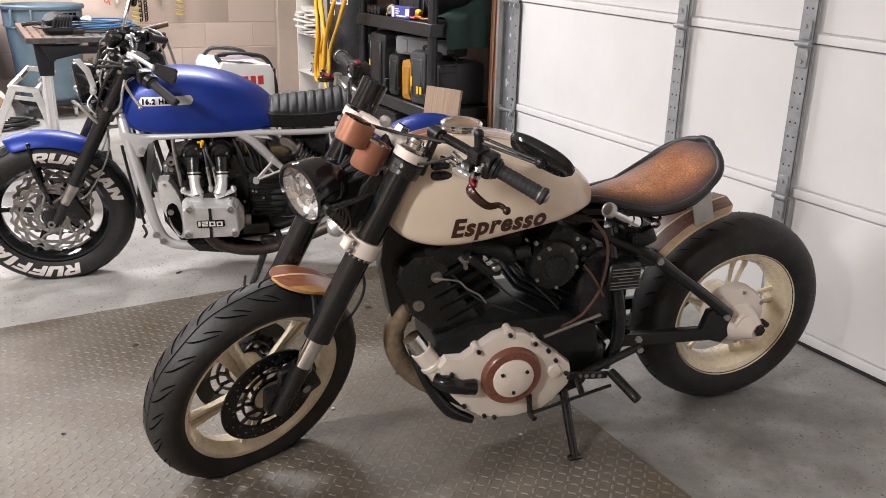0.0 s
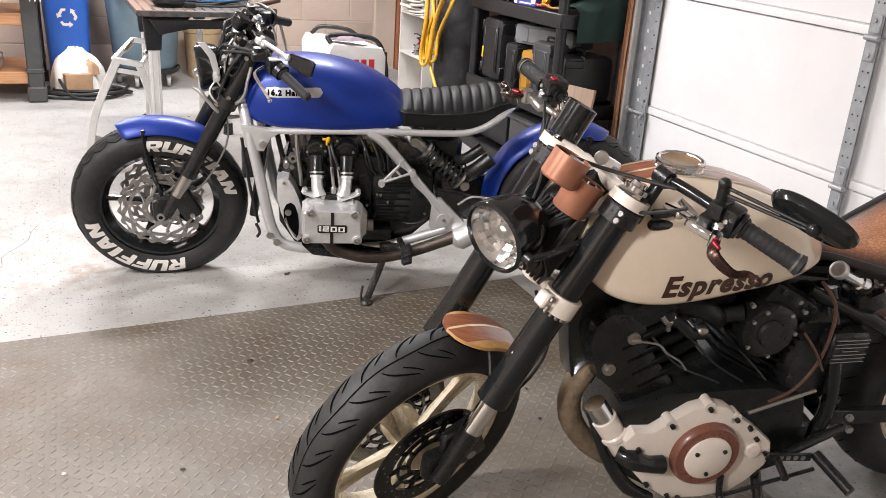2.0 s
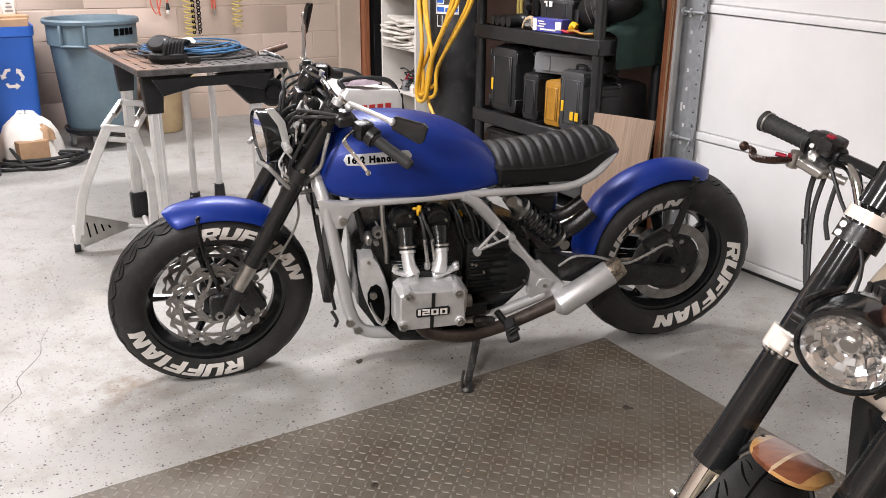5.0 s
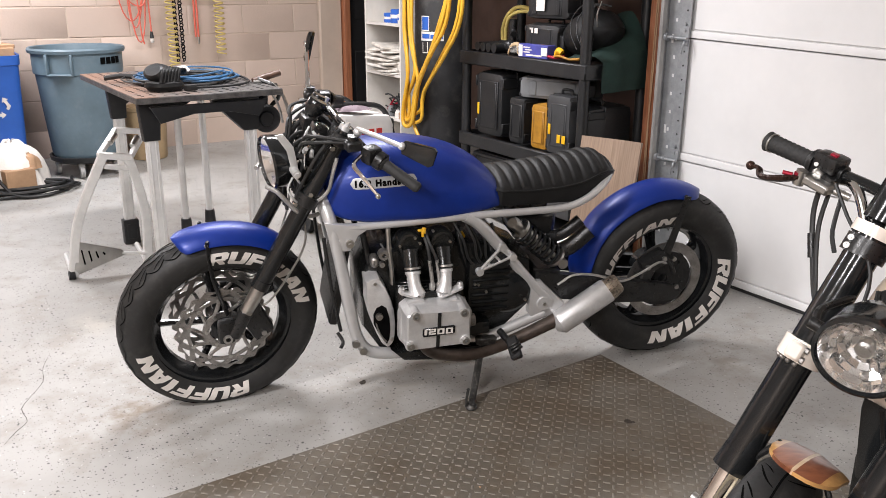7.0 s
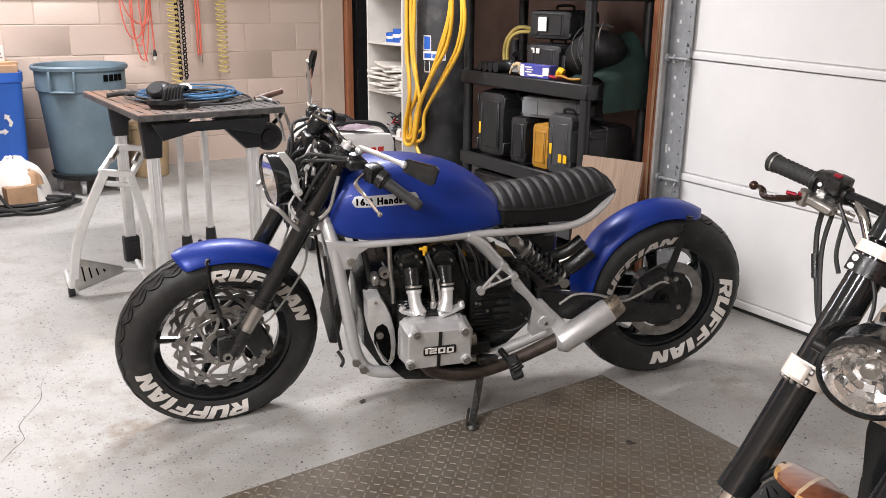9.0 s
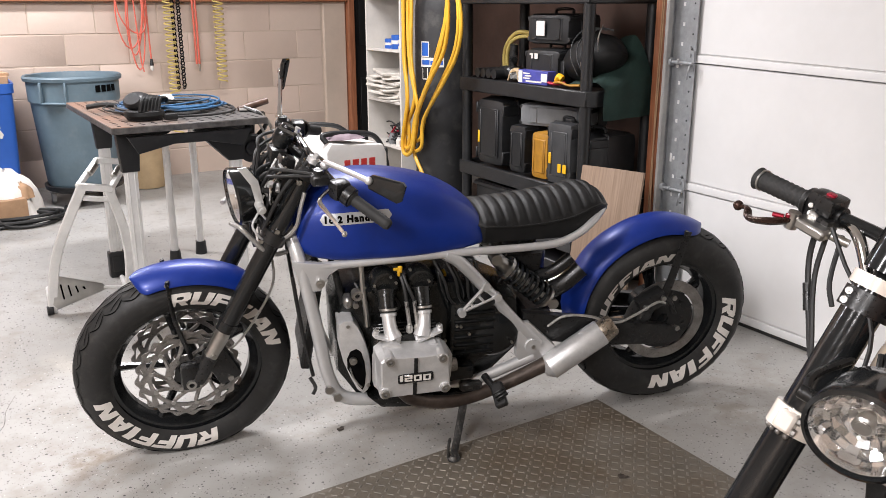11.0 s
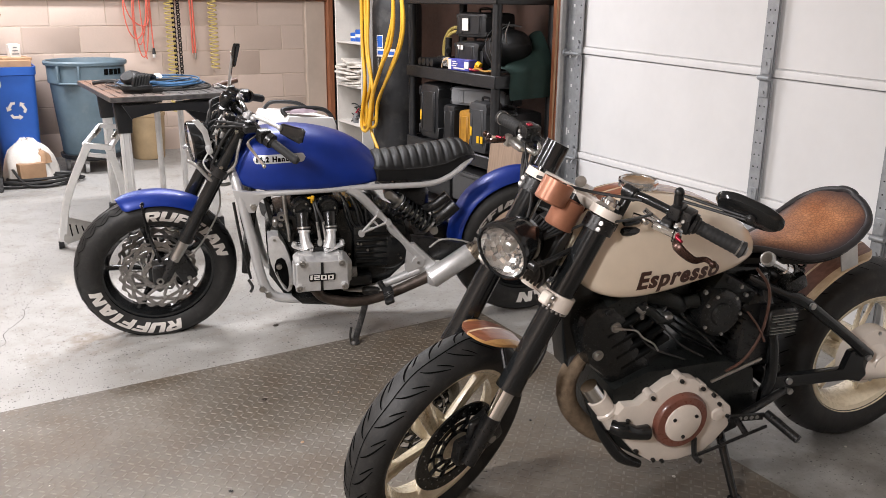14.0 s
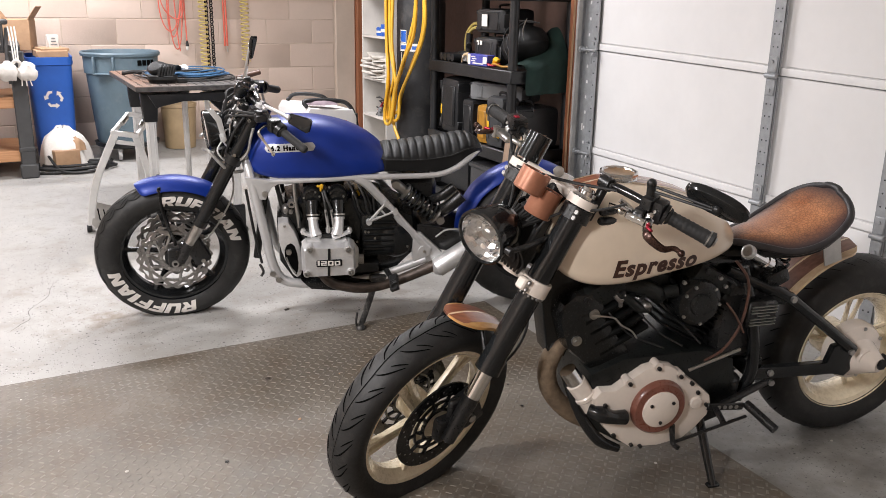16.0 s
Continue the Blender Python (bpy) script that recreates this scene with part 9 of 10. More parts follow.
build_bench()
bm = bmesh.new()
box(bm, (-0.56, 6.62, 0.40), (0.22, 0.24, 0.10), 0.02)
for k in range(4):
    rod(bm, (-0.66 + 0.06 * k, 6.50, 0.40), (-0.63 + 0.06 * k, 6.52, 0.455), 0.012, seg=8)
solo("power_tool", bm, M_STEEL, "grey metal tools lying on the bench shelf", "tool")
bm = bmesh.new()
box(bm, (-0.52, 6.72, 1.10), (0.26, 0.22, 0.10), 0.015)
solo("bench_carton", bm, M_CARD, "brown carton standing on the workbench", "box")
bm = bmesh.new()
tube(bm, [(-0.30, 6.47, 1.16), (-0.31, 6.44, 1.05), (-0.315, 6.43, 0.92), (-0.31, 6.42, 0.80)], 0.012, 8, 3)
rod(bm, (-0.33, 6.46, 1.02), (-0.33, 6.46, 1.20), 0.012, seg=10)
box(bm, (-0.33, 6.46, 1.20), (0.09, 0.05, 0.035), 0.01)
solo("bar_clamp", bm, M_SLATE, "dark bar clamp fixed to the bench edge", "clamp")
def lump(bm, c, r, seed):
    rings = []
    for i in range(1, 10):
        t = math.pi * i / 10
        rings.append([Vector(c) + r * (1 + 0.35 * noise.noise(Vector((2 * math.sin(t) * math.cos(a) + seed, 2 * math.sin(t) * math.sin(a), 2 * math.cos(t))))) * Vector((math.sin(t) * math.cos(a), math.sin(t) * math.sin(a), math.cos(t)))
                      for a in np.linspace(0, 2 * math.pi, 18, endpoint=False)])
    ring_loft(bm, rings)


for x, sd in ((-0.318, 1.3), (-0.205, 6.4)):
    bm = bmesh.new()
    lump(bm, (x, 6.40, 0.882), 0.062, sd)
    solo("white_rag", bm, M_WCLOTH, "knotted bundle of white cloth hung on the bench corner", "cloth", "cloth bundles on the bench", sharp=70)
bm = bmesh.new()
tube(bm, [(-0.30, 6.40, 0.92), (-0.262, 6.38, 0.955), (-0.225, 6.40, 0.92)], 0.012, 8, 4)
for k in range(3):
    tube(bm, [(-0.275 + 0.012 * k, 6.39, 0.95), (-0.28 + 0.016 * k, 6.41, 1.06), (-0.29 + 0.02 * k, 6.44, 1.17)], 0.005, 6, 3)
    tube(bm, [(-0.25 + 0.02 * k, 6.39, 0.93), (-0.24 + 0.02 * k, 6.38, 0.86), (-0.245 + 0.03 * k, 6.385, 0.79)], 0.004, 6, 3)
solo("cotton_rope", bm, M_WCLOTH, "white rope tied round the cloth bundles", "rope")

# cords and coils on the block wall
WY = WALL_Y - 0.072


def loop_line(c, rx, rz, turns, lean, seed, n=26):
    pts = []
    for k in range(turns * n + 1):
        a = 2 * math.pi * k / n
        q = 1 + 0.18 * math.sin(0.31 * k + seed)
        pts.append((c[0] + rx * q * math.sin(a) + lean * (1 - math.cos(a)), c[1] - 0.012 - 0.006 * math.sin(k * 0.77 + seed), c[2] - rz * q * (1 - math.cos(a)) / 2))
    return pts


bm = bmesh.new()
tube(bm, loop_line((0.90, WY, 1.62), 0.085, 0.50, 2, 0.015, 0.4), 0.0048, 7)
tube(bm, loop_line((0.95, WY, 1.62), 0.055, 0.56, 2, -0.005, 2.0), 0.0048, 7)
tube(bm, [(0.93, WY - 0.01, 1.55), (0.945, WY - 0.012, 1.2), (0.952, WY - 0.01, 1.02), (0.965, WY - 0.01, 0.945)], 0.0048, 7, 4)
solo("orange_cord", bm, M_ORANGE, "orange extension cord hung in loops on the wall", "cord")
bm = bmesh.new()
tube(bm, [(1.02, WY, 1.62), (1.018, WY, 1.3), (1.022, WY, 1.03)], 0.0055, 7, 3)
lc = new("cord_end", finish(bm, "cord_end", M_ORANGE))
tagged(lc, "red cord with a work-light socket hanging on the wall", "cord")
bm = bmesh.new()
rod(bm, (1.022, WY, 1.030), (1.022, WY, 0.985), 0.008, 0.015, 12)
part("socket", bm, M_BLKPL, lc, "black lamp socket")
bm = bmesh.new()
lathe(bm, [(0.009, 0.0), (0.013, -0.012), (0.013, -0.022), (0.008, -0.032), (0.001, -0.035)], (1.022, WY, 0.985), (0, 0, 1), 16)
part("bulb", bm, M_WHITE, lc, "white lamp bulb")
for x, z1, turns in ((1.150, 0.52, 32), (1.492, 0.86, 23)):
    bm = bmesh.new()
    pts = [(x + 0.034 * math.cos(a), WY - 0.062 + 0.034 * math.sin(a), 1.68 - (1.68 - z1) * a / (2 * math.pi * turns)) for a in np.linspace(0, 2 * math.pi * turns, turns * 12)]
    tube(bm, pts, 0.0048, 6)
    solo("coiled_air_hose", bm, M_PALEYEL, "yellow coiled air hose hanging on the wall", "hose", "hoses on the wall")
bm = bmesh.new()
for s in (0, 0.040):
    for k in range(46):
        z = 1.66 - 0.0185 * k
        a = 0.5 if k % 2 else -0.5
        lathe(bm, [(0.010, -0.006), (0.0165, 0), (0.010, 0.006), (0.007, 0), (0.010, -0.006)], (1.190 + s, WY - 0.012, z), (math.sin(a), -math.cos(a), 0.35 * (-1) ** k), 10)
solo("black_chain", bm, M_BLACK, "black chain hanging in two strands on the wall", "chain")
bm = bmesh.new()
for x in (1.325, 1.345):
    tube(bm, [(x, WY, 1.66), (x + 0.004, WY - 0.01, 1.3), (x + 0.006, WY, 0.985)], 0.0075, 8, 3)
red = new("red_hose", finish(bm, "red_hose", M_ORANGE))
tagged(red, "red air hose hanging on the block wall", "hose")
bm = bmesh.new()
rod(bm, (1.351, WY, 0.985), (1.351, WY, 0.935), 0.009, 0.006, 8)
part("hose_fitting", bm, M_STEEL, red, "brass-coloured end fitting")


# welding machine between the blue bike and the shelves
def build_welder():
    t = thing("welding_machine", on_floor(1.39, 5.10, 4), "white welding machine with red markings and black edges", "welding machine")
    zb, zt = 0.10, 0.668
    bm = bmesh.new()
    slab(bm, [(-0.19, zb), (0.135, zb), (0.135, zt - 0.05), (0.115, zt - 0.005), (-0.165, zt + 0.02), (-0.19, zt - 0.02)], -0.24, 0.24, 0.012)
    part("casing", bm, M_WHITEPL, t, "white enamelled casing")
    bm = bmesh.new()
    for x, w in ((0.137, 0.022),):
        box(bm, (x, 0, (zb + zt) / 2), (w, 0.46, zt - zb - 0.05), 0.006)
    tube(bm, [(-0.17, -0.20, zt + 0.02), (-0.17, -0.18, zt + 0.055), (0.02, -0.18, zt + 0.05), (0.110, -0.19, zt + 0.015), (0.142, -0.22, zt - 0.10), (0.150, -0.22, zt - 0.26)], 0.013, 10, 5)
    tube(bm, [(-0.15, 0.18, zt + 0.02), (-0.10, 0.16, zt + 0.06), (0.04, 0.12, zt + 0.05), (0.11, 0.10, zt + 0.01)], 0.012, 10, 5)
    part("handle", bm, M_BLKPL, t, "black handles and edge guard")
    bm = bmesh.new()
    for k, (w, h) in enumerate(((0.030, 0.050), (0.032, 0.050), (0.030, 0.050), (0.032, 0.050))):
        box(bm, (-0.085 + 0.045 * k, -0.2415, zt - 0.088), (w, 0.003, h), 0.0)
    pieces("marking", bm, M_REDLET, t, "red block marking")
    for x in (-0.16, 0.16):
        bm = bmesh.new()
        rod(bm, (x - 0.02, 0.18, 0.09), (x + 0.02, 0.18, 0.09), 0.09, seg=24)
        part("wheel", bm, M_BLKPL, t, "black wheel")
    bm = bmesh.new()
    box(bm, (0, -0.15, 0.05), (0.34, 0.10, 0.10), 0.01)
    part("skid", bm, M_BLKPL, t)


build_welder()
rag = cloth_heap("mauve_rag", (1.335, 4.93, 0.772), 0.095, 0.026, M_PURPLE, "mauve rag lying on the welding machine", 3.9, "rag")


# white shelf unit
def build_white_shelf():
    t = thing("white_shelf_unit", on_floor(2.155, 5.86), "white laminate shelf unit with papers and cans", "shelf")
    w, d, h = 0.475, 0.33, 1.75
    for y in (0.008, w - 0.008):
        bm = bmesh.new()
        box(bm, (d / 2, y, h / 2), (d, 0.016, h), 0.001)
        part("side_panel", bm, M_SHELFWH, t)
    bm = bmesh.new()
    box(bm, (d - 0.006, w / 2, h / 2), (0.008, w - 0.034, h - 0.01))
    part("back_panel", bm, M_SHELFWH, t)
    for z in (0.06, 0.40, 0.68, 0.995, 1.32, 1.70):
        bm = bmesh.new()
        box(bm, (d / 2 - 0.006, w / 2, z), (d - 0.014, w - 0.034, 0.016), 0.001)
        part("shelf", bm, M_SHELFWH, t)


build_white_shelf()
SZ = rise(5.86)
random.seed(4)
for k in range(12):
    bm = bmesh.new()
    box(bm, (0, 0, 0), (0.25, 0.34 - 0.03 * (k % 4), 0.010 + 0.004 * (k % 3)), 0.004)
    for v in bm.verts:          # folded sheets sag at their ends
        v.co.z -= 0.16 * abs(v.co.y) ** 2 * (1 + k % 3) + 0.02 * v.co.x * ((k % 3) - 1)
    solo("newspaper", bm, M_PAPER, "folded newspaper stacked on the white shelf", "newspaper", "newspapers on the shelf", m=pose(2.275 - 0.006 * (k % 3), 6.10 + 0.012 * (k % 3), SZ + 0.697 + 0.0150 * k, random.uniform(-5, 5), random.uniform(-4, 4), random.uniform(-32, 32)))
bm = bmesh.new()
for k in range(2):
    tube(bm, [(2.19, 5.93 + 0.055 * k, SZ + 0.73), (2.32, 5.95 + 0.05 * k, SZ + 0.735)], 0.026, 14)
solo("paper_roll", bm, M_PAPER, "rolled papers beside the newspapers", "paper roll")
for y, m, h in ((6.04, M_BLUEBIN, 0.085), (5.95, M_WHITE, 0.06), (6.13, M_BLUEBIN, 0.06)):
    bm = bmesh.new()
    lathe(bm, [(0.001, 0), (0.040, 0), (0.042, 0.004), (0.042, h - 0.004), (0.038, h), (0.001, h)], (2.235, y, SZ + 1.003), (0, 0, 1), 22)
    c = solo("small_can", bm, m, "small labelled can on the white shelf", "can", "cans on the shelf")
    bm = bmesh.new()
    lathe(bm, [(0.0425, h * 0.35), (0.0425, h * 0.62)], (2.235, y, SZ + 1.003), (0, 0, 1), 22)
    part("label_band", bm, M_WHITE if m == M_BLUEBIN else M_BLUEBIN, c)
bm = bmesh.new()
for k in range(10):
    a = random.uniform(0, 6.28)
    c = Vector((2.22, 6.0, SZ + 0.45))
    tube(bm, [c + Vector((random.uniform(-0.05, 0.1), random.uniform(-0.10, 0.12), random.uniform(-0.035, 0.10))) for _ in range(5)], 0.005, 6, 4)
solo("tangled_wires", bm, M_HOSE, "tangled black and red wires on the shelf", "wires")
bm = bmesh.new()
for k in range(3):
    c = Vector((2.22, 6.0, SZ + 0.46))
    tube(bm, [c + Vector((random.uniform(-0.05, 0.08), random.uniform(-0.08, 0.10), random.uniform(-0.03, 0.08))) for _ in range(4)], 0.006, 6, 4)
solo("red_wires", bm, M_RED, "red battery leads among the black wires", "wires")
for k, (y, z, m, h) in enumerate(((5.97, 0.408, M_WHITE, 0.05), (6.07, 0.408, M_GREYPL, 0.07), (5.92, 0.408, M_CARD, 0.05))):
    bm = bmesh.new()
    lathe(bm, [(0.001, 0), (0.026, 0), (0.026, h * 0.7), (0.018, h * 0.85), (0.018, h), (0.001, h)], (2.20, y, SZ + z), (0, 0, 1), 16)
    solo("small_jar", bm, m, "small jar on the lower white shelf", "jar", "jars on the shelf")

# black gas cylinder with pale label bars
cyl = thing("gas_cylinder", on_floor(2.335, 5.650), "tall black gas cylinder with a white and blue label", "cylinder")
bm = bmesh.new()
lathe(bm, [(0.001, 0.0), (0.165, 0.0), (0.172, 0.02), (0.172, 1.25), (0.160, 1.33), (0.11, 1.42), (0.05, 1.46), (0.001, 1.47)], (0, 0, 0), (0, 0, 1), 40)
cyl.rotation_euler = (0, 0, radians(-16))
cb = part("cylinder_body", bm, mat("worn_black_cylinder", (0.020, 0.020, 0.021), 0.62, 0, 0.3, 5, 0.1, 90, dust=0.12), cyl, "black painted steel body")
def on_cyl(bm, a0, a1, z0, z1, r=0.1735):
    row = [[bm.verts.new((r * math.cos(radians(a)), r * math.sin(radians(a)), z)) for a in np.linspace(a0, a1, 8)] for z in (z0, z1)]
    for i in range(7):
        bm.faces.new((row[0][i], row[0][i + 1], row[1][i + 1], row[1][i]))
bm = bmesh.new()
on_cyl(bm, 205, 255, 0.932, 0.985)
part("label", bm, M_WHITE, cb, "white label band")
bm = bmesh.new()
on_cyl(bm, 207, 224, 0.995, 1.07)
on_cyl(bm, 208, 226, 0.945, 0.972, 0.1742)
on_cyl(bm, 228, 238, 0.945, 0.968, 0.1742)
on_cyl(bm, 240, 253, 0.945, 0.968, 0.1742)
part("label_bar", bm, M_BLUEBIN, cb, "blue label bars")
bm = bmesh.new()
for a0, a1, z0, z1 in ((206, 225, 1.07, 1.076), (206, 225, 0.989, 0.995), (206, 207.5, 0.995, 1.07), (223.5, 225, 0.995, 1.07), (209, 222, 0.86, 0.866), (209, 210.5, 0.866, 0.925), (220.5, 222, 0.866, 0.925)):
    on_cyl(bm, a0, a1, z0, z1, 0.1742)
part("label_edge", bm, M_WHITE, cb, "white outlines")
bm = bmesh.new()
rod(bm, (0, 0, 1.46), (0, 0, 1.56), 0.03, seg=14)
part("valve", bm, M_STEEL, cyl, "brass valve")

# yellow hose hung in long loops over a bar between the two shelf units
hook = thing("hanging_bar", pose(2.14, 5.10, 1.72), "grey steel bar fixed between the two shelf units", "bar")
bm = bmesh.new()
tube(bm, [(0.03, 0.0, 0.0), (-0.03, 0.05, 0.0), (-0.04, 0.72, 0.0), (0.02, 0.765, 0.0)], 0.010, 8, 3)
part("bar_rod", bm, M_STEEL, hook)
random.seed(8)
pts = []
for k in range(5):
    j = lambda a=0.008: random.uniform(-a, a)
    x, low, right = 2.10 - 0.020 * (k % 3) + 0.005 * k, (0.535, 0.56, 0.525, 0.60, 0.55)[k], 0.050 * k
    pts += [(x, 5.66, 1.744), (x + j(), 5.688 - 0.014 * k, 1.45), (x + j(), 5.708 - 0.018 * k + j(), 1.10), (x, 5.680 - 0.024 * k + j(), 0.86), (x, 5.670 + 0.012 * k + j(), low + 0.09), (x + 0.004, 5.700 - 0.010 * k, low),
            (x + 0.012, 5.660 - 0.030 * k, low + 0.03), (x + 0.016 + j(), 5.585 - right * 0.3, 0.78 - 0.010 * k), (x + j(), 5.440 - right * 0.8, 0.97), (x + j(), 5.320 - right, 1.14), (x + j(), 5.245 - right * 0.8, 1.32), (x, 5.230 - right * 0.3, 1.55), (x, 5.300 - right * 0.2, 1.744)]
pts += [(2.10, 5.62, 1.60), (2.09, 5.635, 1.10), (2.10, 5.56, 0.82), (2.11, 5.60, 0.66), (2.11, 5.625, 0.54), (2.11, 5.53, 0.43), (2.13, 5.45, 0.30)]
bm = bmesh.new()
tube(bm, pts, 0.0112, 9, 4)
solo("yellow_hose", bm, M_YELHOSE, "thick yellow hose hung in long loops beside the cylinder", "hose")


# black resin shelf unit
def build_black_shelf():
    t = thing("black_shelf_unit", on_floor(2.235, 4.237), "black plastic shelf unit loaded with tool cases", "shelf")
    w, d = 1.08, 0.445
    f = rise(4.237)
    for z in (0.12, 0.532 - f, 1.0 - f, 1.46 - f):
        bm = bmesh.new()
        box(bm, (d / 2, w / 2, z - 0.036), (d, w, 0.014), 0.003)
        for c, s in (((0.012, w / 2, z - 0.036), (0.026, w, 0.075)), ((d - 0.012, w / 2, z - 0.036), (0.026, w, 0.075)), ((d / 2, 0.012, z - 0.036), (d, 0.026, 0.075)), ((d / 2, w - 0.012, z - 0.036), (d, 0.026, 0.075))):
            box(bm, c, s, 0.006)
        part("shelf", bm, M_BLKPL, t, "black ribbed shelf")
    for x, y in ((0.03, 0.035), (0.03, w - 0.035), (d - 0.03, 0.035), (d - 0.03, w - 0.035)):
        bm = bmesh.new()
        rod(bm, (x, y, 0), (x, y, 1.75), 0.028, seg=16)
        part("post", bm, M_BLKPL, t, "black round post")


build_black_shelf()


def tool_case(name, c, s, turn, m, label, stripe=None, latch=M_BLKPL, mark=None):
    """A moulded case: two shells, a seam, ribs, a grip and latches; its face looks along -x."""
    t = thing(name, pose(*c, 0, 0, turn), label, "tool case", "cases on the black shelf")
    bm = bmesh.new()
    box(bm, (0, 0, s[2] / 2), s, min(s) * 0.20, None, 2)
    b = part("case_shell", bm, m, t)
    bm = bmesh.new()
    for q in (0.16, 0.84):                       # corner guards
        for w in (-1, 1):
            box(bm, (-s[0] * 0.30, w * s[1] * 0.485, s[2] * q), (s[0] * 0.36, s[1] * 0.06, s[2] * 0.16), 0.004)
    box(bm, (-s[0] * 0.12, 0, s[2] / 2), (0.007, s[1] * 1.015, s[2] * 1.01), min(s) * 0.02)
    part("seam_band", bm, M_BLKPL, b)
    bm = bmesh.new()
    box(bm, (-s[0] / 2 - 0.001, 0, s[2] / 2), (0.006, s[1] * 0.72, s[2] * 0.72), 0.003)
    for q in (-0.28, 0.28):
        box(bm, (-s[0] / 2 - 0.004, s[1] * q, s[2] / 2), (0.008, s[1] * 0.08, s[2] * 0.66), 0.003)
    part("raised_panel", bm, m, b)
    bm = bmesh.new()
    tube(bm, [(0, -s[1] * 0.2, s[2] - 0.005), (0, -s[1] * 0.18, s[2] + 0.02), (0, s[1] * 0.18, s[2] + 0.02), (0, s[1] * 0.2, s[2] - 0.005)], 0.008, 8, 3)
    part("grip_handle", bm, M_BLKPL, b)
    if stripe:
        bm = bmesh.new()
        box(bm, (-s[0] / 2 - 0.007, s[1] * 0.30, s[2] * 0.42), (0.006, 0.018, s[2] * 0.18), 0.002)
        part("latch", bm, stripe, b, "yellow latch")
    if mark:
        bm = bmesh.new()
        for k in range(2):
            box(bm, (-s[0] / 2 - 0.008, -s[1] * 0.12 - 0.035 * k, s[2] * 0.28), (0.004, 0.024, 0.042), 0.001)
        part("mark", bm, mark, b, "amber block marking")
    return t


Z2, Z3 = 0.534, 1.003
BACK = pose(0.085, 0.11, 0)
M_CHARC = mat("charcoal_case", (0.040, 0.041, 0.043), 0.5, 0, 0.2, 14, 0.2, 160)
tool_case("power_tool_case", (2.395, 5.055, Z2), (0.28, 0.26, 0.365), 0, M_BLKPL, "large black plastic tool case with a yellow latch", M_YELLOW)
tool_case("power_tool_case", (2.390, 4.805, Z2), (0.26, 0.125, 0.250), 4, M_BLKPL, "narrow black tool case standing on the shelf")
tool_case("power_tool_case", (2.385, 4.610, Z2), (0.25, 0.128, 0.235), 2, M_AMBER, "amber sided tool case standing on the shelf")
tool_case("power_tool_case", (2.318, 4.450, Z2), (0.13, 0.165, 0.302), 5, M_CHARC, "charcoal tool case with a yellow latch and amber marking", M_YELLOW, M_BLKPL, M_YELLOW)
tool_case("flat_grey_case", (2.445, 4.645, Z2 + 0.252), (0.21, 0.40, 0.112), 24, M_GREYPL, "grey moulded case lying on top of the others")
tool_case("low_black_case", (2.465, 4.395, Z2), (0.31, 0.225, 0.250), 0, M_BLKPL, "wide black tool case at the shelf end")
tool_case("site_tool_box", (2.40, 4.66, Z3), (0.22, 0.25, 0.170), 4, M_BLKPL, "black tool box with white and amber labels", None, M_BLKPL, M_AMBER)
tool_case("site_tool_box", (2.43, 4.65, Z3 + 0.192), (0.24, 0.28, 0.145), 8, M_BLKPL, "black tool box stacked on another, white label")
bm = bmesh.new()
box(bm, (2.2965, 4.675, Z3 + 0.268), (0.004, 0.080, 0.070))
solo("paper_label", bm, M_WHITE, "white paper label on the upper tool box", "label")
bm = bmesh.new()
for y in (4.715, 4.675):
    box(bm, (2.2795, y, Z3 + 0.135), (0.003, 0.026, 0.026))
solo("paper_label", bm, M_WHITE, "two small white labels on the lower tool box", "label")
bm = bmesh.new()
box(bm, (0, 0, 0.034), (0.07, 0.225, 0.068), 0.003)
bx = solo("blue_carton", bm, mat("blue_purple_print", (0.055, 0.060, 0.30), 0.5, 0, 0.25, 12), "blue printed carton on the black shelf", "carton", m=pose(2.278, 4.655, Z3, 0, 0, 3))
bm = bmesh.new()
box(bm, (-0.0355, 0.092, 0.034), (0.002, 0.030, 0.058))
for k in range(3):
    box(bm, (-0.0355, 0.045 - 0.012 * (k == 1), 0.052 - 0.012 * k), (0.002, 0.05, 0.006))
box(bm, (-0.0355, -0.01, 0.014), (0.002, 0.12, 0.008))
part("print_bar", bm, M_WHITE, bx, "white printed bars")
bm = bmesh.new()
box(bm, (-0.036, -0.088, 0.036), (0.004, 0.045, 0.040), 0.002)
part("carton_end", bm, M_WCLOTH, bx, "white torn end")
bm = bmesh.new()
box(bm, (2.345, 4.545, Z3 + 0.060), (0.05, 0.075, 0.118), 0.004)
rod(bm, (2.318, 4.54, Z3 + 0.085), (2.321, 4.54, Z3 + 0.085), 0.007, seg=12)
solo("small_black_box", bm, M_BLKPL, "small black plastic box standing beside the tool boxes", "box")
bm = bmesh.new()
for k in range(4):
    rod(bm, (2.17, 5.055 - 0.052 * k, Z3 + 0.026), (2.40, 5.05 - 0.05 * k, Z3 + 0.026), 0.025, seg=16)
solo("pipe_offcuts", bm, M_BLKPL, "row of black pipe offcuts on the shelf", "pipes", m=BACK)
bm = bmesh.new()
for q in (0, 0.03):
    tube(bm, [(2.38, 5.100 - q, Z3 + 0.03), (2.37, 5.090 - q, Z3 + 0.11), (2.36, 5.045 - q, Z3 + 0.18), (2.36, 4.96 - q, Z3 + 0.235 - 0.7 * q), (2.38, 4.87 - q, Z3 + 0.235 - 0.7 * q), (2.42, 4.81 - q, Z3 + 0.19)], 0.0105, 10, 5)
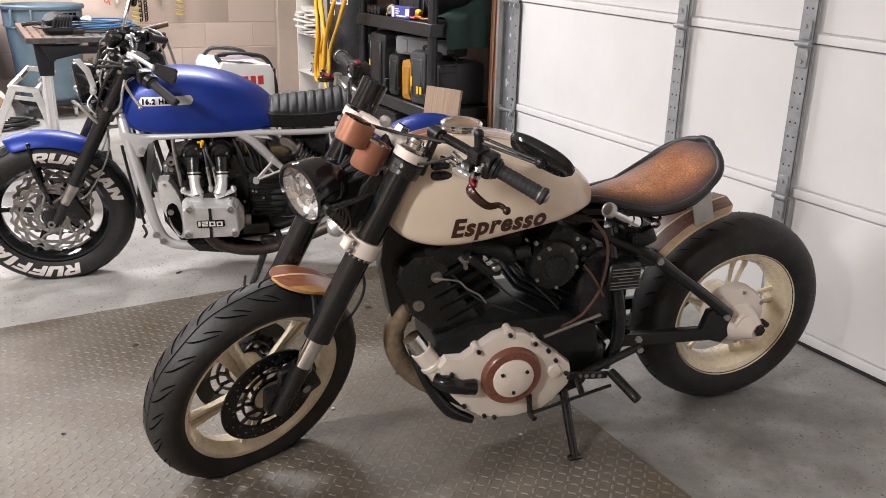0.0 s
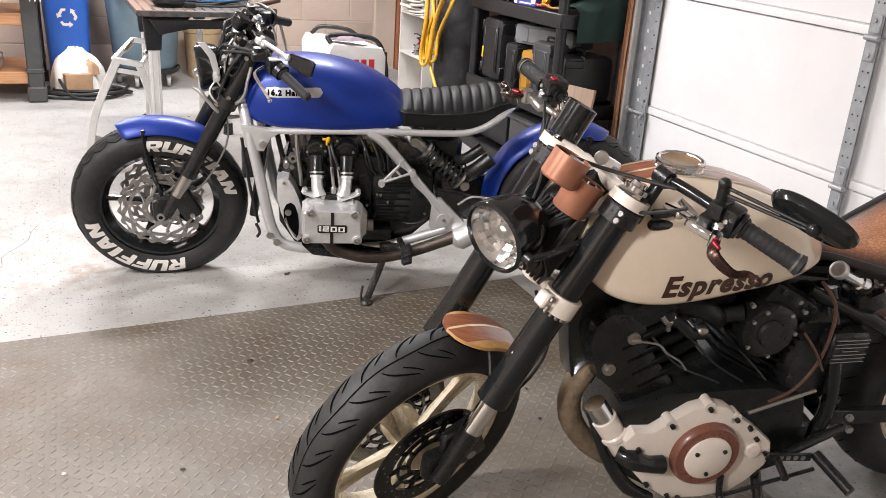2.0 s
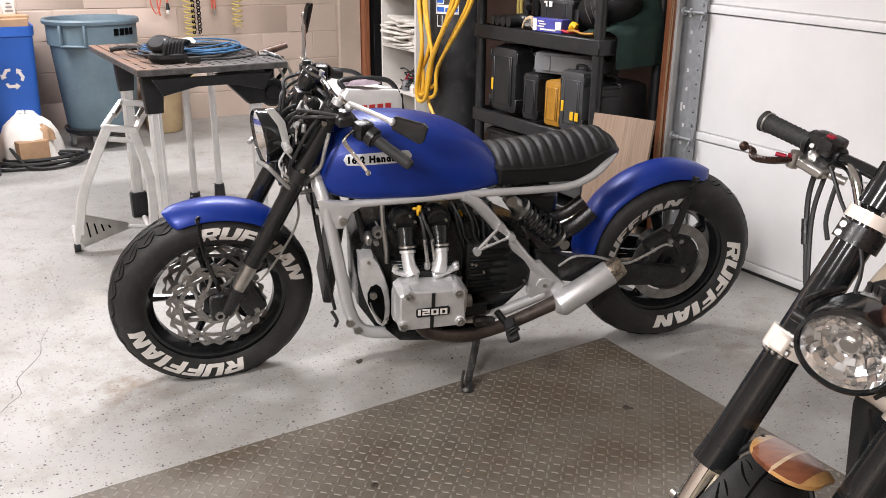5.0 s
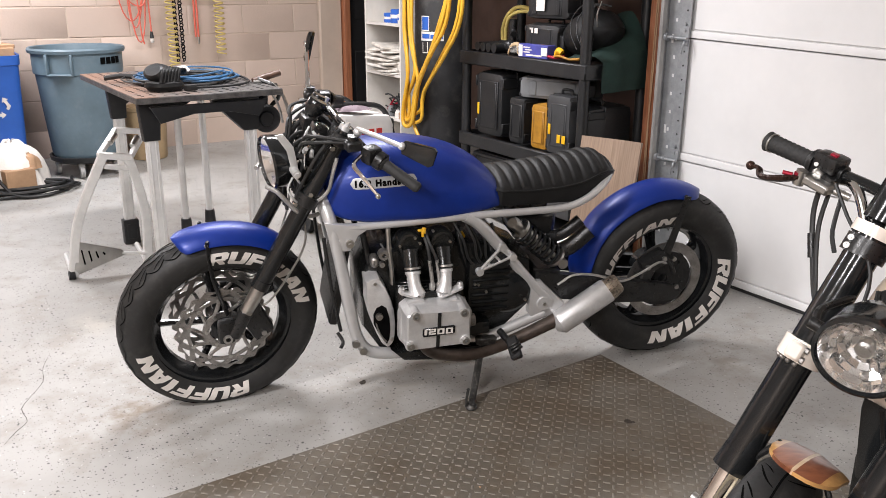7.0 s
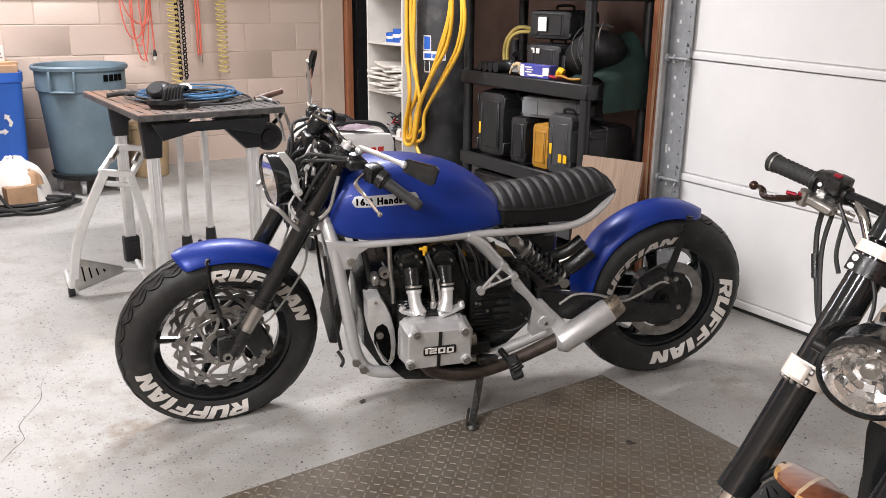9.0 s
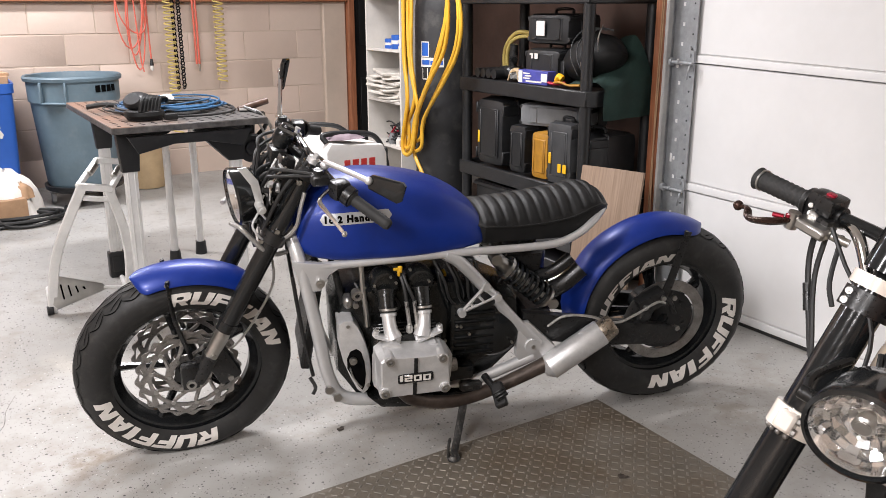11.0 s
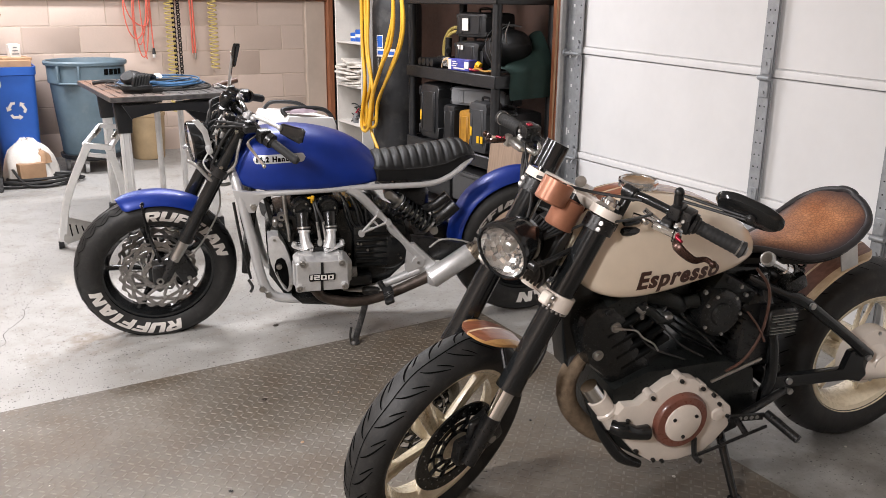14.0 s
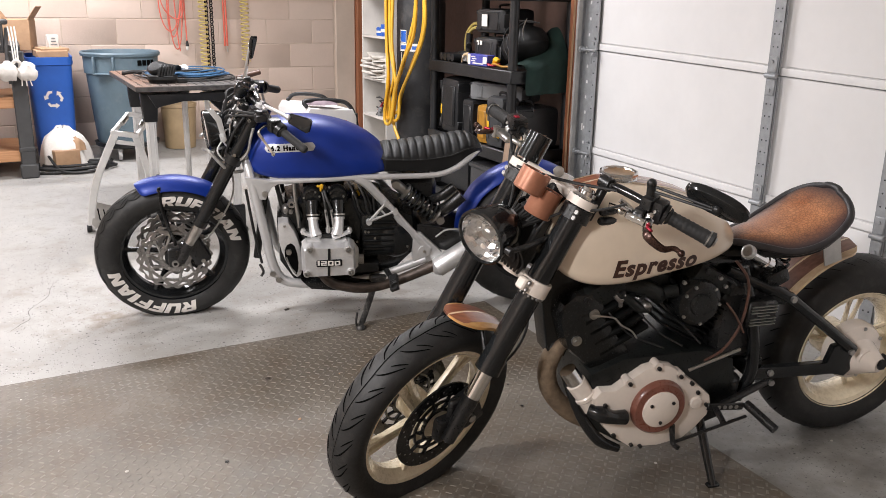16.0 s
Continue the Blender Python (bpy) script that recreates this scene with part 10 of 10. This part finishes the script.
solo("short_yellow_hose", bm, M_PALEYEL, "short yellow hose arched over the shelf", "hose", m=BACK)
bm = bmesh.new()
box(bm, (2.28, 4.90, Z3 + 0.035), (0.10, 0.12, 0.06), 0.015)
rod(bm, (2.28, 4.88, Z3 + 0.05), (2.28, 4.87, Z3 + 0.18), 0.022, seg=12)
rod(bm, (2.26, 4.84, Z3 + 0.10), (2.30, 4.90, Z3 + 0.13), 0.018, seg=10)
solo("pump_sprayer", bm, M_SATIN, "black hand pump on the shelf", "pump", m=BACK)
bm = bmesh.new()
rw = random.Random(21)
for k in range(5):
    p = Vector((2.30 + rw.uniform(-0.03, 0.03), 4.84 + rw.uniform(-0.05, 0.04), Z3 + 0.012))
    ball(bm, p + Vector((0, 0, 0.02)), rw.uniform(0.025, 0.040), 8, 0.7)
for v in bm.verts:
    v.co += Vector((rw.uniform(-1, 1), rw.uniform(-1, 1), rw.uniform(-0.6, 1))) * 0.008
solo("plastic_bag", bm, mat("crumpled_clear_plastic", (0.42, 0.41, 0.39), 0.18, 0, 0.3, 30, 0.5, 60), "crumpled clear plastic bag beside the tool boxes", "bag", sharp=10)
bm = bmesh.new()
tube(bm, [(2.26, 4.88, Z3 + 0.008), (2.255, 4.85, Z3 + 0.05), (2.26, 4.80, Z3 + 0.06), (2.265, 4.79, Z3 + 0.012)], 0.012, 8, 4, True, 0.5)
solo("tan_strap", bm, M_TAN, "tan webbing strap lying on the shelf", "strap")
for k, (m, pts) in enumerate(((M_RED, [(2.185, 4.52, 0), (2.17, 4.46, 0.012), (2.18, 4.40, 0.004), (2.20, 4.34, 0.012)]), (M_AMBER, [(2.18, 4.40, 0.01), (2.17, 4.34, 0.016), (2.175, 4.28, 0.006), (2.19, 4.22, 0.01)]), (M_YELLOW, [(2.20, 4.40, 0.02), (2.195, 4.38, 0.04), (2.20, 4.36, 0.03)]))):
    bm = bmesh.new()
    tube(bm, [(x, y, Z3 + 0.008 + z) for x, y, z in pts], (0.008, 0.006, 0.016)[k], 8, 4)
    solo("cable_tie_bundle", bm, m, "short coloured leads lying on the shelf edge", "leads", "leads on the shelf", m=BACK)
# soft black bag, fuller at one end, with webbing and buckles
bm = bmesh.new()
rings = []
for i in range(13):
    t = i / 12
    q = math.sin(math.pi * (0.10 + 0.84 * t)) * (1.04 - 0.22 * t)
    rings.append([Vector((2.435 + 0.15 * q * math.cos(a) * (1 + 0.12 * noise.noise(Vector((math.cos(a), math.sin(a), 3 * t)))),
                          4.435 + 0.37 * (t - 0.5) - 0.03 * math.sin(a), Z3 + 0.128 + 0.128 * q * math.sin(a) * (1 + 0.10 * noise.noise(Vector((2 * math.cos(a), 5 * t, 1)))))) for a in np.linspace(0, 2 * math.pi, 24, endpoint=False)])
ring_loft(bm, rings)
bag = solo("soft_tool_bag", bm, M_SEAT, "round black tool bag with straps on the shelf", "bag", sharp=70)
bm = bmesh.new()
for k in range(3):
    y = 4.325 + 0.045 * k
    tube(bm, [(2.300, y - 0.035, Z3 + 0.06), (2.275, y - 0.012, Z3 + 0.14), (2.305, y + 0.01, Z3 + 0.215), (2.39, y + 0.02, Z3 + 0.272), (2.48, y + 0.02, Z3 + 0.262)], 0.0042, 8, 5, True, 0.4)
pieces("strap", bm, M_GREYPL, bag, "grey strap edge")
bm = bmesh.new()
tube(bm, [(2.34, 4.285, Z3 + 0.17), (2.33, 4.280, Z3 + 0.23), (2.35, 4.275, Z3 + 0.29)], [0.004, 0.012, 0.005], 8, 3, True, 0.4)
tube(bm, [(2.275, 4.30, Z3 + 0.07), (2.268, 4.315, Z3 + 0.10), (2.27, 4.325, Z3 + 0.125)], [0.003, 0.008, 0.004], 8, 3, True, 0.4)
part("buckle", bm, M_STEEL, bag)

# green canvas bunched on the shelf and hung over its end
bm = bmesh.new()
rws = []
n_u, n_v = 20, 30
for i in range(n_v + 1):
    v = i / n_v
    row = []
    for k in range(n_u + 1):
        u = k / n_u
        x = 2.335 + 0.29 * u - 0.02 * (1 - v) + 0.012 * math.sin(6 * v + 3 * u)
        top = Z3 + 0.012 + 0.19 * u ** 1.2                      # heaped up towards the back
        if v < 0.5:
            w = v / 0.5
            y = 4.46 - 0.245 * w
            z = top + 0.03 * math.sin(math.pi * w) * (0.4 + u) - 0.012 * math.sin(7 * w + 5 * u) * w - (top - Z3 - 0.012) * max(0, (w - 0.55) / 0.45) ** 1.4 * 0.75
        else:
            w = (v - 0.5) / 0.5
            y = 4.215 - 0.008 * math.sin(math.pi * w) + 0.006 * math.sin(13 * u + 2 * w)
            rim = top - (top - Z3 - 0.012) * 0.75 - 0.012 * math.sin(7 + 5 * u)
            z = rim + (Z3 - 0.140 + 0.012 * u - rim) * w
        row.append(bm.verts.new((x, y, z)))
    rws.append(row)
for a, b in zip(rws, rws[1:]):
    for k in range(n_u):
        bm.faces.new((a[k], a[k + 1], b[k + 1], b[k]))
bmesh.ops.solidify(bm, geom=bm.faces[:], thickness=0.004)
solo("green_canvas", bm, M_GREENCL, "dark green canvas draped over the shelf end", "cloth", sharp=80)

# plywood offcut leaning on the shelf
bm = bmesh.new()
slab(bm, [(0, 0.0), (0.385, 0.0), (0.385, 0.685), (0.21, 0.675), (0.0, 0.66)], -0.006, 0.006, 0.001)
solo("plywood_offcut", bm, M_PLY, "plywood offcut leaning against the black shelf", "board", m=pose(2.115, 4.185, 0.024, 0, 0, -90) @ pose(0, 0, 0, -7, 0, 0))
# wood blocks and dark clutter above and below the shelves
for c, s, m, lab in (((2.44, 5.02, 0.30), (0.30, 0.40, 0.26), M_BLKPL, "black storage box on the lowest shelf"), ((2.44, 4.58, 0.29), (0.30, 0.42, 0.20), M_SLATE, "dark grey crate on the lowest shelf"),
                     ((2.44, 4.88, 1.60), (0.32, 0.40, 0.22), M_BLKPL, "black storage box on the top shelf"), ((2.44, 4.50, 1.575), (0.30, 0.28, 0.17), M_TRIM, "brown wooden crate on the top shelf")):
    bm = bmesh.new()
    box(bm, c, s, 0.012, None, 2)
    box(bm, (c[0], c[1], c[2] + s[2] / 2 - 0.02), (s[0] + 0.02, s[1] + 0.02, 0.025), 0.006)
    solo("storage_box", bm, m, lab, "box", "boxes on the black shelf")
bm = bmesh.new()
tube(bm, [(WALL_X - 0.072, 4.118, 0.02), (WALL_X - 0.078, 4.128, 0.5), (WALL_X - 0.074, 4.120, 1.0), (WALL_X - 0.070, 4.118, 1.8)], 0.0035, 6, 4)
tube(bm, [(WALL_X - 0.072, 4.130, 0.02), (WALL_X - 0.080, 4.115, 0.45), (WALL_X - 0.074, 4.130, 0.95), (WALL_X - 0.070, 4.126, 1.8)], 0.0035, 6, 4)
solo("door_cable", bm, M_CARD, "thin tan cables running down the door post", "cable")

# ---- floor litter ----
bm = bmesh.new()
tube(bm, [(-0.43, 3.84, 0), (-0.39, 3.90, 0), (-0.35, 3.95, 0), (-0.355, 4.04, 0), (-0.31, 4.12, 0), (-0.265, 4.20, 0), (-0.25, 4.30, 0), (-0.21, 4.41, 0)], [0.0005, 0.0013, 0.0009, 0.0014, 0.0008, 0.0012, 0.0007, 0.0004], 5, 3)
for v in bm.verts:
    v.co.z = rise(v.co.y) + 0.0006 + 0.25 * v.co.z
solo("floor_crack", bm, mat("crack_dirt", (0.07, 0.062, 0.054), 0.9), "thin dark crack in the concrete floor", "crack", kind="structure")
random.seed(11)
for k in range(46):
    x, y = random.uniform(-1.1, 2.3), random.uniform(1.6, 6.2)
    bm = bmesh.new()
    r = random.uniform(0.002, 0.006)
    ball(bm, (0, 0, r * 0.45), r, 7, 0.5)
    for v in bm.verts:
        v.co += Vector((random.uniform(-1, 1), random.uniform(-1, 1), 0)) * r * 0.35
    on_mat = y < 3.34 and x < 1.6
    solo("floor_crumb", bm, random.choice((M_PAPER, M_PAPER, M_CARD, M_SATIN)), "small crumb of dirt on the floor", "debris", "crumbs on the floor", m=pose(x, y, rise(y) + (0.0065 if on_mat else 0), 0, 0, random.uniform(0, 360)))
M_DIRT = mat("brown_dirt", (0.055, 0.043, 0.034), 0.9, 0, 0.5, 60)
for x, y, r in ((0.43, 2.94, 0.009), (0.71, 3.637, 0.011), (0.722, 3.65, 0.006), (1.312, 2.916, 0.011), (1.325, 2.905, 0.006)):
    bm = bmesh.new()
    ball(bm, (0, 0, r * 0.15), r, 9, 0.22)
    for v in bm.verts:
        v.co += Vector((random.uniform(-1, 1), random.uniform(-1, 1), 0)) * r * 0.4
    solo("floor_crumb", bm, M_DIRT, "dark clump of dirt on the floor", "debris", "crumbs on the floor", m=pose(x, y, 0.0065 if y < 3.34 else 0.0, 0, 0, 40))

# ---- blocks of the north wall ----
BL, BH = 0.406, 0.203


def block_mesh(w, h, seed):
    """A worn block face: bevelled edge, slight dents."""
    bm = bmesh.new()
    box(bm, (0, 0, 0), (w - 0.007, 0.05, h - 0.007), 0.0025)
    r = random.Random(seed)
    for v in bm.verts:
        v.co += Vector((r.uniform(-1, 1) * 0.0016, r.uniform(-1, 1) * 0.001, r.uniform(-1, 1) * 0.0016))
    return finish(bm, "block", M_BLOCK, 30)


whole = [block_mesh(BL, BH, k) for k in range(5)]
half = [block_mesh(BL / 2, BH, 20 + k) for k in range(2)]
row0 = 0.996 - 5 * BH
for j in range(13):
    z = row0 + (j + 0.5) * BH
    shift = 0.49 if (j - 5) % 2 == 0 else 0.49 + BL / 2
    i = 0
    right = shift + BL * math.floor((2.33 - shift) / BL + 1e-6)
    x = right
    if 2.33 - right > BL * 0.4:
        ob = new("block", half[j % 2])
        ob.parent, ob.location = NORTH, (right + BL / 4, WALL_Y + 0.0205, z)
    while x > X0:
        ob = new("block", whole[(i * 3 + j) % 5])
        ob.parent, ob.location = NORTH, (x - BL / 2, WALL_Y + 0.0205, z)
        x -= BL
        i += 1
